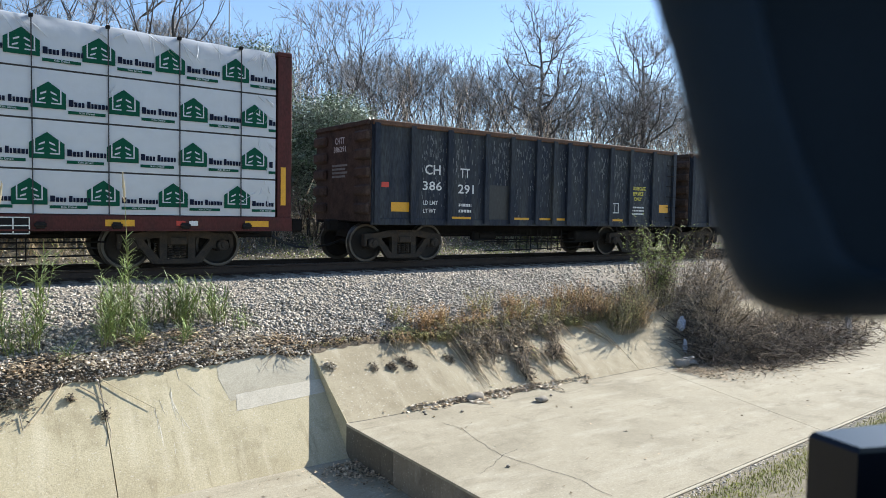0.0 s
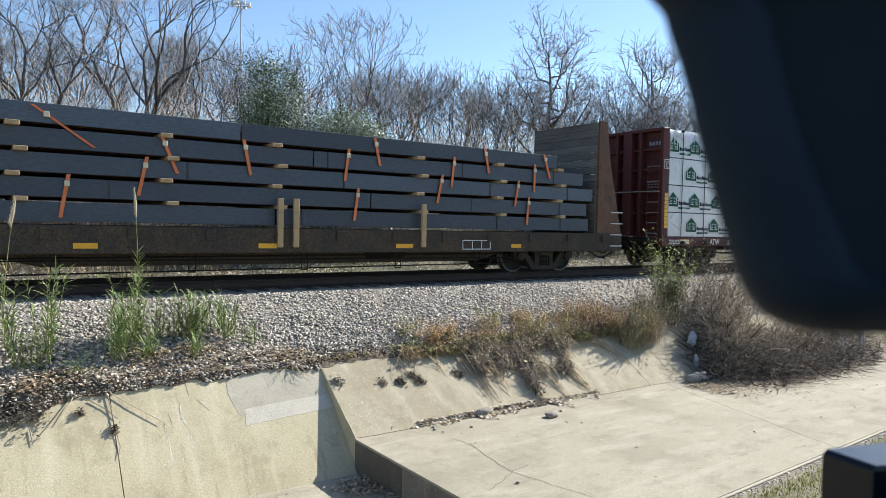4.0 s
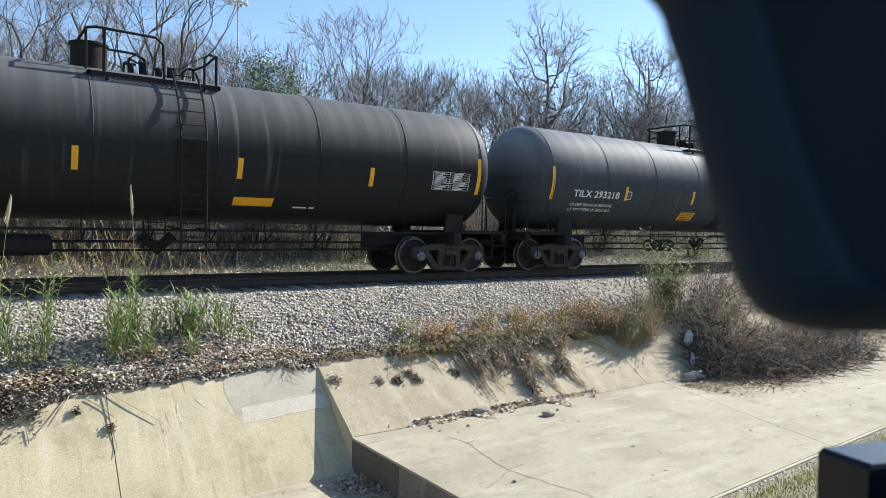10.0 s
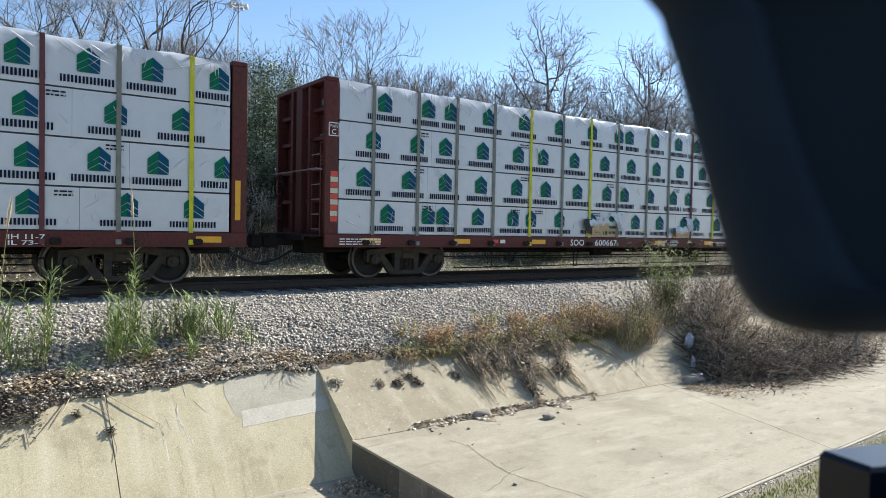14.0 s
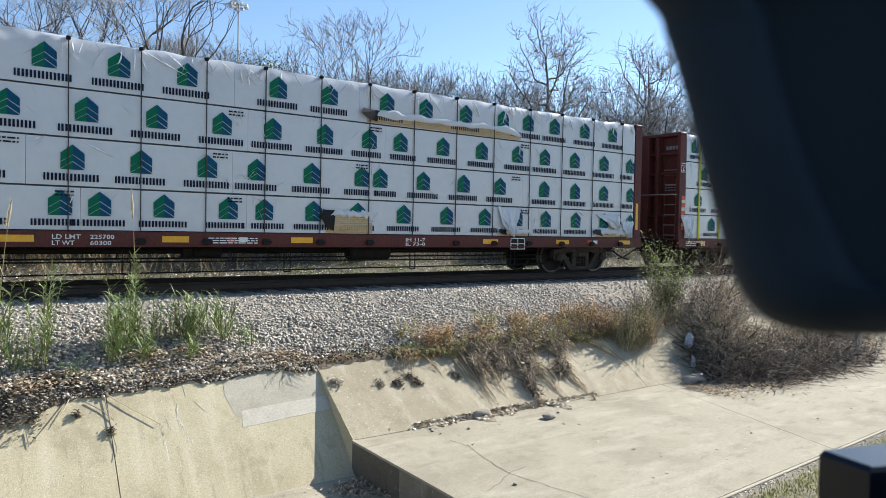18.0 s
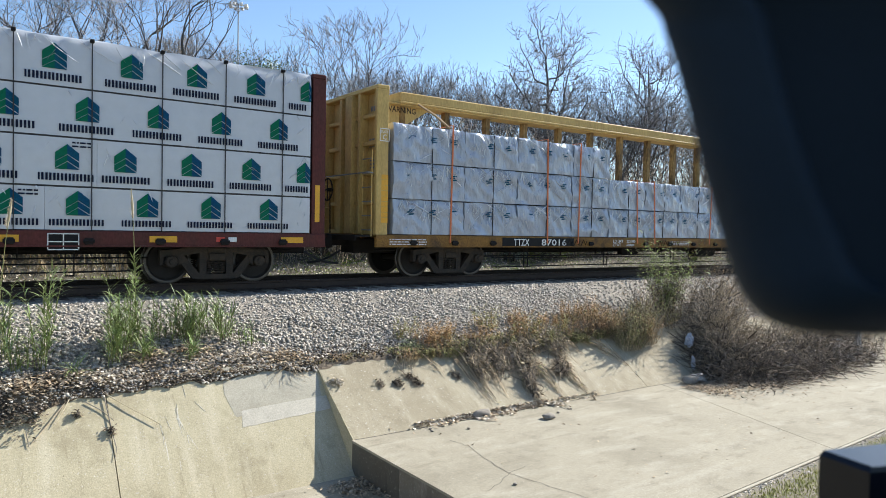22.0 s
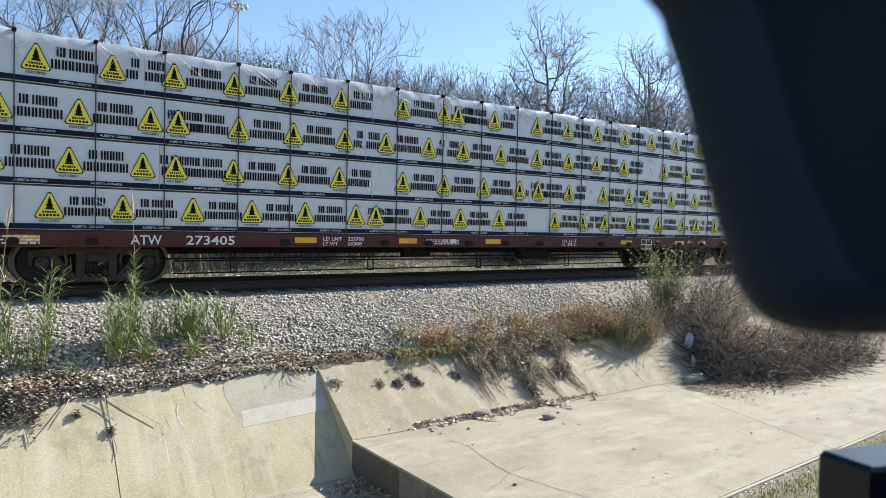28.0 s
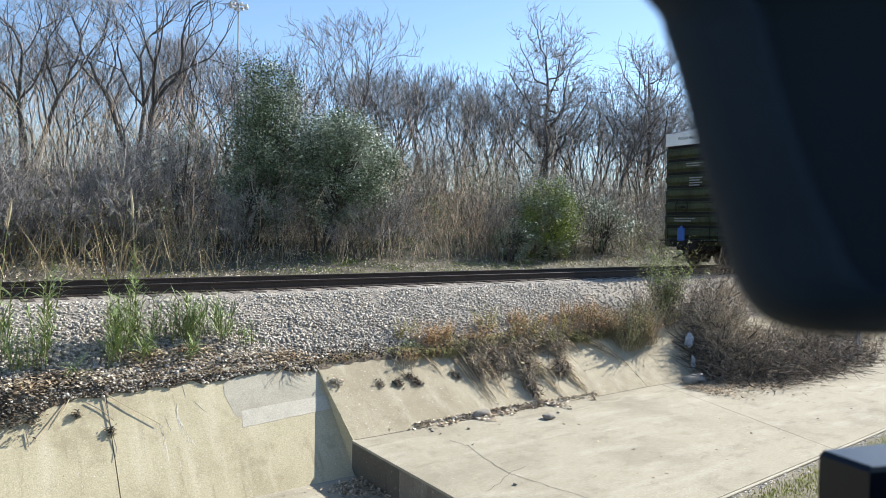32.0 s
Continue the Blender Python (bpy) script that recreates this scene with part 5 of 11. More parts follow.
def tear(s_front, u0, u1, z0, z1, seed):
    """A rip in the wrap: bare boards behind it and a curled flap of film."""
    rnd = random.Random(seed)
    w = u1 - u0
    root = empty("torn_wrap", "ripped white wrap baring pale sawn boards", "torn wrap")
    n = 14
    top = [(-w * i / n, z1 - (z1 - z0) * (0.25 * rnd.random() + (0.35 if i in (0, n) else 0))) for i in range(n + 1)]
    # boards, stacked, cut to the ragged outline
    rows = max(2, int((z1 - z0) / 0.04))
    b = Build()
    for r in range(rows):
        za = z0 + (z1 - z0) * r / rows
        zb = za + (z1 - z0) / rows - 0.006
        xs = [x for x, z in top if z >= zb]
        if len(xs) > 1:
            x0, x1 = min(xs), max(xs)
            m = rnd.uniform(0.3, 0.7)
            xm = x0 + (x1 - x0) * m
            part("bare_board", Build().box(x0, xm - 0.006, -1.440, -1.40, za, zb), M["lumber"], root)
            part("bare_board", Build().box(xm, x1, -1.440 + rnd.uniform(-0.004, 0.002), -1.40, za, zb), M["lumber"], root)
    # the film above the rip, rolled up in stiff folds
    b = Build()
    m, nn = 6, n * 3
    for i in range(nn + 1):
        f = i / 3
        k = min(n - 1, int(f))
        x = -w * i / nn
        z = top[k][1] + (top[k + 1][1] - top[k][1]) * (f - k)
        fold = abs(noise.noise((x * 1.1, seed, 1.0))) + 0.4 * abs(noise.noise((x * 2.7, seed, 2.0)))
        for j in range(m + 1):
            t = j / m
            y = -1.443 - (0.015 + 0.075 * fold) * math.sin(math.pi * min(1.0, t * 0.9 + 0.08)) * (0.6 + 0.8 * abs(noise.noise((x * 2.0 + j * 0.9, seed, 4.0))))
            b.v.append((x + 0.05 * noise.noise((i * 0.5, j * 0.8, seed)), y, z - 0.06 - 0.10 * fold + (0.09 + 0.30 * fold) * t))
    for i in range(nn):
        for j in range(m):
            b.f.append((i * (m + 1) + j, i * (m + 1) + j + 1, (i + 1) * (m + 1) + j + 1, (i + 1) * (m + 1) + j))
    b.mi = [0] * len(b.f)
    part("film_flap", b, M["wrap"], root, "curled loose film", smooth=25)
    hz, ww = z1 - z0, min(0.30, w * 0.2)
    b = Build()
    b.add([(-w + ww, -1.447, z1 + 0.02), (-w - ww * 0.5, -1.50, z1 + 0.03), (-w - ww * 0.75, -1.53, z1 - 0.3 * hz), (-w - ww * 0.1, -1.50, z0 + 0.25 * hz), (-w + ww * 0.8, -1.449, z0 + 0.1 * hz)], [(0, 1, 2), (0, 2, 3), (0, 3, 4)])
    part("film_inside", b, M["inkblack"], root, "black inner side of the film")
    MOVING.append((root, s_front - u0))


def hanging_flap(s_front, u0, u1, z0, z1, seed):
    """A tongue of wrap torn loose at its foot: it hangs down crumpled and narrows to a ragged tip."""
    rnd = random.Random(seed)
    w, mid, lean = u1 - u0, rnd.uniform(0.25, 0.75), rnd.uniform(-0.25, 0.25)
    b = Build()
    nx, nz = 16, 14
    for i in range(nx + 1):
        t = i / nx
        hem = z0 + 0.35 * (z1 - z0) * abs(noise.noise((t * 3.4, seed, 1.5))) + 0.04 * rnd.random()
        for j in range(nz + 1):
            f = j / nz
            tt = mid + (t - mid) * (1 - 0.72 * f ** 1.3)
            fold = abs(noise.noise((t * 4.5, f * 1.4, seed))) + 0.5 * abs(noise.noise((t * 9.0 + f * 2, f * 2.5, seed + 4.0)))
            b.v.append((-w * tt + lean * f * w + 0.05 * noise.noise((f * 3, t * 2, seed)), -1.446 - 0.05 * f - 0.16 * fold * (0.25 + 0.75 * f), z1 + (hem - z1) * f + 0.05 * noise.noise((t * 6, f * 4, seed + 8.0))))
    for i in range(nx):
        for j in range(nz):
            b.f.append((i * (nz + 1) + j, (i + 1) * (nz + 1) + j, (i + 1) * (nz + 1) + j + 1, i * (nz + 1) + j + 1))
    b.mi = [0] * len(b.f)
    flap = tagged(part("loose_flap", b, M["wrap"], None, smooth=25), "loose flap of white wrap hanging over the deck's edge", "torn wrap", "loose flaps of wrap")
    MOVING.append((flap, s_front - u0))


def load_cables(s_front, places):
    """Thin dark cables drawn down over the whole load, with a corner guard at the top."""
    for u in places:
        b = Build().box(-0.009, 0.009, -1.456, -1.440, 0.90, 4.455).box(-0.009, 0.009, -1.456, -0.3, 4.455, 4.463)
        o = tagged(part("load_cable", b, M["seam"], None), "thin dark cable drawn down over the wrapped load", "cable", "cables over the load")
        part("corner_guard", Build().box(-0.035, 0.035, -1.472, -1.37, 4.41, 4.472, 0.01), M["under"], o)
        MOVING.append((o, s_front - u))


CAR_LABEL = "{} steel centerbeam flatcar with end bulkheads, stacked with wrapped lumber"
# the first lumber car, with green-printed wrap
centre_beam_car(5.95, "maroon", CAR_LABEL.format("dark red"), "ATW", "273418", 20.2)
lumber_load(5.95, "roof", [
    [1.21, 2.47, 3.70, 4.89, 6.10, 7.20, 8.20, 9.37, 10.42, 11.64, 12.87, 14.05, 15.27, 16.45, 17.50, 18.64, 19.88, 21.11, 22.23],
    [0.82, 2.04, 3.29, 4.50, 5.70, 6.90, 8.00, 9.27, 10.89, 12.15, 13.73, 14.93, 16.13, 17.27, 17.67, 18.85, 20.08, 21.29],
    [0.81, 2.05, 3.31, 4.53, 5.75, 7.28, 8.47, 9.71, 10.93, 12.14, 12.74, 13.90, 15.09, 16.25, 17.53, 18.62, 19.85, 21.07, 22.2],
    [1.17, 2.42, 3.64, 4.80, 5.95, 7.04, 8.29, 9.54, 10.82, 12.01, 12.64, 13.67, 14.88, 16.06, 17.23, 17.67, 18.77, 19.96, 21.19]], 1)
load_cables(5.95, [1.1, 2.3, 3.55, 4.75, 5.95, 7.2, 8.4, 9.6, 10.85, 12.05, 13.25, 14.5, 15.7, 16.9, 18.1, 19.3, 20.55, 21.75])
# strapped load
centre_beam_car(-95.14, "red", CAR_LABEL.format("rusty red"), "SOO", "600667", 15.15)
lumber_load(-95.14, "tree", [
    [1.07, 2.33, 3.59, 4.91, 5.68, 6.98, 8.15, 9.34, 10.31, 11.49, 12.71, 13.18, 14.33, 15.63, 16.95, 18.17, 19.36, 20.03, 21.24],
    [0.40, 1.53, 2.78, 4.01, 5.30, 6.52, 7.78, 8.99, 10.2, 11.39, 12.59, 13.77, 15.03, 16.24, 17.14, 18.34, 19.51, 20.34, 21.53],
    [1.43, 2.64, 3.88, 5.08, 6.10, 7.30, 8.51, 9.70, 10.51, 11.67, 12.87, 13.65, 14.88, 16.12, 17.17, 18.38, 19.50, 20.56, 21.76],
    [0.95, 2.22, 3.48, 4.74, 5.59, 6.90, 8.09, 9.27, 9.92, 11.17, 12.33, 13.37, 14.27, 15.57, 16.64, 17.28, 18.46, 19.56, 19.99, 21.13]], 2)
load_straps(-95.14, [0.95, 2.27, 3.25, 4.67, 5.89, 7.11, 8.36, 9.58, 10.77, 11.84, 13.2, 14.38, 15.5, 16.7, 17.97, 19.17, 20.31, 21.53],
            ["strap_grey", "strap_grey", "strap_grey", "strap_grey", "strap_yellow", "strap_grey", "strap_yellow", "strap_red", "strap_grey", "strap_grey", "strap_grey", "strap_yellow", "strap_grey", "strap_yellow", "strap_grey", "strap_grey", "strap_grey", "strap_grey"])
tear(-95.14, 13.1, 14.5, 1.07, 1.55, 3)
tear(-95.14, 9.6, 10.5, 1.07, 1.35, 4)
# second strapped load
centre_beam_car(-119.6, "red", CAR_LABEL.format("rusty red"), "SOO", "600624", 15.33)
lumber_load(-119.6, "tree", [
    [0.58, 1.83, 2.91, 4.00, 5.20, 6.40, 7.50, 8.66, 9.82, 11.2, 12.4, 13.62, 15.36, 16.59, 18.36, 19.56, 20.76, 21.97],
    [1.28, 2.46, 3.88, 5.10, 6.30, 7.20, 8.35, 9.55, 11.26, 12.49, 13.68, 15.39, 16.58, 17.78, 18.96, 20.16, 21.39],
    [0.47, 1.72, 2.73, 3.85, 5.05, 6.25, 7.85, 9.05, 10.51, 11.74, 12.96, 14.16, 14.99, 16.22, 17.37, 18.13, 19.31, 20.52, 21.72],
    [1.05, 2.26, 3.83, 5.05, 6.10, 7.24, 8.45, 9.65, 11.43, 12.62, 13.85, 15.48, 16.67, 18.5, 19.72, 20.94]], 3)
load_straps(-119.6, [1.11, 2.41, 3.63, 4.85, 6.07, 7.29, 8.3, 9.48, 10.77, 11.93, 13.14, 14.46, 15.64, 16.8, 18.13, 19.27, 20.51, 21.68],
            ["strap_yellow", "strap_grey", "strap_red", "strap_grey", "strap_grey", "strap_yellow", "strap_grey", "strap_grey", "strap_grey", "strap_grey", "strap_grey", "strap_yellow", "strap_grey", "strap_grey", "strap_grey", "strap_grey", "strap_yellow", "strap_yellow"])
tear(-119.6, 10.1, 10.7, 1.07, 1.5, 5)
# unstrapped loads
centre_beam_car(-144.22, "red", CAR_LABEL.format("rusty red"), "SOO", "601384", 19.75)
lumber_load(-144.22, "tree", [
    [1.38, 2.56, 3.75, 4.73, 5.60, 6.82, 8.02, 9.10, 10.55, 11.73, 13.57, 14.78, 15.97, 17.16, 18.08, 19.28, 20.22, 21.42],
    [0.55, 1.72, 2.93, 4.09, 5.08, 6.29, 7.50, 8.72, 9.55, 10.65, 11.84, 12.89, 14.12, 15.31, 16.52, 18.05, 19.22, 20.0, 21.21, 22.29],
    [0.50, 1.70, 2.89, 4.09, 5.66, 6.85, 8.06, 9.25, 9.72, 10.95, 12.17, 13.17, 14.39, 15.53, 16.96, 18.14, 19.32, 20.06, 21.27],
    [0.48, 1.66, 2.84, 4.01, 5.05, 6.15, 7.35, 8.60, 9.82, 10.9, 12.0, 12.75, 13.98, 15.09, 15.72, 16.94, 18.1, 19.28, 20.73, 21.93]], 4)
load_cables(-144.22, [0.95, 2.2, 3.45, 4.65, 5.9, 7.1, 8.35, 9.55, 10.75, 12.0, 13.2, 14.4, 15.6, 16.85, 18.05, 19.3, 20.5, 21.7])
tear(-144.22, 5.0, 9.6, 3.60, 3.86, 6)
tear(-144.22, 9.45, 10.6, 1.07, 1.55, 7)
tear(-144.22, 4.5, 5.6, 1.07, 1.2, 8)
tear(-144.22, 0.5, 1.95, 1.07, 1.25, 9)
centre_beam_car(-192.6, "red", CAR_LABEL.format("rusty red"), "SOO", "600319", 19.73)
lumber_load(-192.6, "tree", [
    [0.42, 1.58, 2.76, 3.94, 5.19, 6.42, 7.56, 7.95, 9.15, 10.38, 11.54, 12.4, 13.62, 14.81, 15.84, 17.02, 18.22, 18.89, 20.1, 21.32],
    [1.08, 2.28, 3.47, 4.67, 5.91, 7.12, 8.08, 9.29, 10.49, 11.7, 12.9, 13.61, 14.76, 15.25, 16.46, 17.67, 18.77, 20.0, 21.21],
    [0.48, 1.66, 2.85, 4.04, 4.99, 6.16, 7.33, 8.04, 9.24, 10.42, 11.59, 12.17, 13.47, 14.68, 15.8, 17.0, 18.99, 20.17, 21.4],
    [1.28, 2.47, 3.65, 4.82, 5.85, 7.04, 7.96, 9.18, 10.38, 11.57, 12.6, 13.76, 14.95, 16.08, 17.33, 18.48, 19.66, 20.89, 22.05]], 5)
load_cables(-192.6, [1.0, 2.2, 3.4, 4.6, 5.8, 7.0, 8.12, 9.32, 10.77, 11.91, 13.15, 14.42, 15.44, 16.8, 17.91, 19.07, 20.36, 21.55])
tear(-192.6, 14.95, 18.9, 1.87, 2.45, 10)
tear(-192.6, 14.95, 16.6, 1.07, 1.5, 11)
hanging_flap(-144.22, 5.0, 5.75, 0.98, 1.80, 3)
hanging_flap(-144.22, 0.38, 0.95, 1.02, 1.55, 5)
hanging_flap(-144.22, 1.0, 2.0, 1.28, 1.72, 8)
hanging_flap(-119.6, 22.0, 22.62, 0.98, 1.75, 11)
hanging_flap(-95.14, 13.0, 13.5, 1.20, 1.80, 14)
hanging_flap(-95.14, 9.5, 9.9, 1.18, 1.70, 17)
hanging_flap(-192.6, 18.0, 18.8, 2.10, 2.55, 21)
hanging_flap(-192.6, 14.95, 15.6, 1.25, 1.60, 24)
# yellow-triangle load
centre_beam_car(-234.9, "maroon", CAR_LABEL.format("dark red"), "ATW", "273405", 19.86)
lumber_load(-234.9, "triangle", [
    [1.20, 2.44, 3.65, 4.87, 6.12, 7.32, 8.52, 9.69, 11.18, 12.35, 12.76, 13.96, 15.56, 16.78, 17.94, 19.1, 20.17, 21.38],
    [0.59, 1.85, 3.04, 4.21, 6.13, 7.32, 8.47, 9.67, 10.95, 12.17, 13.2, 14.4, 15.46, 16.67, 17.84, 19.02, 19.52, 20.72, 21.94],
    [1.44, 2.58, 3.82, 5.02, 5.86, 7.01, 8.42, 9.60, 10.27, 11.49, 12.73, 13.93, 15.58, 16.78, 17.94, 19.06, 19.65, 20.87, 22.06],
    [1.43, 2.46, 3.21, 4.44, 5.79, 6.92, 7.84, 8.96, 10.96, 12.22, 13.42, 14.64, 15.15, 16.38, 17.55, 18.73, 19.99, 21.17]], 6)
load_cables(-234.9, [0.6, 1.85, 3.1, 4.3, 5.5, 6.75, 7.95, 9.15, 10.4, 11.6, 12.8, 14.1, 15.4, 16.74, 17.85, 19.27, 20.45, 21.7])

# the yellow car, half loaded
ycar = centre_beam_car(-168.6, "yellow", "weathered yellow centerbeam flatcar, half loaded, its columns showing", "TTZX", "87016", 18.55)
h = CB_L / 2
part("mark_panel", rect(h - 18.95, h - 16.3, 0.77, 1.01, -1.4645), M["inkblack"], ycar)
part("mark_panel", rect(h - 8.6, h - 7.25, 0.77, 1.01, -1.4645), M["inkblack"], ycar)
part("emblem", bars(h - 8.5, h - 7.3, 0.80, 0.98, -1.469, 1, 5), M["paint_white"], ycar)
for x in (-h + 1.4, h - 2.1):
    part("gusset", Build().prism([(x - 0.9, 4.36), (x + 1.0, 4.36), (x + 1.0, 3.2)] if x > 0 else [(x - 0.9, 4.36), (x - 0.9, 3.2), (x + 1.0, 4.36)][::-1], -0.06, 0.06), M["yellow"], ycar)
part("lettering", on_plane("WARNING", -h + 0.85, -h + 1.75, 4.12, 4.27, -0.31), M["inkblack"], ycar)
# loops of spray paint on its end post
b = Build()
for i in range(7):
    z = 4.25 - i * 0.24
    b.tube([(h - 0.2 + 0.11 * math.cos(t * 0.7 + i), -1.427, z + 0.10 * math.sin(t * 0.7 + i)) for t in range(0, 7 + i % 3)], 0.012, 4)
part("spray_tag", b, M["inkblack"], ycar)
b = Build()
for x0 in (-5.5, -1.2, 2.9):
    for i in range(4):
        x = x0 + i * 0.28
        b.tube([(x, -1.47, 0.80), (x + 0.1, -1.47, 0.97), (x + 0.2, -1.47, 0.82), (x + 0.24, -1.47, 0.95)], 0.010, 4)
part("spray_tag", b, M["inkblack"], ycar)


def bag_tier(s_front, cuts, z0, z1, seed):
    for i, (u0, u1) in enumerate(zip(cuts, cuts[1:])):
        w = u1 - u0 - 0.03
        rnd = random.Random(seed * 13 + i)
        pack = tagged(part("lumber_bundle", pack_mesh(w, z0, z1 - 0.02, seed * 17 + i, False, True), None, None), LABELS["bag"], "lumber bundle", "lumber bundles on the train")
        MOVING.append((pack, s_front - u0))
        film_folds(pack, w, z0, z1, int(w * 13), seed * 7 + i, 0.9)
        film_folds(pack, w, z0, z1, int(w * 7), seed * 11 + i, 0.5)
        x = -0.35
        while x > -w + 0.2:
            b = Build()
            zz = z0 + (0.55 if int(x * 10) % 2 else 0.3) * (z1 - z0)
            for k in range(3):
                shape(b, [(-0.5, 0), (0.5, 0.15), (0.4, 0.35), (-0.4, 0.3)], x + (0.02, -0.03, 0.03)[k], zz + k * 0.048, 0.17, 0.13, -1.452, -w, 0)
            part("emblem", b, M["print_blue_green"], pack)
            x -= 0.62
        b = Build()
        for k in range(int(w * 9)):
            x, z = -rnd.uniform(0.05, w - 0.05), rnd.uniform(z0 + 0.06, z1 - 0.2)
            rect(x, x + 0.014, z, z + 0.014, -1.447, b)
        part("print_dots", b, M["inkblue"], pack)
        for u in (0.48,):
            part("band", Build().box(-w * u - 0.007, -w * u + 0.007, -1.455, -1.43, z0, z1 - 0.03), M["seam"], pack)


bag_tier(-168.6, [0.42, 2.2, 3.95, 5.75, 7.7, 9.6, 11.5, 13.2, 14.85, 16.4, 18.45, 20.2, 22.3], 1.06, 1.895, 1)
bag_tier(-168.6, [0.42, 2.2, 4.0, 5.76, 7.7, 9.6, 11.4, 13.2, 14.85, 16.4, 18.45, 20.2, 22.3], 1.905, 2.775, 2)
bag_tier(-168.6, [0.42, 2.2, 3.93, 5.75, 7.95], 2.795, 3.68, 3)
bag_tier(-168.6, [14.85, 16.35, 18.43, 20.2, 22.3], 2.785, 3.66, 4)
for u, z in ((1.78, 3.75), (4.64, 3.7), (6.39, 3.7), (9.76, 2.8), (12.81, 2.8), (13.64, 2.8), (16.1, 3.7), (17.4, 3.7), (20.6, 3.75)):
    lean = 0.10 * math.sin(u * 7)
    b = Build().prism([(-0.022 + lean, 0.86), (0.022 + lean, 0.86), (0.022, z), (-0.022, z)], -1.475, -1.462).box(-0.022, 0.022, -1.475, -0.3, z, z + 0.012)
    o = tagged(part("cargo_strap", b, M["strap_orange"], None), "orange webbing strap pulled over the load", "cargo strap", "straps over the load")
    MOVING.append((o, -168.6 - u))
for u in (1.6, 20.9):
    b = Build().tube([(0, -0.3, 4.40), (0.15, -0.9, 4.05), (0.25, -1.40, 3.68)], 0.03, 4)
    o = tagged(part("loose_strap", b, M["timber"], None), "pale loose strap end from the beam to the load", "cargo strap")
    MOVING.append((o, -168.6 - u))
for u0, u1, z in ((0.5, 3.0, 2.775), (0.45, 1.6, 1.885)):
    o = tagged(part("dunnage_board", Build().box(-(u1 - u0), 0, -1.50, -1.2, z - 0.09 if u1 > 2 else z - 0.05, z + 0.02, 0.004), M["timber"], None), "brown dunnage board between bundles", "dunnage")
    MOVING.append((o, -168.6 - u0))

# ---- tank cars
TR, TZ = 1.49, 2.675


def tank_shell(mat):
    b = Build()
    prof = []
    for i in range(9):
        a = math.pi / 2 * i / 8
        prof.append((-7.78 - 0.72 * math.cos(a), TR * math.sin(a)))
    n = 12
    for i in range(1, n):
        prof.append((-7.78 + 15.56 * i / n, TR))
    for i in range(9):
        a = math.pi / 2 * (1 - i / 8)
        prof.append((7.78 + 0.72 * math.cos(a), TR * math.sin(a)))
    b.lathe_x(prof, 64, 0, TZ)
    return b.mesh("tank_shell", mat, smooth=True)


def seams(n, car, mat):
    for i in range(n):
        b = Build()
        x = -7.78 + 15.56 * i / (n - 1)
        pts = [(x, TR * 1.001 * math.cos(t), TZ + TR * 1.001 * math.sin(t)) for t in [k * math.pi / 24 for k in range(49)]]
        b.tube(pts, 0.011, 4, cap=False)
        part("weld_seam", b, mat, car, smooth=True)


def railing(flip):
    """Hoop rails round the manway: a long one over the platform, a short one past the ladder."""
    k = -1 if flip else 1
    z0, z1 = 3.92, 4.80
    made = []
    for y in (-0.84, 0.84):
        made.append(Build().tube([(-1.12 * k, 0, z1), (-1.12 * k, y * 0.82, z1), (-0.98 * k, y, z1), (0.08 * k, y, z1 - 0.02), (0.22 * k, y, z1 - 0.14), (0.24 * k, y, z0)], 0.026, 6))
        made.append(Build().tube([(-0.84 * k, y, z1), (-0.84 * k, y, z0)], 0.030, 6))
        made.append(Build().tube([(-1.12 * k, y * 0.75, z1), (-1.12 * k, y * 0.75, 4.05)], 0.026, 6).tube([(-1.12 * k, y * 0.75, 4.45), (-1.12 * k, 0, 4.45)], 0.02, 5))
        made.append(Build().tube([(1.02 * k, y, z0), (1.02 * k, y, z1 - 0.28), (1.12 * k, y, z1 - 0.18), (1.26 * k, y * 0.9, z1 - 0.20), (1.28 * k, 0, z1 - 0.24)], 0.026, 6))
        made.append(Build().tube([(1.26 * k, y, z0), (1.26 * k, y, z1 - 0.2)], 0.03, 6))
        made.append(Build().tube([(-0.3 * k, y * 0.3, 4.15), (-0.3 * k, y * 0.3, 4.42), (-0.18 * k, y * 0.3, 4.52), (0.0, y * 0.3, 4.45), (0.03 * k, y * 0.3, 4.15)], 0.022, 6))
    return made


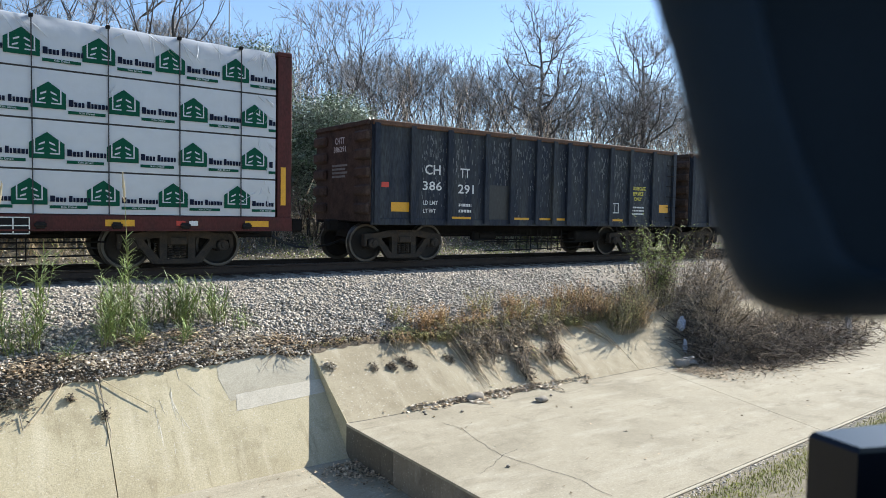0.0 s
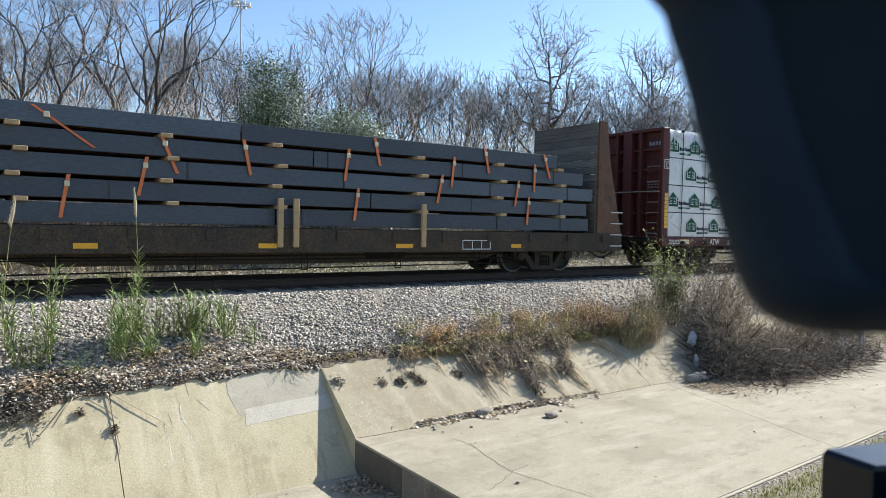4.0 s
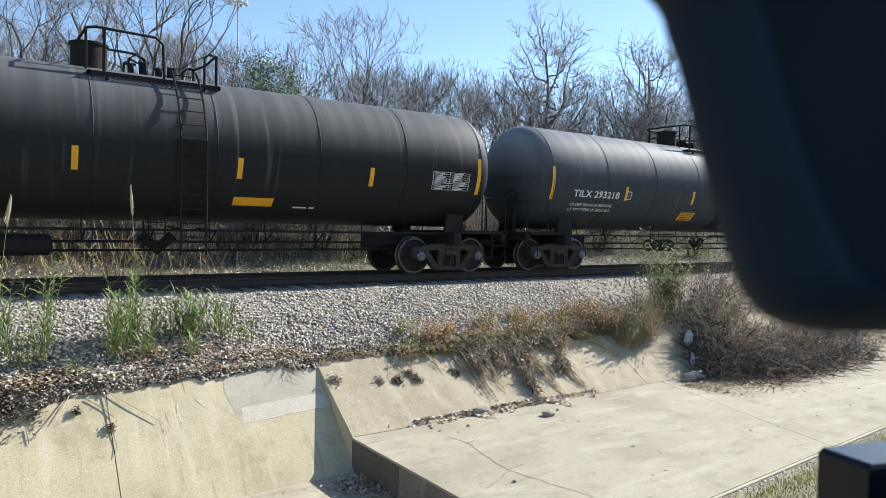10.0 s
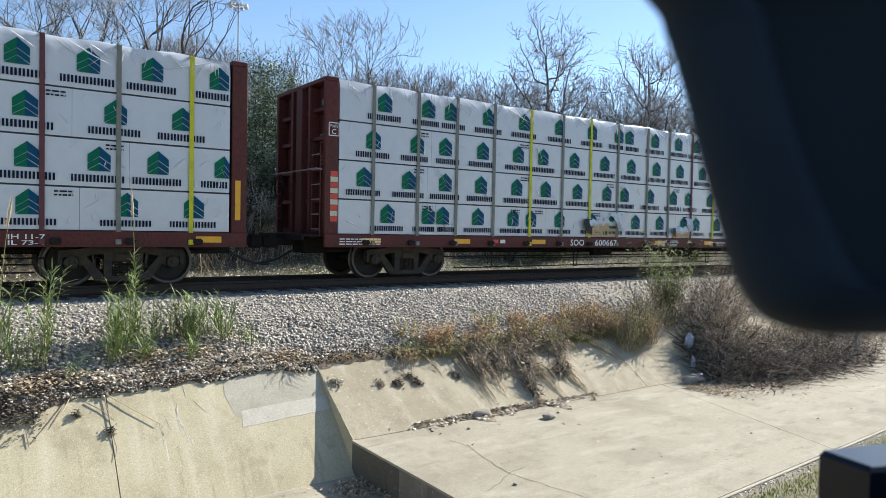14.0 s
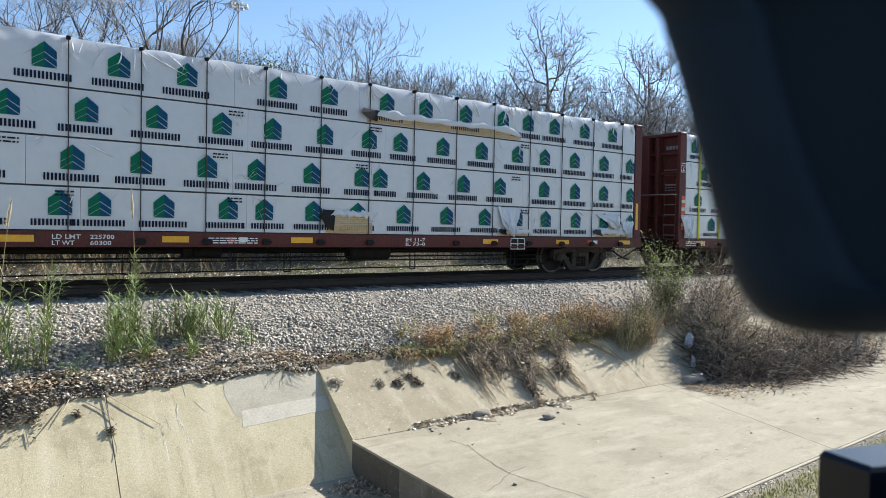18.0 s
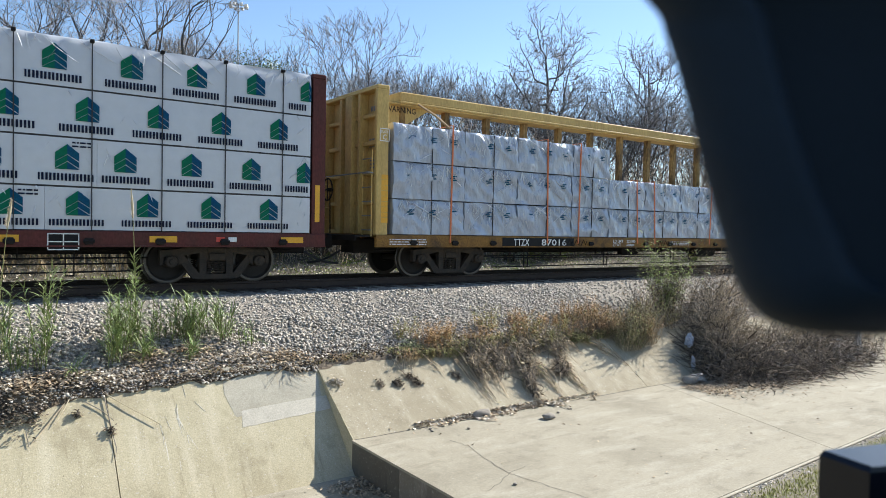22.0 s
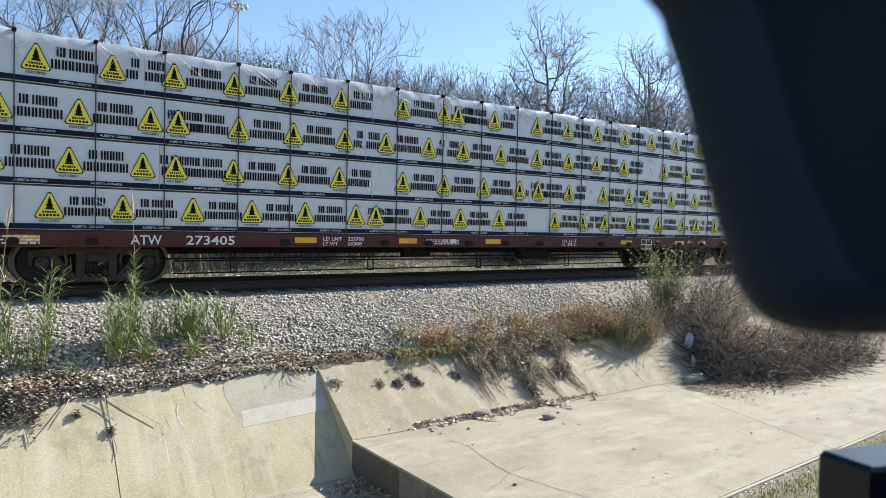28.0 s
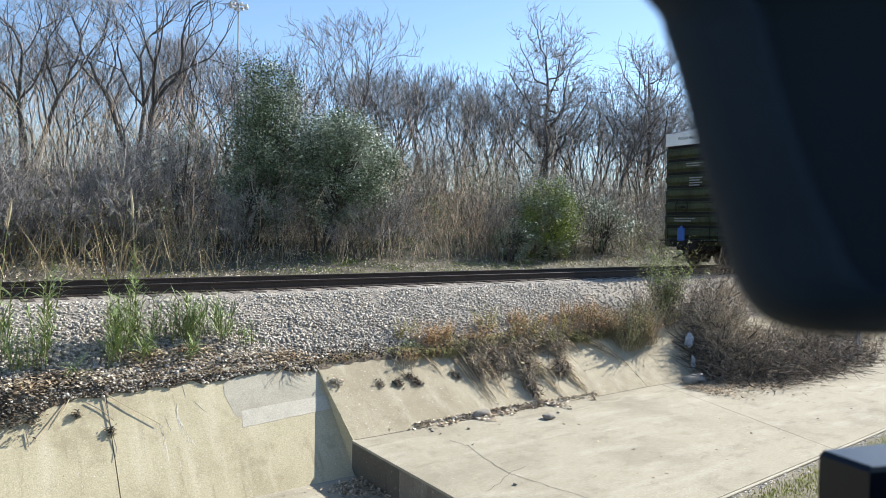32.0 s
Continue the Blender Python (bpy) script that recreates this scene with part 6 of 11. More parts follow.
def tank_paint(name, base, grime, lit_dust, rust, rough, spec):
    """Tank enamel: streaks run down the sides, rust breaks through in patches on the crown; the sunlit upper half is
    painted in a paler, dusty colour.
    """
    m = material(name, base, rough, vary=0.12, scale=0.8, fine=14, bump=0.02, tint=grime, stretch=(1, 1, 0.4), spec=spec)
    nt = m.node_tree
    b = nt.nodes["Principled BSDF"]
    src = b.inputs["Base Color"].links[0].from_socket
    tc = nt.nodes.new("ShaderNodeTexCoord").outputs["Object"]
    sep = nt.nodes.new("ShaderNodeSeparateXYZ")
    nt.links.new(tc, sep.inputs[0])

    def ranged(socket, lo, hi, a=0.0, c=1.0):
        r = nt.nodes.new("ShaderNodeMapRange")
        for i, v in enumerate((lo, hi, a, c)):
            r.inputs[i + 1].default_value = v
        nt.links.new(socket, r.inputs[0])
        return r.outputs[0]

    def grain(scale, stretch, detail=5):
        mp = nt.nodes.new("ShaderNodeMapping")
        mp.inputs["Scale"].default_value = stretch
        nt.links.new(tc, mp.inputs["Vector"])
        n = nt.nodes.new("ShaderNodeTexNoise")
        n.inputs["Scale"].default_value, n.inputs["Detail"].default_value = scale, detail
        nt.links.new(mp.outputs[0], n.inputs["Vector"])
        return n.outputs[0]

    def times(a, c):
        x = nt.nodes.new("ShaderNodeMath")
        x.operation = "MULTIPLY"
        nt.links.new(a, x.inputs[0])
        nt.links.new(c, x.inputs[1])
        return x.outputs[0]

    def mixed(a, colour, fac):
        x = nt.nodes.new("ShaderNodeMix")
        x.data_type = "RGBA"
        nt.links.new(fac, x.inputs[0])
        nt.links.new(a, x.inputs[6])
        x.inputs[7].default_value = (*colour, 1)
        return x.outputs[2]

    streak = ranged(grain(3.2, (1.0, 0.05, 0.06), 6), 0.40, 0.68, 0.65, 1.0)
    # Paler from mid-height up: sun on the upper half painted in a dusty tone.
    c = mixed(src, lit_dust, times(ranged(sep.outputs[2], TZ - 0.05, TZ + 1.05, 0.0, 0.92), streak))
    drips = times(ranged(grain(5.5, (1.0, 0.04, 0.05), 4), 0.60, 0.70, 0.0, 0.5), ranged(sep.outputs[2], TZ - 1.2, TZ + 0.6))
    c = mixed(c, tuple(v * 1.3 for v in lit_dust), drips)
    if rust:
        patch = times(ranged(grain(0.55, (1, 1, 1), 5), 0.53, 0.60), ranged(sep.outputs[2], TZ + 1.12, TZ + 1.30))
        c = mixed(c, rust, times(patch, ranged(grain(2.4, (1, 1, 1), 6), 0.40, 0.58, 0.25, 0.95)))
    nt.links.new(c, b.inputs["Base Color"])
    return m


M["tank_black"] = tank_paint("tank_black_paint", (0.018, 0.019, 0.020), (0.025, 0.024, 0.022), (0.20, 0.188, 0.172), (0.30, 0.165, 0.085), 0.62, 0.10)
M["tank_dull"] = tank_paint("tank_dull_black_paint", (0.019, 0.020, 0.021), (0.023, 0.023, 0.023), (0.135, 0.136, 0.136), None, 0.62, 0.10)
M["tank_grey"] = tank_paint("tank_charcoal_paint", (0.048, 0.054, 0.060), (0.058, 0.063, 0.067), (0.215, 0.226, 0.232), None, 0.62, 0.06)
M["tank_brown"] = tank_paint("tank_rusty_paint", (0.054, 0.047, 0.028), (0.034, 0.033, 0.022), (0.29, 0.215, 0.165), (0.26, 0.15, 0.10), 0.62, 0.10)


def tank_car(mid, tc, paint, label, word, num_u, caps, rows, flip=False, logo_bars=()):
    car = empty("tank_car", label, "tank car", "cars of the freight train")
    k = -1 if flip else 1
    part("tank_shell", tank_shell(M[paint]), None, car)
    seams(8, car, M[paint])
    # draft sills, bolsters and saddles at both ends
    for s in (-1, 1):
        b = Build().box(s * 5.2 - 0.0, s * 5.2 + 0.0001, -0.3, 0.3, 0.62, 1.05)
        x0, x1 = sorted((s * 5.3, s * 8.65))
        b = Build().box(x0, x1, -0.33, 0.33, 0.62, 1.02, 0.02)
        x0, x1 = sorted((s * 7.0, s * 8.75))
        b.box(x0, x1, -1.42, 1.42, 1.02, 1.09, 0.01)
        b.box(s * 8.62 - 0.06, s * 8.62 + 0.06, -1.42, 1.42, 0.86, 1.09, 0.01)
        part("draft_sill", b, M["under"], car)
        b = Build().prism([(s * tc - 0.30, 1.05), (s * tc + 0.30, 1.05), (s * tc + 0.24, 1.5), (s * tc - 0.24, 1.5)], -1.30, -1.22)
        b.prism([(s * tc - 0.30, 1.05), (s * tc + 0.30, 1.05), (s * tc + 0.24, 1.5), (s * tc - 0.24, 1.5)], 1.22, 1.30)
        b.box(s * tc - 0.12, s * tc + 0.12, -1.45, 1.45, 0.74, 1.05, 0.015)
        part("saddle", b, M["under"], car)
        # end rails and steps
        b = Build()
        for y in (-1.38, 1.38):
            b.tube([(s * 7.9, y, 1.09), (s * 7.9, y, 1.95), (s * 8.68, y, 1.95), (s * 8.68, y, 1.09)], 0.018, 5)
            b.tube([(s * 8.68, y, 1.06), (s * 8.68, y, 0.42), (s * 8.25, y, 0.42), (s * 8.25, y, 1.06)], 0.018, 5)
            b.tube([(s * 8.68, y, 0.72), (s * 8.25, y, 0.72)], 0.015, 5)
        b.tube([(s * 8.68, -1.38, 1.95), (s * 8.68, -0.6, 1.95), (s * 8.68, -0.6, 1.09)], 0.018, 5)
        part("end_rail", b, M["under"], car)
    # brake wheel at the rear
    b = Build().tube([(-8.6 * k, -0.75, 1.05), (-8.6 * k, -0.75, 2.1)], 0.05, 6)
    b.tube([(-8.72 * k, -0.75 + 0.26 * math.cos(t * math.pi / 8), 2.0 + 0.26 * math.sin(t * math.pi / 8)) for t in range(17)], 0.02, 5)
    b.tube([(-8.72 * k, -1.0, 2.0), (-8.72 * k, -0.5, 2.0)], 0.014, 4).tube([(-8.72 * k, -0.75, 1.75), (-8.72 * k, -0.75, 2.25)], 0.014, 4)
    part("brake_wheel", b, M["under"], car)
    # side runs of pipe below the shell
    b = Build()
    for y, z in ((-1.15, 1.02), (-0.72, 0.78), (-0.45, 0.60)):
        b.tube([(-7.0, y, z), (7.0, y, z)], 0.026, 6)
    for i in range(11):
        b.tube([(-6 + i * 1.2, -1.15, 1.02), (-6 + i * 1.2, -0.72, 0.78), (-6 + i * 1.2, -0.6, 1.4)], 0.016, 4)
    part("running_pipe", b, M["under"], car)
    b = Build().lathe_x([(-0.6, 0.0), (-0.6, 0.15), (-0.55, 0.2), (0.55, 0.2), (0.6, 0.15), (0.6, 0.0)], 14, -0.8, 0.72)
    part("air_reservoir", b, M["under"], car, at=(-2.3 * k, 0, 0), smooth=40)
    b = Build().tube([(-0.3, -0.5, 0.9), (0.0, -0.5, 0.62), (0.3, -0.5, 0.9)], 0.12, 8)
    part("bottom_outlet", b, M["under"], car, at=(0.2, 0, 0), smooth=40)
    # top platform, manway, valves
    for y in (-1, 1):
        x0, x1 = sorted((-1.14 * k, 1.30 * k))
        ya, yb = sorted((y * 0.60, y * 1.0))
        grating = part("platform", Build().box(x0, x1, ya, ya + 0.03, 3.88, 3.965, 0.006).box(x0, x1, yb - 0.03, yb, 3.88, 3.965, 0.006).box(x0, x0 + 0.04, ya, yb, 3.89, 3.96).box(x1 - 0.04, x1, ya, yb, 3.89, 3.96), M["under"], car, "grated steel walkway beside the manway")
        bar = Build().box(-0.006, 0.006, ya + 0.03, yb - 0.03, 3.925, 3.958).mesh("grating_bar", M["under"])
        for i in range(27):
            part("grating_bar", bar, None, grating, at=(x0 + 0.08 + i * (x1 - x0 - 0.16) / 26, 0, 0))
        part("bracket", Build().prism([(x0 + 0.3, 3.55), (x0 + 0.36, 3.55), (x0 + 0.36, 3.89), (x0 + 0.3, 3.89)], y * 0.97, y * 0.93).prism([(x1 - 0.36, 3.55), (x1 - 0.3, 3.55), (x1 - 0.3, 3.89), (x1 - 0.36, 3.89)], y * 0.97, y * 0.93), M["under"], grating)
    for rail_ in railing(flip):
        part("railing", rail_, M["under"], car, smooth=50)
    b = Build().tube([(-0.98 * k, 0, 4.08), (-0.98 * k, 0, 4.60)], 0.33, 20).tube([(-0.98 * k, 0, 4.60), (-0.98 * k, 0, 4.645)], 0.36, 20)
    part("manway", b, M["under"], car, smooth=40)
    b = Build()
    for x, r, hh in ((0.05, 0.09, 0.30), (0.35, 0.07, 0.22), (0.62, 0.11, 0.26), (-0.2, 0.06, 0.24)):
        b.tube([(x * k, 0.1, 4.12), (x * k, 0.1, 4.15 + hh)], r, 10)
        b.tube([(x * k - 0.1, 0.1, 4.15 + hh), (x * k + 0.1, 0.1, 4.15 + hh)], 0.03, 6)
    part("valve", b, M["under"], car, smooth=40)
    # ladder down the near side
    lx = 0.62 * k
    for y_sign in (-1, 1):
        b = Build()
        path = [(0.80, 4.20), (1.05, 3.95), (1.35, 3.55), (1.56, 3.05), (1.62, 2.67), (1.62, 1.05), (1.62, 0.55)]
        for dx in (-0.24, 0.24):
            b.tube([(lx + dx, y_sign * y, z) for y, z in path], 0.022, 5)
        for i in range(14):
            z = 0.62 + i * 0.27
            y = 1.62 if z < 2.67 else math.sqrt(max(0.3, (TR + 0.13) ** 2 - (z - TZ) ** 2))
            b.tube([(lx - 0.24, y_sign * y, z), (lx + 0.24, y_sign * y, z)], 0.014, 5)
        b.tube([(lx - 0.24, y_sign * 1.62, 1.06), (lx - 0.24, y_sign * 0.9, 1.06)], 0.02, 5)
        b.tube([(lx + 0.24, y_sign * 1.62, 1.06), (lx + 0.24, y_sign * 0.9, 1.06)], 0.02, 5)
        part("ladder", b, M["under"], car, smooth=50)
    # Dark strip behind the ladder; on the grey car it paints in slight shading.
    b = Build()
    rect_tank(lx - 0.30, lx + 0.30, 1.3, 2.75, TR + 0.012, TZ, b, 10)
    part("ladder_backing", b, M["under" if paint != "tank_grey" else "tank_dull"], car)
    # reflectors
    for i, x in enumerate((-7.80, -4.72, -1.40, 1.58, 4.62, 7.70)):
        big = i in (0, 5)
        part("reflector", rect_tank(x - 0.055, x + 0.055, 2.02 if big else 2.08, 2.92 if big else 2.50, TR + 0.006, TZ), M["refl"], car)
    # lettering
    part("lettering", on_tank(word, -num_u[0], -num_u[1], num_u[2], num_u[3], TR + 0.006, TZ), M["paint_white"], car)
    for w, x0, x1, z0, z1 in rows:
        part("lettering", on_tank(w, -x0, -x1, z0, z1, TR + 0.006, TZ), M["paint_white"], car)
    for x0, x1, z0, z1, n, colour in logo_bars:
        b = Build()
        rnd = random.Random(x0)
        hh = (z1 - z0) / n
        if n >= 7:
            # an inspection table: dark ground, white frame and rules, small entries
            part("table_panel", rect_tank(x0, x1, z0, z1, TR + 0.005, TZ), M["inkblack"], car)
            for r in range(n + 1):
                rect_tank(x0, x1, z0 + r * hh - 0.004, z0 + r * hh + 0.004, TR + 0.008, TZ, b, 1)
            for f in (0.0, 0.45, 1.0):
                rect_tank(x0 + (x1 - x0) * f - 0.005, x0 + (x1 - x0) * f + 0.005, z0, z1, TR + 0.008, TZ, b, 6)
            for r in range(n):
                rect_tank(x0 + 0.06, x0 + 0.06 + (x1 - x0) * rnd.uniform(0.15, 0.34), z0 + (r + 0.35) * hh, z0 + (r + 0.65) * hh, TR + 0.008, TZ, b, 1)
                rect_tank(x0 + (x1 - x0) * 0.55, x0 + (x1 - x0) * rnd.uniform(0.7, 0.92), z0 + (r + 0.35) * hh, z0 + (r + 0.65) * hh, TR + 0.008, TZ, b, 1)
            part("inspection_table", b, M[colour], car)
            continue
        for r in range(n):
            x = x0
            while x < x1 - 0.02:
                w_ = min(rnd.uniform(0.1, 0.34), x1 - x)
                rect_tank(x, x + w_, z0 + r * hh + hh * 0.33, z0 + r * hh + hh * 0.64, TR + 0.006, TZ, b, 1)
                x += w_ + 0.06
        part("stencil", b, M[colour], car)
    # the square by the number, and the end table
    b = Build()
    sx = -num_u[1] + 0.3
    for x0, x1, z0, z1 in ((0, 0.24, 0, 0.02), (0, 0.24, 0.22, 0.24), (0, 0.02, 0, 0.24), (0.22, 0.24, 0, 0.24)):
        rect_tank(sx + x0, sx + x1, num_u[2] + z0, num_u[2] + z1, TR + 0.006, TZ, b, 2)
    part("gauge_square", b, M["paint_white"], car)
    part("lettering", on_tank("C", sx + 0.08, sx + 0.16, num_u[2] + 0.05, num_u[2] + 0.14, TR + 0.007, TZ), M["paint_white"], car)
    bogie(car, tc, mid, caps)
    bogie(car, -tc, mid, caps)
    ends(car, 8.7, 0.42)
    MOVING.append((car, mid))
    return car


TABLE = (6.38, 7.46, 2.10, 2.56, 8, "paint_white")
t1 = tank_car(-48.61, 6.95, "tank_black", "grimy black tank car with white spray tags and rust streaks", "SHQX 10009", (6.29, 4.05, 1.72, 1.93), "dark",
              [("LD LMT 207100 LB 93900 KG", 6.26, 4.70, 1.56, 1.65), ("LT WT 78100 LB 35450 KG", 6.30, 4.75, 1.43, 1.52)], logo_bars=[TABLE, (1.9, 3.4, 1.55, 1.68, 2, "paint_white"), (-7.2, -6.8, 1.55, 1.75, 3, "paint_white")])
t2 = tank_car(-66.9, 7.15, "tank_grey", "clean charcoal grey tank car with yellow reflectors", "TILX 293218", (6.95, 5.02, 2.12, 2.32), "bare",
              [("LD LMT 206300 LB 93550 KG", 6.95, 5.2, 1.87, 1.95), ("LT WT 79700 LB 36150 KG", 6.95, 5.2, 1.73, 1.81)],
              logo_bars=[(6.55, 7.6, 2.16, 2.55, 7, "paint_white"), (1.05, 2.2, 1.32, 1.72, 6, "scuff"), (3.9, 4.7, 1.75, 1.9, 2, "scuff"), (2.6, 3.4, 1.85, 1.98, 2, "scuff")])
for x0, x1, z0, z1 in ((-1.73, -0.97, 1.56, 1.82), (3.18, 3.90, 2.12, 2.52)):
    part("placard", rect_tank(x0, x1, z0, z1, TR + 0.005, TZ), M["refl"], t2, "yellow placard with plain dark bars")
    b = Build()
    for i in range(4):
        rect_tank(x0 + 0.08, x1 - 0.08, z0 + (i + 0.3) * (z1 - z0) / 4.3, z0 + (i + 0.75) * (z1 - z0) / 4.3, TR + 0.009, TZ, b, 1)
    part("placard_print", b, M["rusty"], t2)
t3 = tank_car(-85.02, 7.1, "tank_dull", "dull black tank car with yellow reflectors", "SHQX 11210", (6.77, 4.84, 1.77, 1.97), "bare",
              [("LD LMT 207900 LB 94250 KG", 6.78, 5.1, 1.62, 1.70), ("LT WT 78100 LB 35450 KG", 6.8, 5.2, 1.50, 1.58)], logo_bars=[(6.3, 7.4, 2.1, 2.52, 8, "paint_white"), (2.9, 3.4, 1.5, 1.6, 1, "paint_white")])
part("placard", rect_tank(1.55, 2.41, 1.55, 1.72, TR + 0.005, TZ), M["refl"], t3)


def on_head(word, y0, y1, z0, z1):
    """A word on the dished trailing head, read from behind the car."""
    p, f = WORDS[word]
    v = []
    for a, c in p:
        y, z = y0 + (y1 - y0) * a, z0 + (z1 - z0) * c
        v.append((-7.785 - 0.72 * math.sqrt(max(0.0, 1 - (y * y + (z - TZ) ** 2) / TR ** 2)) - 0.012, y, z))
    return Build().add(v, f)


for tank, word in ((t1, "SHQX 10009"), (t3, "SHQX 11210")):
    for w, y0, y1, z0, z1 in ((word, 0.77, -0.12, 2.64, 2.76), ("LD LMT 207100 LB 93900 KG", 0.77, 0.15, 2.50, 2.56), ("LT WT 78100 LB 35450 KG", 0.77, 0.15, 2.38, 2.44), ("INEDIBLE", -0.84, -1.30, 2.79, 2.87), ("TALLOW", -0.86, -1.28, 2.62, 2.70)):
        part("lettering", on_head(w, y0, y1, z0, z1), M["paint_white"], tank)
t4 = tank_car(-224.85, 6.75, "tank_brown", "rust-brown tank car with a darker band and faded grime", "SHPX 208827", (6.65, 4.40, 1.83, 2.04), "dark",
              [("LD LMT 208200 LB", 6.67, 4.89, 1.62, 1.70), ("LT WT 77800 LB", 6.67, 4.95, 1.49, 1.57)], flip=True, logo_bars=[(6.4, 7.5, 2.15, 2.6, 8, "paint_white"), (3.2, 3.8, 1.72, 1.84, 2, "paint_white")])
part("placard", rect_tank(4.69, 5.5, 2.0, 2.2, TR + 0.005, TZ), M["inkyellow"], t4)
b = Build()
rect_tank(0.9, 2.6, 1.2, 3.2, TR + 0.003, TZ, b, 14)
part("paint_band", b, M["tank_black"], t4, "darker repainted band")


def squiggles(car, spots, seed, mat):
    """White spray tags: looping strokes that spell nothing."""
    rnd = random.Random(seed)
    for x, z, w, hgt, n in spots:
        b = Build()
        for i in range(n):
            p0 = (x + w * i / n, z + rnd.uniform(-0.2, 0.2) * hgt)
            pts = []
            for k in range(7):
                a = p0[0] + rnd.uniform(-0.12, 0.24) * w
                c = p0[1] + hgt * (0.5 if k % 2 else -0.5) * rnd.uniform(0.4, 1.0) - (a - x) * 0.25
                pts.append((a, -math.sqrt(max(0.05, (TR + 0.008) ** 2 - (c - TZ) ** 2)), c))
            b.tube(pts, 0.016, 4, cap=False)
        part("spray_tag", b, M[mat], car, "white spray-painted scrawl")


squiggles(t1, [(1.0, 1.75, 0.9, 0.42, 6), (-0.86, 1.85, 0.75, 0.5, 7), (0.95, 1.9, 0.6, 0.4, 5), (5.1, 2.05, 0.35, 0.25, 4), (-3.2, 1.8, 0.45, 0.35, 3), (-1.85, 2.35, 0.6, 0.12, 4), (5.7, 2.05, 0.5, 0.4, 2), (6.1, 2.3, 0.3, 0.15, 3), (7.2, 1.9, 0.3, 0.15, 2), (-2.2, 1.6, 0.2, 0.15, 2)], 4, "paint_white")
squiggles(t4, [(0.8, 2.7, 0.7, 0.3, 4), (1.0, 2.35, 0.4, 0.15, 3)], 6, "scuff")
squiggles(t2, [(-6.2, 1.5, 0.6, 0.08, 5)], 8, "rusty")

# ---- gondola cars at the head of what is seen


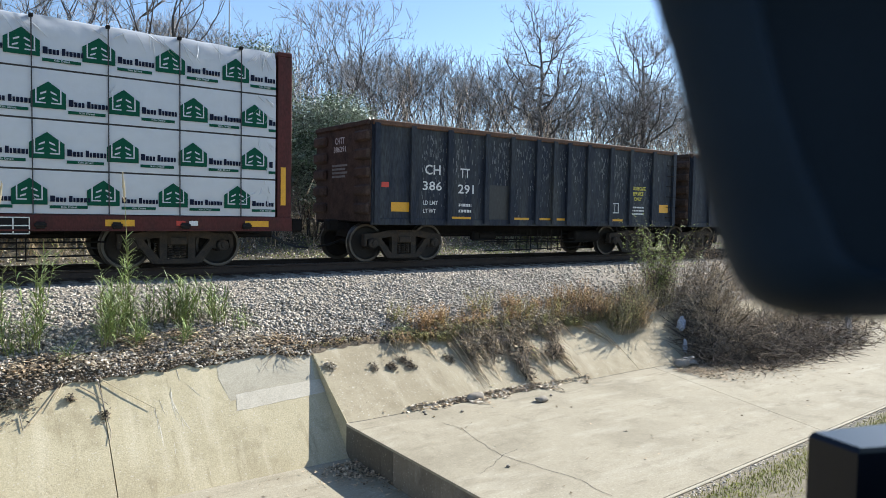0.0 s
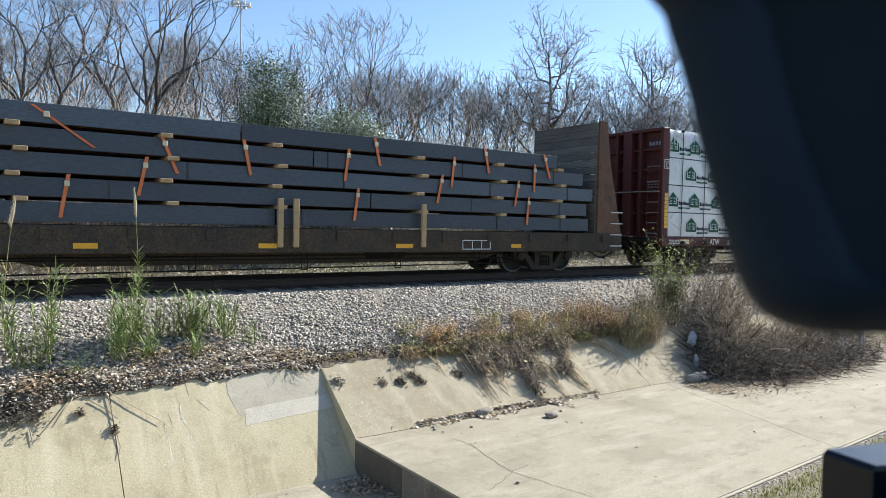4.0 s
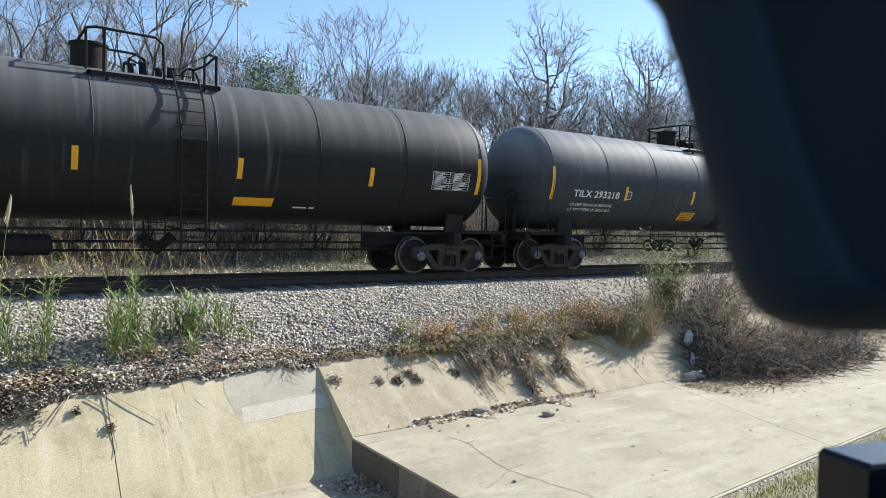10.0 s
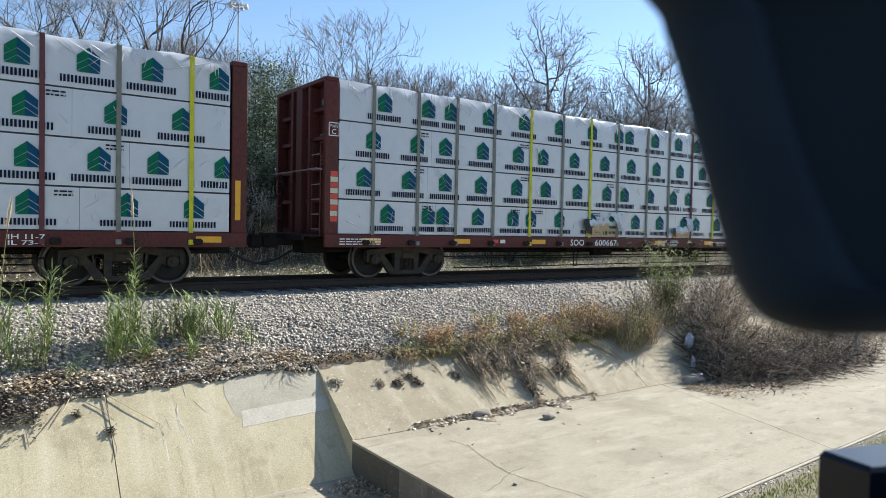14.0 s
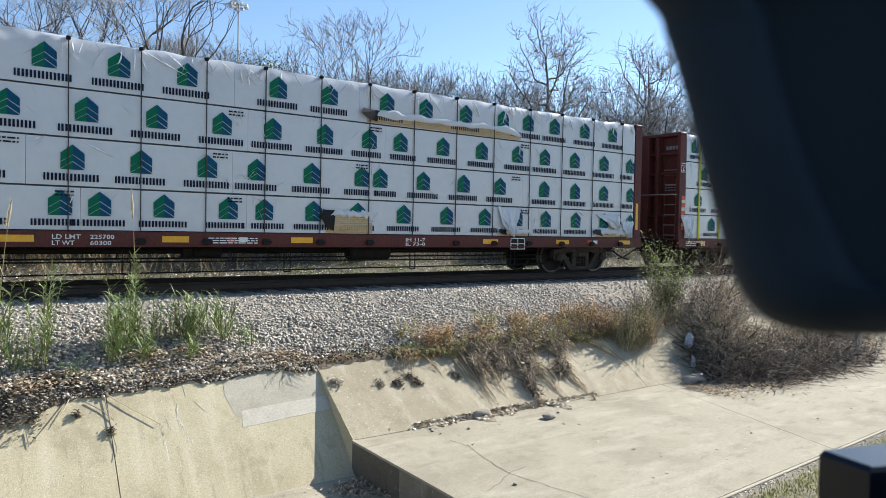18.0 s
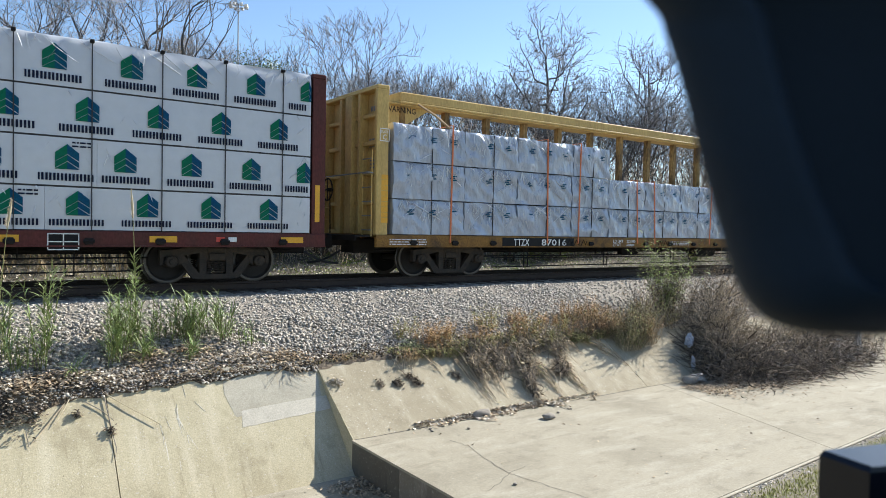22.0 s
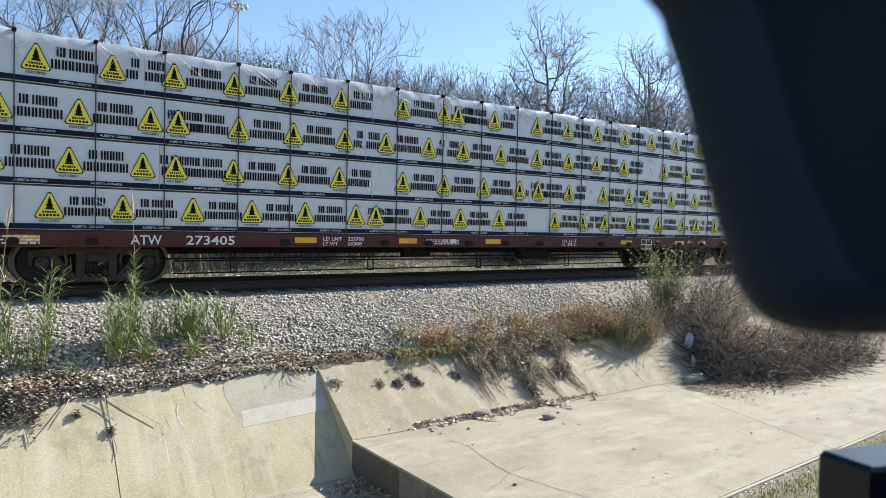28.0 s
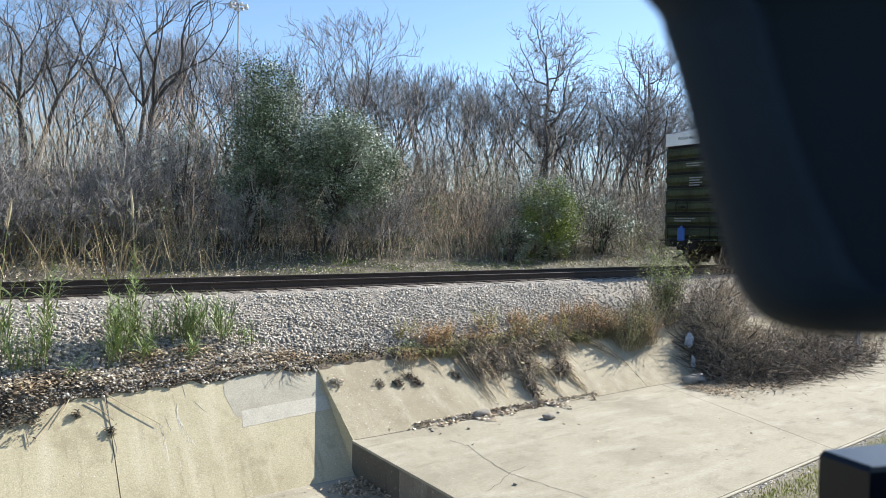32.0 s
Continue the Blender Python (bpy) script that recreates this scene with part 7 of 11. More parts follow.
def gondola(s_front, label, lettered):
    L = 11.25
    c = s_front - L / 2
    car = empty("gondola_car", label, "gondola car", "cars of the freight train")
    h = L / 2
    b = Build()
    for s in (-1, 1):
        y0, y1 = (-1.45, -1.41) if s < 0 else (1.41, 1.45)
        b.box(-h, h, y0, y1, 0.98, 3.26)
        b.box(-h, h, y0 - 0.03, y1 + 0.03, 0.90, 1.06, 0.012)
        part("top_rail", Build().box(-h, h, y0 - 0.06, y1 + 0.06, 3.2, 3.32, 0.015), M["rusty"], car)
    part("side", b, M["gondola"], car)
    for k in (-1, 1):
        b = Build().box(k * h - 0.03, k * h + 0.03, -1.41, 1.41, 0.98, 3.26).box(k * h - 0.09, k * h + 0.09, -1.39, 1.39, 3.2, 3.315, 0.015)
        for i in range(5):
            z = 1.15 + i * 0.42
            for y0, y1 in ((-1.44, -0.75), (0.75, 1.44)):
                part("end_rib", Build().box(h if k > 0 else -h - 0.13, h + 0.13 if k > 0 else -h, y0, y1, z, z + 0.26, 0.05), M["gondola_end"] if k < 0 else M["gondola"], car)
        part("end", b, M["gondola_end"] if k < 0 else M["gondola"], car)
    for i, u in enumerate((0.1, 1.13, 2.22, 3.12, 4.1, 4.91, 5.47, 6.11, 7.03, 7.9, 9.08, 10.16, 11.15)):
        x = h - u
        b = Build().prism([(x - 0.07, 0.95), (x + 0.07, 0.95), (x + 0.07, 3.24), (x - 0.07, 3.24)], -1.54, -1.448)
        part("side_post", b, M["gondola"], car)
    part("floor", Build().box(-h, h, -1.41, 1.41, 0.95, 1.05), M["under"], car)
    underframe(car, h, 3.4, M["under"])
    ends(car, h, 0.45)
    bogie(car, h - 1.55, c)
    bogie(car, -h + 1.12, c)
    b = Build()
    for i in range(6):
        b.tube([(h + 0.06, -1.53, 1.2 + i * 0.33), (h + 0.06, -1.1, 1.2 + i * 0.33)], 0.014, 5)
        b.tube([(h - 0.5, -1.53, 1.2 + i * 0.33), (h - 0.06, -1.53, 1.2 + i * 0.33)], 0.014, 5)
    part("grab_iron", b, M["under"], car)
    # scraped streaks where spilled stone has run down
    rnd = random.Random(7)
    b = Build()
    for i in range(1700):
        x = h - rnd.uniform(0.2, 9.9)
        if noise.noise((x * 0.9, 3.0, 1.0)) < rnd.uniform(-0.5, 0.25):
            continue
        z = 3.1 - abs(rnd.gauss(0, 0.75))
        l_ = rnd.uniform(0.02, 0.14)
        if z - l_ > 1.1:
            rect(x, x + rnd.uniform(0.004, 0.016), z - l_, z, -1.4535, b)
    part("scuff", b, M["scuff"], car, "pale scuffs on black paint", kind="stuff")
    if lettered:
        for w, u0, u1, z0, z1 in (("CH", 9.79, 9.33, 2.13, 2.37), ("TT", 8.72, 8.42, 2.10, 2.33), ("386", 9.85, 9.28, 1.75, 1.97), ("291", 8.78, 8.28, 1.70, 1.93),
                                  ("LD LMT", 9.83, 9.40, 1.40, 1.50), ("LT WT", 9.83, 9.45, 1.20, 1.30)):
            part("lettering", on_plane(w, h - u0, h - u1, z0, z1, -1.456), M["paint_white"], car)
        part("lettering", bars(h - 8.75, h - 8.35, 1.2, 1.5, -1.456, 2, 3), M["paint_white"], car)
        for w, u0, u1, z in (("AGGREGATE", 2.15, 1.45, 2.02), ("SERVICE", 2.05, 1.55, 1.86), ("ONLY", 1.98, 1.62, 1.70)):
            part("lettering", on_plane(w, h - u0, h - u1, z, z + 0.11, -1.456), M["inkyellow"], car)
        part("lettering", bars(h - 2.15, h - 1.5, 1.25, 1.55, -1.456, 3, 9), M["paint_white"], car)
        for u0, u1, z0, z1 in ((10.73, 10.2, 1.22, 1.44), (9.0, 8.35, 1.02, 1.12), (6.9, 6.35, 1.02, 1.12), (6.0, 5.55, 1.02, 1.12), (5.3, 4.95, 1.02, 1.12), (3.0, 2.5, 1.02, 1.12), (0.75, 0.3, 1.35, 1.6)):
            part("reflector", rect(h - u0, h - u1, z0, z1, -1.456), M["refl"], car)
        part("reflector", rect(h - 11.0, h - 10.8, 1.78, 1.9, -1.456), M["refl_red"], car)
        part("patch_plate", Build().box(h - 7.85, h - 7.1, -1.458, -1.449, 1.05, 1.95), M["black"], car)
        b = Build()
        for x0, x1, z0, z1 in ((0, 0.36, 0, 0.025), (0, 0.36, 0.28, 0.305), (0, 0.025, 0, 0.3), (0.335, 0.36, 0, 0.3), (0.17, 0.19, 0, 0.3)):
            rect(h - 3.05 + x0, h - 3.05 + x1, 1.3 + z0, 1.3 + z1, -1.457, b)
        part("data_panel_frame", b, M["paint_white"], car)
        b = Build()
        p, f = WORDS["CHTT"]
        b.add([(-h - 0.034, 0.35 - 0.5 * a, 2.85 + 0.16 * c_) for a, c_ in p], f)
        p, f = WORDS["386291"]
        b.add([(-h - 0.034, 0.42 - 0.64 * a, 2.65 + 0.14 * c_) for a, c_ in p], f)
        part("lettering", b, M["paint_white"], car)
        b = Build()
        for i in range(4):
            z = 2.3 - i * 0.09
            b.add([(-h - 0.034, 0.5, z), (-h - 0.034, -0.3 + 0.1 * (i % 2), z), (-h - 0.034, -0.3 + 0.1 * (i % 2), z + 0.05), (-h - 0.034, 0.5, z + 0.05)], [(0, 1, 2, 3)])
        part("stencil", b, M["scuff"], car)
    MOVING.append((car, c))


gondola(19.15, "short black gondola car with scuffed ribbed sides", True)
gondola(31.25, "dark gondola car coupled ahead, scuffed black steel", False)

# ---- bulkhead flat with steel beams


def bulkhead_flat():
    L = 20.1
    s_front = -18.62
    c = s_front - L / 2
    h = L / 2
    car = empty("bulkhead_flatcar", "worn brown flatcar with tall end bulkheads, loaded with steel", "rail car", "cars of the freight train")
    b = Build().box(-h, h, -1.38, 1.38, 1.02, 1.12)
    for s in (-1, 1):
        y0, y1 = (-1.42, -1.34) if s < 0 else (1.34, 1.42)
        b.box(-h, h, y0, y1, 0.60, 1.12, 0.012)
        b.prism([(-6, 0.60), (-5, 0.34), (5, 0.34), (6, 0.60)], y0 * 0.6 if s < 0 else y1 * 0.55, y0 * 0.55 if s < 0 else y1 * 0.6)
    part("deck", b, M["flat_grey"], car)
    for i in range(14):
        x = -h + 0.8 + i * (L - 1.6) / 13
        part("stake_pocket", Build().box(x - 0.09, x + 0.09, -1.47, -1.415, 0.86, 1.08, 0.01), M["flat_grey"], car)
    for k in (-1, 1):
        # raked side plates, wider at the foot
        for y0, y1 in ((-1.40, -1.33), (1.33, 1.40)):
            pts = [(k * (h - 1.05), 1.05), (k * h, 1.05), (k * (h - 0.55), 3.2), (k * (h - 0.72), 4.38), (k * (h - 1.02), 4.38)]
            b = Build().prism(pts if k > 0 else pts[::-1], y0, y1)
            part("bulkhead_side", b, M["rusty"], car)
        n = 15
        for i in range(n):
            z = 1.12 + i * 3.24 / n
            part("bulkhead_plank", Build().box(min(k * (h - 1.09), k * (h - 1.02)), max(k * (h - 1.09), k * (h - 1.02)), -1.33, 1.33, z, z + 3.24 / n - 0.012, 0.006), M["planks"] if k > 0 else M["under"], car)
        for y in (-0.75, 0.0, 0.75):
            x0, x1 = sorted((k * (h - 1.02), k * (h - 0.74)))
            part("bulkhead_post", Build().box(x0, x1, y - 0.06, y + 0.06, 1.12, 4.36, 0.01), M["under"], car)
        for z in (1.8, 2.6, 3.4, 4.26):
            x0, x1 = sorted((k * (h - 1.02), k * (h - 0.86)))
            part("bulkhead_rib", Build().box(x0, x1, -1.33, 1.33, z, z + 0.09, 0.008), M["under"], car)
        b = Build()
        for i in range(4):
            z = 0.75 + i * 0.33
            b.tube([(k * (h - 0.52), -1.44, z), (k * (h - 0.02), -1.44, z)], 0.014, 5)
        part("grab_iron", b, M["paint_white"], car)
    # rear face: a blue plate with the mark, two ladders and a cap
    e = -h + 0.71
    plate = part("mark_plate", Build().box(e - 0.02, e, -0.30, 0.22, 1.45, 4.30, 0.004), M["plate_blue"], car, "grimy blue plate down the bulkhead's middle")
    for word, z in (("NOKL", 3.98), ("725754", 3.76)):
        p, f = WORDS[word]
        part("lettering", Build().add([(e - 0.024, 0.12 - 0.32 * a, z + 0.10 * c_) for a, c_ in p], f), M["paint_white"], plate)
    part("bulkhead_cap", Build().box(-h + 0.66, -h + 1.10, -1.42, 1.42, 4.36, 4.44, 0.015), M["under"], car)
    for y in (-0.85, 0.80):
        b = Build().tube([(e - 0.06, y - 0.2, 1.2), (e - 0.06, y - 0.2, 4.3)], 0.018, 5).tube([(e - 0.06, y + 0.2, 1.2), (e - 0.06, y + 0.2, 4.3)], 0.018, 5)
        for i in range(9):
            b.tube([(e - 0.06, y - 0.2, 1.35 + i * 0.34), (e - 0.06, y + 0.2, 1.35 + i * 0.34)], 0.014, 5)
        part("ladder", b, M["rusty"], car)
    part("stencil", bars(-h + 0.12, -h + 0.62, 1.55, 1.95, -1.404, 5, 3, 0.7), M["scuff"], car)
    part("stencil", bars(-h + 0.34, -h + 0.64, 2.45, 2.95, -1.404, 6, 7, 0.7), M["rust_pale"], car)
    b = Build().tube([(h - 0.45, 0.35 + 0.28 * math.cos(t * math.pi / 8), 2.35 + 0.28 * math.sin(t * math.pi / 8)) for t in range(17)], 0.022, 5).tube([(h - 0.8, 0.35, 2.35), (h - 0.45, 0.35, 2.35)], 0.03, 6)
    b.tube([(h - 0.45, 0.1, 2.35), (h - 0.45, 0.6, 2.35)], 0.012, 4)
    part("brake_wheel", b, M["under"], car)
    for u0, u1 in ((7.89, 7.42), (4.35, 4.0), (11.2, 10.8), (14.6, 14.2), (18.6, 18.2)):
        part("reflector", rect(h - u0, h - u1, 0.70, 0.80, -1.425), M["refl"], car)
    part("reflector", rect(-h + 0.06, -h + 0.5, 1.14, 1.34, -1.405), M["refl"], car)
    part("mark_panel", rect(h - 17.25, h - 15.75, 0.68, 0.84, -1.424), M["inkblue"], car)
    part("lettering", on_plane("NOKL 725754", h - 17.2, h - 15.8, 0.70, 0.82, -1.428), M["paint_white"], car)
    b = Build()
    for x0, x1, z0, z1 in ((0, 0.9, 0, 0.02), (0, 0.9, 0.22, 0.24), (0, 0.02, 0, 0.24), (0.3, 0.32, 0, 0.24), (0.6, 0.62, 0, 0.24), (0.88, 0.9, 0, 0.24)):
        rect(h - 5.95 + x0, h - 5.95 + x1, 0.66 + z0, 0.66 + z1, -1.425, b)
    part("data_panel_frame", b, M["paint_white"], car)
    underframe(car, h, 7.4, M["under"])
    ends(car, h, 0.5)
    bogie(car, h - 2.85, c)
    bogie(car, -h + 2.75, c)
    MOVING.append((car, c))
    # five layers of beams; the upper ones stop short at the rear
    z = 1.18
    layers = [(1.2, 18.85), (1.35, 16.45), (1.15, 16.3), (1.5, 17.2), (2.6, 17.6)]
    hb = 0.345
    for k, (u0, u1) in enumerate(layers):
        for j in range(8):
            y = -1.30 + j * 0.327
            rnd = random.Random(k * 9 + j)
            du = 0 if j == 0 else rnd.uniform(-0.25, 0.9 if k else 0.2)
            for a, c_ in ((u0 + abs(rnd.uniform(0, 0.15)), (u0 + u1) / 2 - 0.02 + rnd.uniform(-1.5, 1.5)), (None, u1 + du)):
                if a is None:
                    a = last + 0.03
                last = c_
                w = c_ - a
                b = Build()
                # an H section on its side: flanges upright, web between
                b.box(-w, 0, y, y + 0.022, z, z + hb, 0.003)
                b.k = 1
                b.box(-w, 0, y + 0.29, y + 0.312, z, z + hb, 0.003).box(-w, 0, y + 0.022, y + 0.29, z + hb / 2 - 0.012, z + hb / 2 + 0.012)
                o = tagged(part("steel_beam", b, [M["steel_blue"], M["rusty"]], None), "long blue-grey steel H-beam stacked on the flatcar", "steel beam", "steel beams on the flatcar")
                MOVING.append((o, s_front - a))
        if k < 4:
            for u in (2.5, 4.65, 7.12, 10.7, 12.9, 15.4):
                o = tagged(part("dunnage_block", Build().box(-0.11, 0.11, -1.45, 1.30, z + hb + 0.003, z + hb + 0.082, 0.008), M["timber"], None), "pale timber dunnage between beam layers", "dunnage", "dunnage on the flatcar")
                MOVING.append((o, s_front - u - (k % 2) * 0.12))
        z += hb + 0.085
    for u, z1, v, z0 in ((3.16, 3.26, 2.93, 2.61), (5.23, 3.25, 5.08, 2.62), (3.49, 2.96, 3.50, 2.21), (6.18, 2.96, 6.26, 2.21), (4.05, 2.49, 4.18, 1.80), (6.53, 2.50, 6.68, 1.80), (3.68, 2.07, 3.74, 1.32),
                         (8.45, 3.22, 8.30, 2.60), (9.1, 2.93, 9.2, 2.2), (8.85, 2.06, 8.95, 1.32), (11.5, 2.92, 11.35, 2.2), (15.22, 3.20, 14.25, 2.53), (13.10, 2.87, 12.80, 2.15), (13.35, 2.43, 13.5, 1.69), (14.66, 2.03, 14.79, 1.25)):
        d = u - v
        b = Build().prism([(-0.032, z1), (d - 0.032, z0), (d + 0.032, z0), (0.032, z1)], -1.345, -1.328)
        o = tagged(part("binding_strap", b, M["strap_orange"], None), "orange strap binding the steel beams", "strap", "straps on the steel")
        f = 0.22
        part("buckle", Build().box(d * f - 0.045, d * f + 0.045, -1.372, -1.340, z1 - (z1 - z0) * f - 0.05, z1 - (z1 - z0) * f + 0.05, 0.008), M["cream_tape"], o, "pale worn buckle")
        MOVING.append((o, s_front - u))
    for u, k in ((2.45, 0), (2.5, 1), (4.75, 0), (5.6, 1), (5.0, 2), (2.2, 2), (5.9, 3), (2.75, 3), (15.9, 0), (14.0, 1), (12.6, 2), (10.2, 0), (9.6, 3)):
        o = tagged(part("steel_band", Build().box(-0.016, 0.016, -1.312, -1.302, 1.18 + k * 0.43, 1.525 + k * 0.43), M["seam"], None), "thin dark steel band round a layer of beams", "band", "bands on the steel")
        MOVING.append((o, s_front - u))
    for u in (7.15, 10.4, 10.75):
        b = Build().box(-0.06, 0.06, -1.50, -1.43, 0.72, 1.75, 0.006)
        o = tagged(part("timber_stake", b, M["timber"], None), "upright timber stake in the flatcar's side pocket", "stake", "stakes on the flatcar")
        MOVING.append((o, s_front - u))


bulkhead_flat()

# ---- the last car: a green box car


STROKES = {"S": [[(0.9, 0.85), (0.5, 1), (0.1, 0.8), (0.2, 0.58), (0.8, 0.42), (0.9, 0.2), (0.5, 0), (0.1, 0.15)]], "I": [[(0.5, 0), (0.5, 1)]],
           "M": [[(0.05, 0), (0.15, 1), (0.5, 0.4), (0.85, 1), (0.95, 0)]], "P": [[(0.1, 0), (0.1, 1), (0.7, 0.97), (0.9, 0.75), (0.7, 0.5), (0.1, 0.45)]],
           "A": [[(0.05, 0), (0.5, 1), (0.95, 0)], [(0.25, 0.32), (0.75, 0.32)]], "U": [[(0.1, 1), (0.1, 0.25), (0.5, 0), (0.9, 0.25), (0.9, 1)]],
           "R": [[(0.1, 0), (0.1, 1), (0.7, 0.97), (0.9, 0.75), (0.7, 0.5), (0.1, 0.45)], [(0.5, 0.45), (0.95, 0)]], "D": [[(0.1, 0), (0.1, 1), (0.6, 0.95), (0.95, 0.5), (0.6, 0.05), (0.1, 0)]],
           "O": [[(0.5, 0), (0.92, 0.25), (0.92, 0.75), (0.5, 1), (0.08, 0.75), (0.08, 0.25), (0.5, 0)]], "T": [[(0, 1), (1, 1)], [(0.5, 1), (0.5, 0)]],
           "E": [[(0.95, 1), (0.1, 1), (0.1, 0), (0.95, 0)], [(0.1, 0.5), (0.8, 0.5)]]}


def box_car():
    L = 15.6
    s_front = -259.45
    c = s_front - L / 2
    h = L / 2
    car = empty("boxcar", "green steel boxcar with a red door patch and broad spray-painted letters", "boxcar", "cars of the freight train")
    b = Build()
    for s in (-1, 1):
        y0, y1 = (-1.45, -1.41) if s < 0 else (1.41, 1.45)
        b.box(-h, h, y0, y1, 0.78, 4.96)
    part("side_sheet", b, M["olive"], car)
    b = Build()
    for s in (-1, 1):
        y = s * 1.46
        b.box(-h, h, y - 0.05, y + 0.05, 4.88, 5.02, 0.015)
        b.box(-h, h, y - 0.04, y + 0.04, 0.70, 0.86, 0.012)
    part("side_rail", b, M["olive"], car)
    us = (0.06, 0.94, 1.95, 2.99, 4.00, 4.96, 5.80, 9.75, 10.55, 11.35, 12.18, 12.99, 13.70, 14.38, 15.0, 15.54)
    for u in us:
        x = h - u
        b = Build().prism([(x - 0.05, 0.86), (x + 0.05, 0.86), (x + 0.05, 4.88), (x - 0.05, 4.88)], -1.505, -1.448)
        part("side_post", b, M["olive"], car)
    # ends with pressed ribs, a white top band at the rear
    for k in (-1, 1):
        b = Build().box(k * h - 0.03, k * h + 0.03, -1.45, 1.45, 0.80, 4.98)
        for i in range(7):
            z = 1.02 + i * 0.50
            pts = [(k * h, z), (k * (h + 0.16), z + 0.12), (k * (h + 0.17), z + 0.30), (k * h, z + 0.40)]
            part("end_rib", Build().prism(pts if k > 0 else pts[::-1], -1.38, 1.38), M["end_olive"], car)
            # Black strips between the ribs: the grooves' shade painted in.
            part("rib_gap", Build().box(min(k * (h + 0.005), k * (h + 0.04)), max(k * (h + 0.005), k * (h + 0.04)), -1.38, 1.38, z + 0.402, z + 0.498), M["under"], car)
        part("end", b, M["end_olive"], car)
        part("gable", Build().add([(k * h, -1.46, 4.97), (k * h, 1.46, 4.97), (k * h, 0, 5.125), (k * (h - 0.06), -1.46, 4.97), (k * (h - 0.06), 1.46, 4.97), (k * (h - 0.06), 0, 5.125)], [(0, 1, 2), (3, 5, 4), (0, 3, 4, 1), (1, 4, 5, 2), (2, 5, 3, 0)]), M["roofwhite"], car)
        part("end_band", Build().box(min(k * h, k * (h + 0.125)), max(k * h, k * (h + 0.125)), -1.46, 1.46, 4.52, 4.99, 0.01), M["roofwhite"], car, "white band at the top of the end")
    b = Build()
    n = 20
    for i in range(n):
        x0, x1 = -h + L * i / n, -h + L * (i + 1) / n - 0.03
        b.add([(x0, -1.5, 5.0), (x1, -1.5, 5.0), (x1, 0, 5.13), (x0, 0, 5.13), (x1, 1.5, 5.0), (x0, 1.5, 5.0)], [(0, 1, 2, 3), (3, 2, 4, 5)])
        b.box(x1 - 0.03, x1 + 0.06, -1.5, 1.5, 4.99, 5.02)
    part("roof", b, M["roofwhite"], car)
    part("floor", Build().box(-h, h, -1.41, 1.41, 0.80, 0.95), M["under"], car)
    part("roof_edge", Build().box(-h, h, -1.535, -1.512, 4.99, 5.035, 0.006), M["olive"], car)
    part("vent_box", Build().box(h - 2.15, h - 1.75, -1.56, -1.45, 4.45, 4.75, 0.015), M["olive"], car)
    # two plug doors with flaked red paint over green
    for u0, u1 in ((9.60, 7.82), (7.80, 5.94)):
        x0, x1 = h - u0, h - u1
        door = part("door", Build().box(x0, x1, -1.52, -1.452, 0.95, 4.80, 0.015), M["door_red"], car, "flaking oxide-red sliding door")
        b = Build()
        for z in (1.5, 2.2, 2.95, 3.6, 4.3):
            b.box(x0 + 0.04, x1 - 0.04, -1.545, -1.518, z, z + 0.07, 0.008)
        part("door_rib", b, M["door_red"], door)
        b = Build().tube([(x0 + 0.35, -1.538, 1.0), (x0 + 0.35, -1.538, 4.75)], 0.018, 6).tube([(x1 - 0.35, -1.538, 1.0), (x1 - 0.35, -1.538, 4.75)], 0.018, 6)
        part("lock_rod", b, M["under"], door)
    part("paint_patch", rect(h - 7.6, h - 6.9, 2.42, 2.82, -1.5245), M["spray_teal"], car)
    part("stencil", bars(h - 7.55, h - 6.95, 3.1, 3.45, -1.5245, 3, 2), M["paint_white"], car)
    # round emblem: ring and tree
    cx, cz = h - 14.17, 3.67
    b = Build()
    ring = []
    for i in range(41):
        t = i / 40 * 2 * math.pi
        ring += [(cx + 0.60 * math.cos(t), -1.512, cz + 0.60 * math.sin(t)), (cx + 0.51 * math.cos(t), -1.512, cz + 0.51 * math.sin(t))]
    b.add(ring, [(2 * i, 2 * i + 2, 2 * i + 3, 2 * i + 1) for i in range(40)])
    rect(cx - 0.075, cx + 0.075, cz - 0.52, cz + 0.52, -1.512, b)
    for z, w in ((-0.40, 0.36), (-0.12, 0.36), (0.16, 0.27)):
        for s in (-1, 1):
            pts = [(cx + s * 0.10, cz + z + 0.19), (cx + s * w, cz + z), (cx + s * w, cz + z + 0.15), (cx + s * 0.10, cz + z + 0.34)]
            b.add([(px, -1.512, pz) for px, pz in (pts if s > 0 else pts[::-1])], [(0, 1, 2, 3)])
    part("emblem", b, M["paint_white"], car, "white round emblem with a stylised tree")
    # a faded teal panel behind the number, then the large sprayed letters: pink halo, teal outline, body
    part("paint_panel", rect(h - 15.45, h - 12.72, 1.3, 2.45, -1.508), M["teal_dark"], car, "faded teal repaint behind the number")
    wash = Build()
    for i in range(62):
        x = h - 15.4 + i * 0.25
        top = 1.42 - 0.012 * i + 0.16 * noise.noise((i * 0.35, 4, 2))
        wash.add([(x, -1.5645, 0.862), (x + 0.25, -1.5645, 0.862), (x + 0.25, -1.5645, 1.42 - 0.012 * (i + 1) + 0.16 * noise.noise((i * 0.35 + 0.35, 4, 2))), (x, -1.5645, top)], [(0, 1, 2, 3)])
    part("spray_wash", wash, M["spray_teal"], car, "teal spray filling the gaps between the letters")
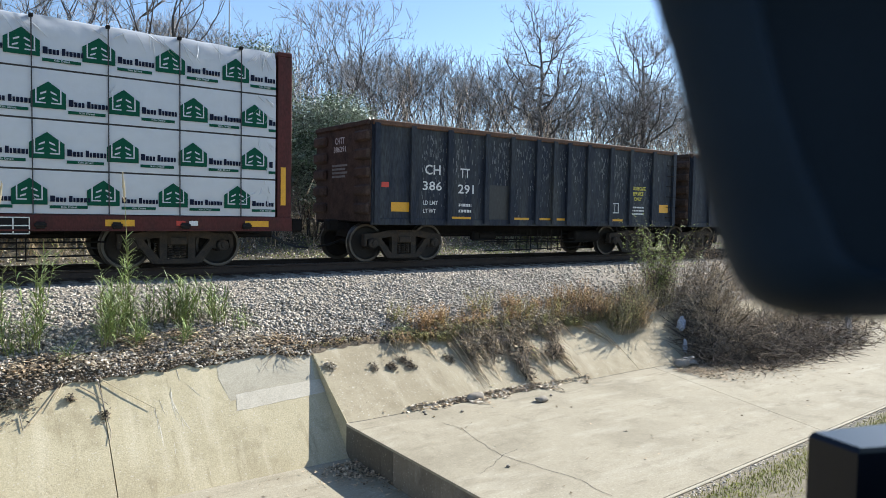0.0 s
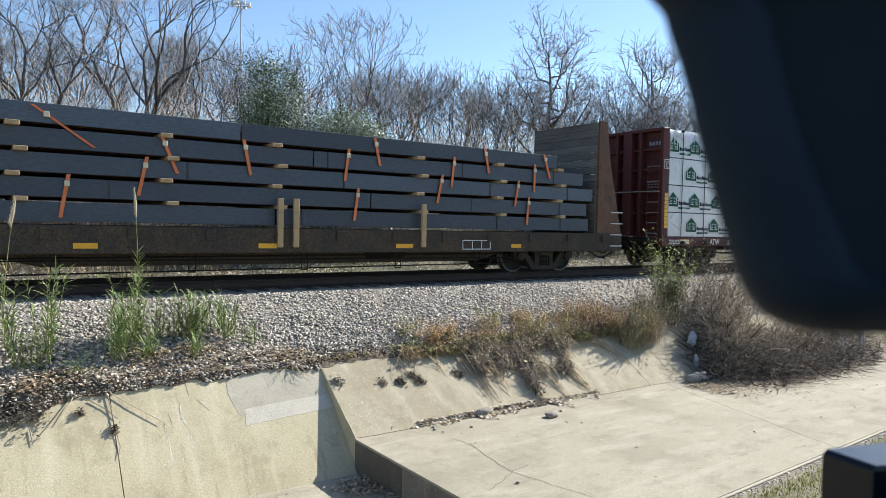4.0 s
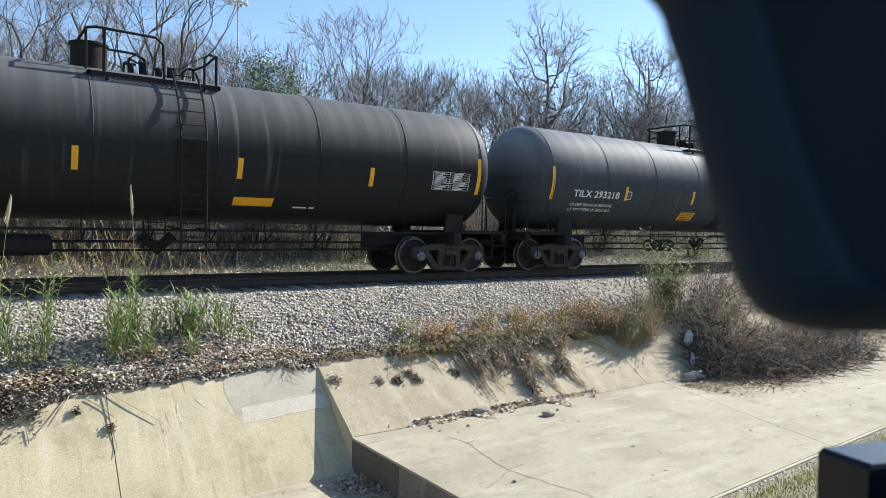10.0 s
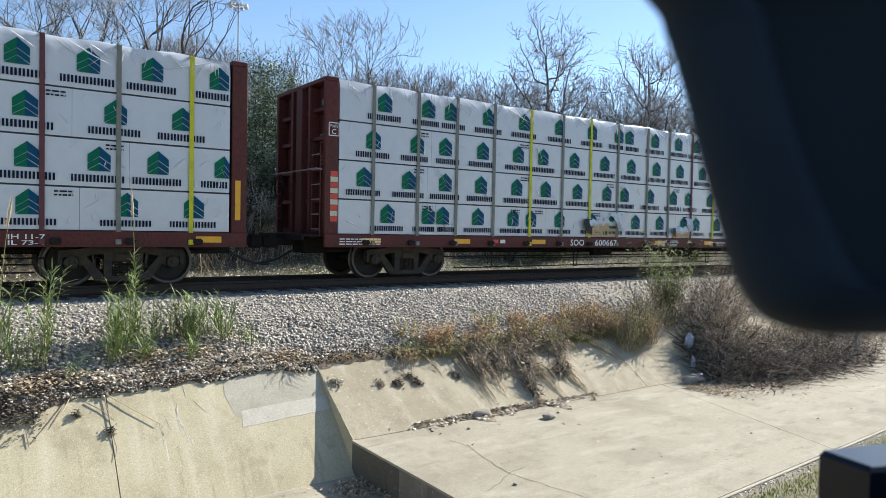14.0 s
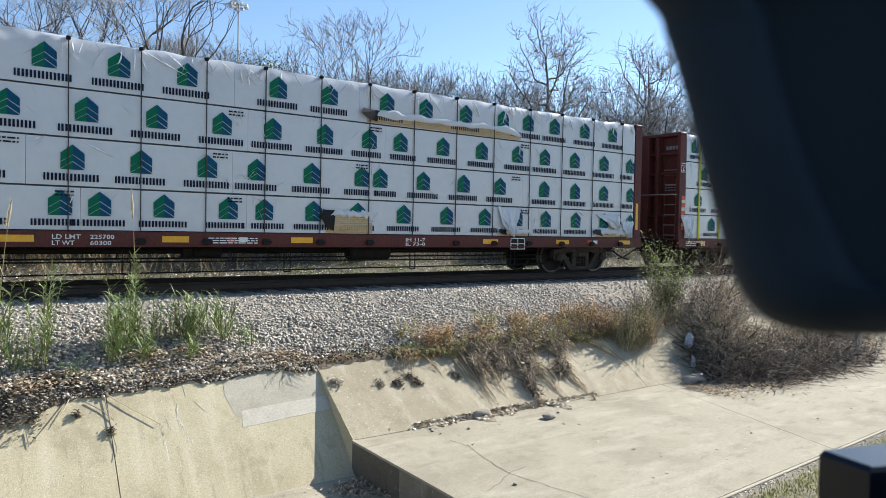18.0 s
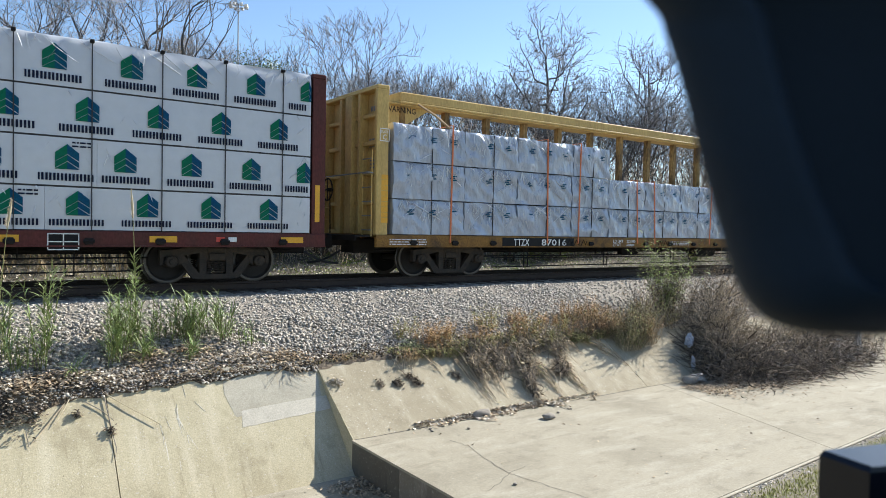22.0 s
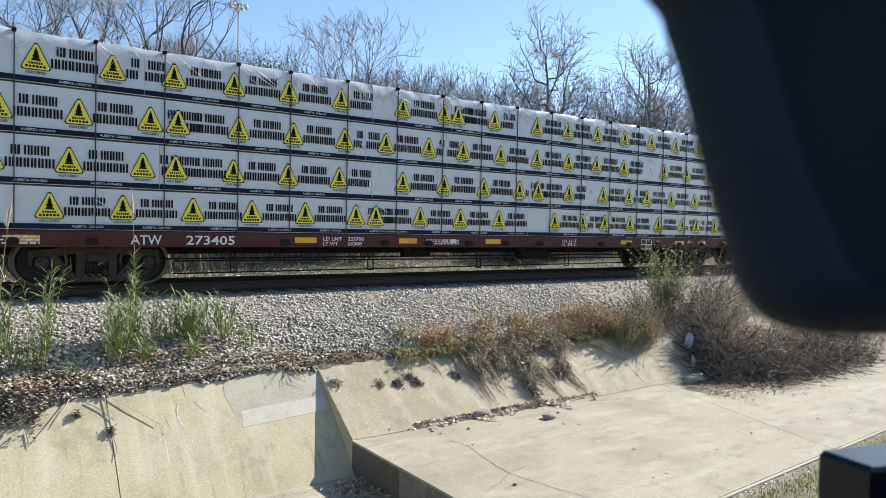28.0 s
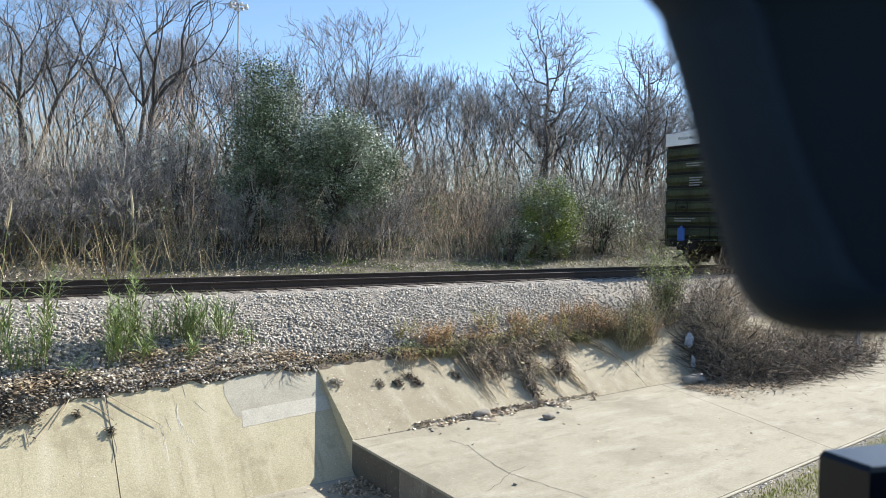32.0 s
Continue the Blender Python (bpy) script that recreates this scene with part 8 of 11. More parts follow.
    for word, u0, u1, z0, z1 in (("SIMPS", 15.35, 9.75, 0.98, 2.0), ("ASURD", 9.72, 5.35, 0.98, 1.86), ("ROTES", 5.15, 0.15, 0.98, 1.76)):
        wide = [0.55 if ch == "I" else 1.0 for ch in word]
        step = (u0 - u1) / sum(wide)
        x = h - u0
        for ch, wd in zip(word, wide):
            w_ = step * wd
            for name, mat_, rad, yy in (("spray_halo", "spray_pink", 0.27, -1.5605), ("spray_outline", "spray_teal", 0.215, -1.566), ("sprayed_letter", "spray_navy", 0.15, -1.570)):
                b = Build()
                i = 0
                for line in STROKES[ch]:
                    pts = [(x + 0.13 + (w_ - 0.26) * a, z0 + 0.06 + (z1 - z0 - 0.1) * c_) for a, c_ in line]
                    for (ax, az), (bx, bz) in zip(pts, pts[1:]):
                        t = math.atan2(bz - az, bx - ax)
                        out = [(bx + rad * math.cos(t - 1.571 + k * 0.5236), bz + rad * math.sin(t - 1.571 + k * 0.5236)) for k in range(7)]
                        out += [(ax + rad * math.cos(t + 1.571 + k * 0.5236), az + rad * math.sin(t + 1.571 + k * 0.5236)) for k in range(7)]
                        b.add([(px, yy - 0.0003 * i, max(0.80, pz)) for px, pz in out], [tuple(range(14))])
                        i += 1
                part(name, b, M[mat_], car)
            x += w_
    for w, u0, u1, z0, z1 in (("IBT", 14.75, 14.22, 2.28, 2.52), ("191", 14.75, 14.22, 1.95, 2.18), ("70", 13.97, 13.62, 1.96, 2.20), ("LD LMT", 14.74, 14.32, 1.66, 1.75), ("LT WT", 14.74, 14.36, 1.54, 1.63),
                              ("211600", 13.97, 13.58, 1.68, 1.77), ("74400", 13.97, 13.65, 1.56, 1.65), ("F", 13.03, 12.93, 2.36, 2.46)):
        part("lettering", on_plane(w, h - u0, h - u1, z0, z1, -1.578), M["paint_white"], car)
    b = Build()
    for x0, x1, z0, z1 in ((0, 0.28, 0, 0.025), (0, 0.28, 0.26, 0.285), (0, 0.025, 0, 0.28), (0.255, 0.28, 0, 0.28)):
        rect(h - 13.12 + x0, h - 13.12 + x1, 2.29 + z0, 2.29 + z1, -1.574, b)
    part("gauge_square", b, M["paint_white"], car)
    for u0, u1, z0, z1 in ((14.72, 14.2, 1.08, 1.30), (12.5, 12.0, 1.18, 1.28), (8.95, 8.45, 1.26, 1.36), (7.3, 6.8, 1.25, 1.35), (11.3, 10.85, 1.16, 1.26), (4.9, 4.4, 1.17, 1.27), (1.3, 0.85, 1.1, 1.34)):
        part("reflector", rect(h - u0, h - u1, z0, z1, -1.577), M["refl"], car)
    part("notice", rect(h - 14.74, h - 14.18, 1.33, 1.52, -1.577), M["inkyellow"], car)
    part("notice_print", bars(h - 14.7, h - 14.22, 1.36, 1.5, -1.580, 2, 4), M["inkblack"], car)
    part("notice", rect(h - 1.32, h - 0.85, 1.36, 1.50, -1.577), M["inkyellow"], car)
    part("stencil", bars(h - 2.0, h - 1.6, 1.95, 2.4, -1.512, 4, 6), M["paint_white"], car)
    part("stencil", bars(h - 1.3, h - 0.8, 1.95, 2.4, -1.512, 4, 8), M["paint_white"], car)
    b = Build()
    p, f = WORDS["EXCESS HEIGHT CAR"]
    b.add([(-h - 0.129, 0.9 - 1.2 * a, 4.72 + 0.10 * c_) for a, c_ in p], f)
    p, f = WORDS["IBT"]
    b.add([(-h - 0.129, -0.85 - 0.3 * a, 4.74 + 0.14 * c_) for a, c_ in p], f)
    part("lettering", b, M["inkblack"], car)
    for i in range(4):
        part("grab_iron", Build().tube([(-h - 0.15, -1.42, 1.0 + i * 0.4), (-h - 0.15, -1.0, 1.0 + i * 0.4)], 0.011, 5), M["olive"], car)
        part("grab_iron", Build().tube([(h - 0.6, -1.585, 1.0 + i * 0.35), (h - 0.05, -1.585, 1.0 + i * 0.35)], 0.011, 5), M["paint_white"], car)
        part("grab_iron", Build().tube([(-h + 0.05, -1.585, 1.0 + i * 0.35), (-h + 0.6, -1.585, 1.0 + i * 0.35)], 0.011, 5), M["paint_white"], car)
    for x in (-h + 0.3, h - 0.3):
        part("step", Build().tube([(x - 0.22, -1.46, 0.72), (x - 0.22, -1.46, 0.36), (x + 0.22, -1.46, 0.36), (x + 0.22, -1.46, 0.72)], 0.018, 5), M["under"], car)
    part("end_platform", Build().box(-h - 0.55, -h - 0.05, 0.3, 0.9, 0.72, 1.0, 0.02), M["under"], car)
    b = Build().box(-h - 0.26, -h - 0.18, 0.54, 0.62, 1.0, 1.5, 0.015)
    part("brake_rigging", b, M["inkblue"], car)
    part("cushion_housing", Build().box(-h - 0.9, -h, -0.3, 0.3, 0.62, 0.98, 0.02), M["under"], car)
    part("cushion_housing", Build().box(h, h + 0.5, -0.3, 0.3, 0.62, 0.98, 0.02), M["under"], car)
    underframe(car, h, 5.6, M["under"])
    ends(car, h, 1.05)
    bogie(car, h - 1.62, c)
    bogie(car, -h + 1.68, c)
    # hand rails, brake gear and stencils of the trailing end
    e = -h - 0.26
    for y in (-1.40, -0.95):
        part("end_ladder", Build().tube([(e, y, 0.95), (e, y, 2.6)], 0.014, 5), M["under"], car)
    for i in range(5):
        part("ladder_rung", Build().tube([(e, -1.40, 1.05 + i * 0.36), (e, -0.95, 1.05 + i * 0.36)], 0.013, 5), M["under"], car)
    part("hand_rail", Build().tube([(e + 0.05, -0.6, 1.0), (e - 0.05, -0.6, 1.85), (e - 0.05, 1.2, 1.85), (e + 0.05, 1.2, 1.0)], 0.016, 5), M["under"], car)
    part("crossover_step", Build().box(e - 0.25, e + 0.24, -1.2, 1.3, 0.93, 0.97, 0.008), M["under"], car)
    part("brake_wheel", Build().tube([(e - 0.06, 0.55 + 0.27 * math.cos(t * math.pi / 8), 2.2 + 0.27 * math.sin(t * math.pi / 8)) for t in range(17)], 0.018, 5).tube([(e + 0.1, 0.55, 2.2), (e - 0.06, 0.55, 2.2)], 0.04, 8).tube([(e - 0.06, 0.28, 2.2), (e - 0.06, 0.82, 2.2)], 0.012, 4), M["under"], car)
    part("cut_lever", Build().tube([(e - 0.1, -1.35, 0.78), (e - 0.25, -0.5, 0.72), (e - 0.45, -0.1, 0.78)], 0.014, 5), M["under"], car)
    for y0, z0, wd, n_ in ((0.5, 3.70, 0.75, 2), (0.35, 2.98, 0.55, 4), (0.95, 1.66, 0.9, 2)):
        b = Build()
        for i in range(n_):
            z = z0 + 0.09 * i
            b.add([(-h - 0.176, y0, z), (-h - 0.176, y0 - wd * (0.8 + 0.2 * (i % 2)), z), (-h - 0.176, y0 - wd * (0.8 + 0.2 * (i % 2)), z + 0.045), (-h - 0.176, y0, z + 0.045)], [(0, 1, 2, 3)])
        part("stencil", b, M["scuff"], car)
    # red marker on the trailing coupler
    part("end_marker", Build().box(-h - 1.12, -h - 1.0, -0.12, 0.12, 0.95, 1.42, 0.02), M["inkblue"], car, "dark blue end-of-train device on the coupler")
    MOVING.append((car, c))


box_car()

# ---------------------------------------------------------------- ballast stones
CUBE_V = np.array([(x, y, z) for x in (-1, 1) for y in (-1, 1) for z in (-1, 1)]) * 0.66
CUBE_F = np.array([(0, 1, 3), (0, 3, 2), (4, 6, 7), (4, 7, 5), (0, 4, 5), (0, 5, 1), (2, 3, 7), (2, 7, 6), (0, 2, 6), (0, 6, 4), (1, 5, 7), (1, 7, 3)])


def many(name, verts, faces, mat):
    """A mesh from arrays of corners and triangles or quads."""
    me = bpy.data.meshes.new(name)
    k = faces.shape[1]
    me.vertices.add(len(verts))
    me.vertices.foreach_set("co", verts.astype(np.float32).ravel())
    me.loops.add(faces.size)
    me.loops.foreach_set("vertex_index", faces.astype(np.int32).ravel())
    me.polygons.add(len(faces))
    me.polygons.foreach_set("loop_start", np.arange(0, faces.size, k, dtype=np.int32))
    me.materials.append(mat)
    me.update(calc_edges=True)
    me.validate()
    return me


RS = np.random.RandomState(11)


def stone_shape(rs):
    v = CUBE_V * rs.uniform(0.35, 1.5, (8, 3))
    return v * np.array([rs.uniform(0.8, 1.35), rs.uniform(0.7, 1.1), rs.uniform(0.42, 0.7)])


SHAPES = [stone_shape(RS) for _ in range(24)]


def strew(name, n, place, r0, r1, mat, rs):
    """n stones at place(rs) -> x, y, z."""
    pts = np.array([place(rs) for _ in range(n)])
    verts = np.empty((n, 8, 3))
    ang = rs.uniform(0, 6.283, n)
    tilt = rs.normal(0, 0.42, n)
    size = r0 + (r1 - r0) * rs.uniform(0, 1, n) ** 1.7
    for i in range(n):
        v = SHAPES[i % 24]
        c, s, ct, st = math.cos(ang[i]), math.sin(ang[i]), math.cos(tilt[i]), math.sin(tilt[i])
        v = v @ np.array([[1, 0, 0], [0, ct, -st], [0, st, ct]])
        verts[i] = (v @ np.array([[c, -s, 0], [s, c, 0], [0, 0, 1]])) * size[i] + pts[i]
    faces = (CUBE_F[None] + 8 * np.arange(n)[:, None, None]).reshape(-1, 3)
    return many(name, verts.reshape(-1, 3), faces, mat)


def on_bed(x0, x1, y0, y1, lift=0.0):
    def f(rs):
        x, y = rs.uniform(x0, x1), rs.uniform(y0, y1)
        return x, y, bed_z(y) + rs.uniform(-0.03, 0.010) + lift + 0.02 * noise.noise((x * 1.4, y * 1.4, 0))
    return f


def creep(x):
    """How far soil and stones have crept over the concrete's edge."""
    return max(0.0, 0.10 * noise.noise((x * 1.1, 3, 1)) + 0.07 * noise.noise((x * 4, 1, 1)) + 0.05) + max(0.0, (2.2 - x) * 0.10)


def spill(rs):
    x = rs.uniform(-2.0, 5.0)
    t = rs.uniform(0, 1) ** 1.4 * (creep(x) + 0.05)
    return x, EDGE_Y - t, EDGE_Z - t * 0.99 + 0.03


def margin(rs):
    """The soily strip where the ballast ends."""
    x = rs.uniform(-2.5, 9.0)
    y = EDGE_Y - 0.02 + abs(rs.normal(0, 0.24))
    return x, y, bed_z(y) + rs.uniform(0.0, 0.03)


LOOSE = "loose angular grey and tan ballast stones"
part("stone_layer", strew("stone_layer", 52000, on_bed(-2.5, 13.5, -4.35, -0.9), 0.016, 0.044, M["stone"], RS), None, ballast, LOOSE, kind="stuff")
part("stone_layer", strew("stone_layer", 11000, on_bed(13.5, 36, -4.35, -0.9), 0.028, 0.052, M["stone"], RS), None, ballast, LOOSE, kind="stuff")
part("stone_layer", strew("stone_layer", 4200, on_bed(-1, 34, -0.66, 3.2), 0.03, 0.055, M["stone"], RS), None, ballast, "loose ballast stones between the rails", kind="stuff")
part("stone_layer", strew("stone_layer", 900, spill, 0.014, 0.036, M["stone"], RS), None, ballast, "ballast stones spilling over the concrete edge", kind="stuff")
part("clod_layer", strew("clod_layer", 2600, spill, 0.010, 0.030, M["soil"], RS), None, ballast, "dark clods of soil along the concrete edge", kind="stuff")
part("clod_layer", strew("clod_layer", 3000, margin, 0.010, 0.030, M["soil"], RS), None, ballast, "dark clods of soil among the stones", kind="stuff")
STONE_ME = [many("stone", v * 0.036, CUBE_F, M["stone_one"]) for v in SHAPES]
for i in range(290):
    x, y = RS.uniform(0.3, 6.5), RS.uniform(-4.35, -3.4)
    o = part("stone", STONE_ME[i % 24], None, ballast)
    o.location = (x, y, bed_z(y) + 0.028)
    o.rotation_euler = (RS.uniform(-0.9, 0.9), RS.uniform(-0.9, 0.9), RS.uniform(0, 6.28))

# dark soil that has crept over the concrete's edge, lumpy, with stones standing out of it
b = Build()
_nx, _nt = 300, 10
for i in range(_nx + 1):
    x = -3 + i * 0.055
    k = 1.0 if x < END_X else 0.686
    up = 0.12 + 0.18 * noise.noise((x * 0.8, 9, 1)) + 0.12 * noise.noise((x * 3.1, 9, 4)) + max(0, 0.10 * (2.5 - x))
    for j in range(_nt + 1):
        t = j / _nt
        y = EDGE_Y + up - (up + creep(x) + 0.03) * t
        lump = 0.030 * noise.noise((x * 5, y * 5, 2)) + 0.022 * noise.noise((x * 13, y * 13, 5))
        z = bed_z(y) if y > EDGE_Y else EDGE_Z + (y - EDGE_Y) * k
        b.v.append((x, y, z + (0.018 + lump) * math.sin(math.pi * min(1, 0.12 + t * 0.82)) - 0.008 * (j in (0, _nt))))
for i in range(_nx):
    for j in range(_nt):
        b.f.append((i * (_nt + 1) + j, i * (_nt + 1) + j + 1, (i + 1) * (_nt + 1) + j + 1, (i + 1) * (_nt + 1) + j))
b.mi = [0] * len(b.f)
part("soil_edge", b, M["soil"], ballast, "dark soil along the concrete edge", smooth=True)

# ---------------------------------------------------------------- plants


def blade(b, p, d, length, width, droop, n=3):
    """A leaf blade that rises along d and bends over."""
    p, d = Vector(p), Vector(d).normalized()
    side = d.cross(Vector((0, 0, 1)))
    side = side.normalized() if side.length > 0.01 else Vector((1, 0, 0))
    pts = []
    for i in range(n + 1):
        t = i / n
        q = p + d * length * t + Vector((0, 0, -droop * t * t * length))
        w = width * (1 - t) ** 0.7 * (0.6 + 0.8 * min(1, t * 3)) if i < n else 0.0008
        pts += [tuple(q - side * w), tuple(q + side * w)]
    b.add(pts, [(2 * i, 2 * i + 1, 2 * i + 3, 2 * i + 2) for i in range(n)])


def reed_clump(x, y, z, stems, height, spread, seed, label="green cane clump growing out of the ballast"):
    rnd = random.Random(seed)
    root = empty("cane_clump", label, "cane", "cane clumps on the ballast")
    root.location = (x, y, z)
    st, lv = Build(), Build()
    for i in range(stems):
        a, r = rnd.uniform(0, 6.28), spread * rnd.random() ** 0.6
        p = Vector((r * math.cos(a), r * math.sin(a) * 0.6, -0.03))
        h = 1.10 * height * rnd.uniform(0.55, 1.0)
        lean = Vector((rnd.gauss(0, 0.13), rnd.gauss(0, 0.10), 1)).normalized()
        st.tube([p, p + lean * h * 0.5, p + lean * h], [0.007, 0.006, 0.002], 4)
        n = int(15 * h / 0.8) + 6
        for k in range(n):
            t = 0.12 + 0.88 * k / n
            q = p + lean * h * t
            az = rnd.uniform(0, 6.28)
            up = rnd.uniform(0.4, 1.8)
            blade(lv, q, (math.cos(az), math.sin(az), up), rnd.uniform(0.26, 0.52) * (1.1 - 0.45 * t), rnd.uniform(0.006, 0.011), rnd.uniform(0.1, 0.7), 3)
    part("stalk_mass", st, M["cane_stem"], root, kind="stuff")
    part("foliage", lv, M["cane_leaf"], root, kind="stuff")
    return root


for i, (x, y, n, h, s) in enumerate(((0.99, -3.84, 9, 1.42, 0.09), (1.92, -3.89, 10, 1.05, 0.16), (2.36, -3.25, 6, 1.45, 0.08), (2.15, -3.5, 14, 0.95, 0.28), (2.87, -3.36, 16, 0.80, 0.34), (3.2, -3.36, 15, 0.78, 0.28),
                                     (3.76, -3.5, 7, 0.72, 0.16), (3.62, -3.2, 6, 0.75, 0.14), (0.60, -3.5, 6, 1.2, 0.12), (0.72, -3.9, 6, 0.6, 0.16), (1.35, -4.2, 2, 0.3, 0.05), (3.1, -3.95, 5, 0.38, 0.16), (4.05, -3.7, 4, 0.42, 0.14), (2.45, -3.9, 6, 0.5, 0.18))):
    reed_clump(x, y, bed_z(y), n, h, s, 40 + i)
# two tall canes that bear a seed plume
for i, (x, y, h, dx, dy, col) in enumerate(((2.36, -3.3, 2.42, -0.10, -0.1, 0), (0.48, -3.3, 2.2, 0.16, -0.2, 1))):
    root = empty("plumed_cane", "tall dry cane stalk topped by a pale seed plume", "cane", "plumed canes")
    root.location = (x, y, bed_z(y))
    pts = [(dx * t * t, dy * t * t, h * t) for t in (0, 0.25, 0.5, 0.75, 1.0)]
    part("stalk", Build().tube(pts, [0.008, 0.007, 0.006, 0.004, 0.003], 5), M["cane_stem"], root)
    b = Build()
    rnd = random.Random(i)
    for k in range(120):
        t = rnd.random()
        q = Vector((dx * (0.80 + 0.2 * t) ** 2, dy * (0.80 + 0.2 * t) ** 2, h * (0.82 + 0.20 * t)))
        blade(b, q, (rnd.gauss(0, 0.25) - 0.3, rnd.gauss(0, 0.25), 1), 0.10 * (1.1 - 0.6 * t), 0.004, 0.2, 2)
    b.tube([(dx * 0.68, dy * 0.68, h * 0.83), (dx * 0.86, dy * 0.86, h * 0.93), (dx * 1.03, dy * 1.03, h * 1.02)], [0.008, 0.022, 0.004], 6)
    part("plume", b, M["plume"], root)


def weed(x, y, z, n, height, spread, seed, mats, name, label, leaf=0.03, cat="weed", group="weeds on the bank"):
    """A tangle of thin upright stems with small leaves."""
    rnd = random.Random(seed)
    root = empty(name, label, cat, group)
    root.location = (x, y, z)
    st, lv = Build(), Build()
    for i in range(n):
        a, r = rnd.uniform(0, 6.28), spread * rnd.random() ** 0.5
        p = Vector((r * math.cos(a), 0.6 * r * math.sin(a), -0.06))
        h = height * rnd.uniform(0.35, 1.0)
        lean = Vector((rnd.gauss(0, 0.32), rnd.gauss(0, 0.32), 1)).normalized()
        m = p + lean * h * 0.55
        e = m + (lean + Vector((rnd.gauss(0, 0.4), rnd.gauss(0, 0.4), 0.1))) * h * 0.45
        st.tube([p, m, e], [0.0035, 0.003, 0.0012], 3, cap=False)
        for k in range(rnd.randint(9, 18)):
            t = rnd.uniform(0.2, 1)
            q = p.lerp(m, t * 2) if t < 0.5 else m.lerp(e, t * 2 - 1)
            az = rnd.uniform(0, 6.28)
            blade(lv, q, (math.cos(az), math.sin(az), rnd.uniform(-0.3, 1.0)), leaf * rnd.uniform(0.5, 1.4), leaf * 0.36, 0.3, 1)
    part("stem_mass", st, mats[0], root, kind="stuff")
    part("foliage", lv, mats[1], root, kind="stuff")
    return root


_rnd = random.Random(21)
for i in range(20):
    x = 7.3 + i * 0.31 + _rnd.uniform(-0.12, 0.12)
    y = -4.22 + _rnd.uniform(-0.15, 0.62)
    weed(x, y, max(bed_z(y), EDGE_Z), (28, 60, 44, 18)[i % 4], 0.22 + 0.48 * _rnd.random(), (0.30, 0.44)[i % 2], 60 + i, (M["weed_red"], M["weed_red"] if i % 3 else M["weed_green"]), "dry_weed", "reddish-brown dry weed clump on the ballast edge", 0.065)
for i in range(26):
    x = 6.9 + i * 0.23 + _rnd.uniform(-0.1, 0.1)
    y = -4.50 + _rnd.uniform(-0.10, 0.14)
    weed(x, y, EDGE_Z - 0.06, (20, 50, 34)[i % 3], 0.16 + 0.26 * _rnd.random(), 0.26, 90 + i, (M["vine"], M["weed_green"] if i % 3 else M["weed_red"]), "low_weed", "low olive weed creeping over the concrete edge", 0.06)
for i in range(12):
    x = 4.9 + i * 0.2 + _rnd.uniform(-0.08, 0.08)
    weed(x, -4.30 + _rnd.uniform(-0.1, 0.15), EDGE_Z + 0.03, 26, 0.10 + 0.1 * _rnd.random(), 0.2, 240 + i, (M["vine"], M["weed_green"] if i % 3 else M["weed_red"]), "low_weed", "low olive weed at the ballast's edge", 0.03)
for i in range(10):
    x = 3.2 + i * 0.2
    weed(x, -4.3 + _rnd.uniform(-0.1, 0.1), EDGE_Z + 0.04, 14, 0.13, 0.18, 130 + i, (M["vine"], M["weed_red"] if i % 2 else M["weed_green"]), "low_weed", "low dry weed along the concrete edge", 0.026)
weed(6.72, -4.36, EDGE_Z - 0.02, 60, 0.26, 0.24, 260, (M["twig"], M["weed_green"]), "low_weed", "dusty olive weed sprawling over the concrete edge", 0.045)
weed(7.0, -4.30, EDGE_Z, 40, 0.30, 0.16, 261, (M["vine"], M["cane_leaf"]), "low_weed", "fresh green weed at the ballast's edge", 0.05)
# shrubs by the brush, one of them tall with small yellow-green leaves
for i, (x, y, n, h, s, m, leaf) in enumerate(((15.44, -3.7, 200, 2.2, 0.32, "leaf_lime", 0.10), (13.0, -4.72, 110, 1.0, 0.40, "weed_green", 0.055), (14.1, -4.05, 90, 1.2, 0.42, "weed_red", 0.055), (12.2, -4.4, 80, 0.75, 0.42, "weed_red", 0.055),
                                              (15.75, -4.0, 80, 1.6, 0.45, "weed_red", 0.045), (16.6, -4.1, 100, 2.0, 0.6, "weed_red", 0.045), (17.8, -4.0, 80, 1.9, 0.6, "weed_red", 0.045), (11.5, -4.3, 60, 0.6, 0.4, "weed_red", 0.05), (14.8, -4.35, 70, 0.9, 0.4, "weed_green", 0.05))):
    weed(x, y, max(bed_z(y), EDGE_Z - 0.15), n, h, s, 160 + i, (M["twig"], M[m]), "shrub", "scrubby shrub with thin stems and small yellow-green leaves" if m != "weed_red" else "half-dry brown shrub beside the channel", leaf, "shrub", "shrubs by the channel")


for i, (x, y, n, h, s, m, leaf) in enumerate(((12.68, -4.85, 190, 0.75, 0.42, "weed_green", 0.055), (13.3, -4.75, 150, 0.85, 0.40, "weed_red", 0.055), (12.5, -4.45, 130, 0.8, 0.36, "weed_red", 0.055), (13.6, -4.5, 120, 1.0, 0.35, "weed_green", 0.05))):
    weed(x, y, EDGE_Z + (y - EDGE_Y) * 0.686, n, h, s, 190 + i, (M["vine"], M[m]), "shrub", "bushy olive and rust-brown weed on the slope's brow", leaf, "shrub", "shrubs by the channel")


def lining_z(y):
    return EDGE_Z + (y - EDGE_Y) * 0.686 if y > -5.83 else APRON_Z


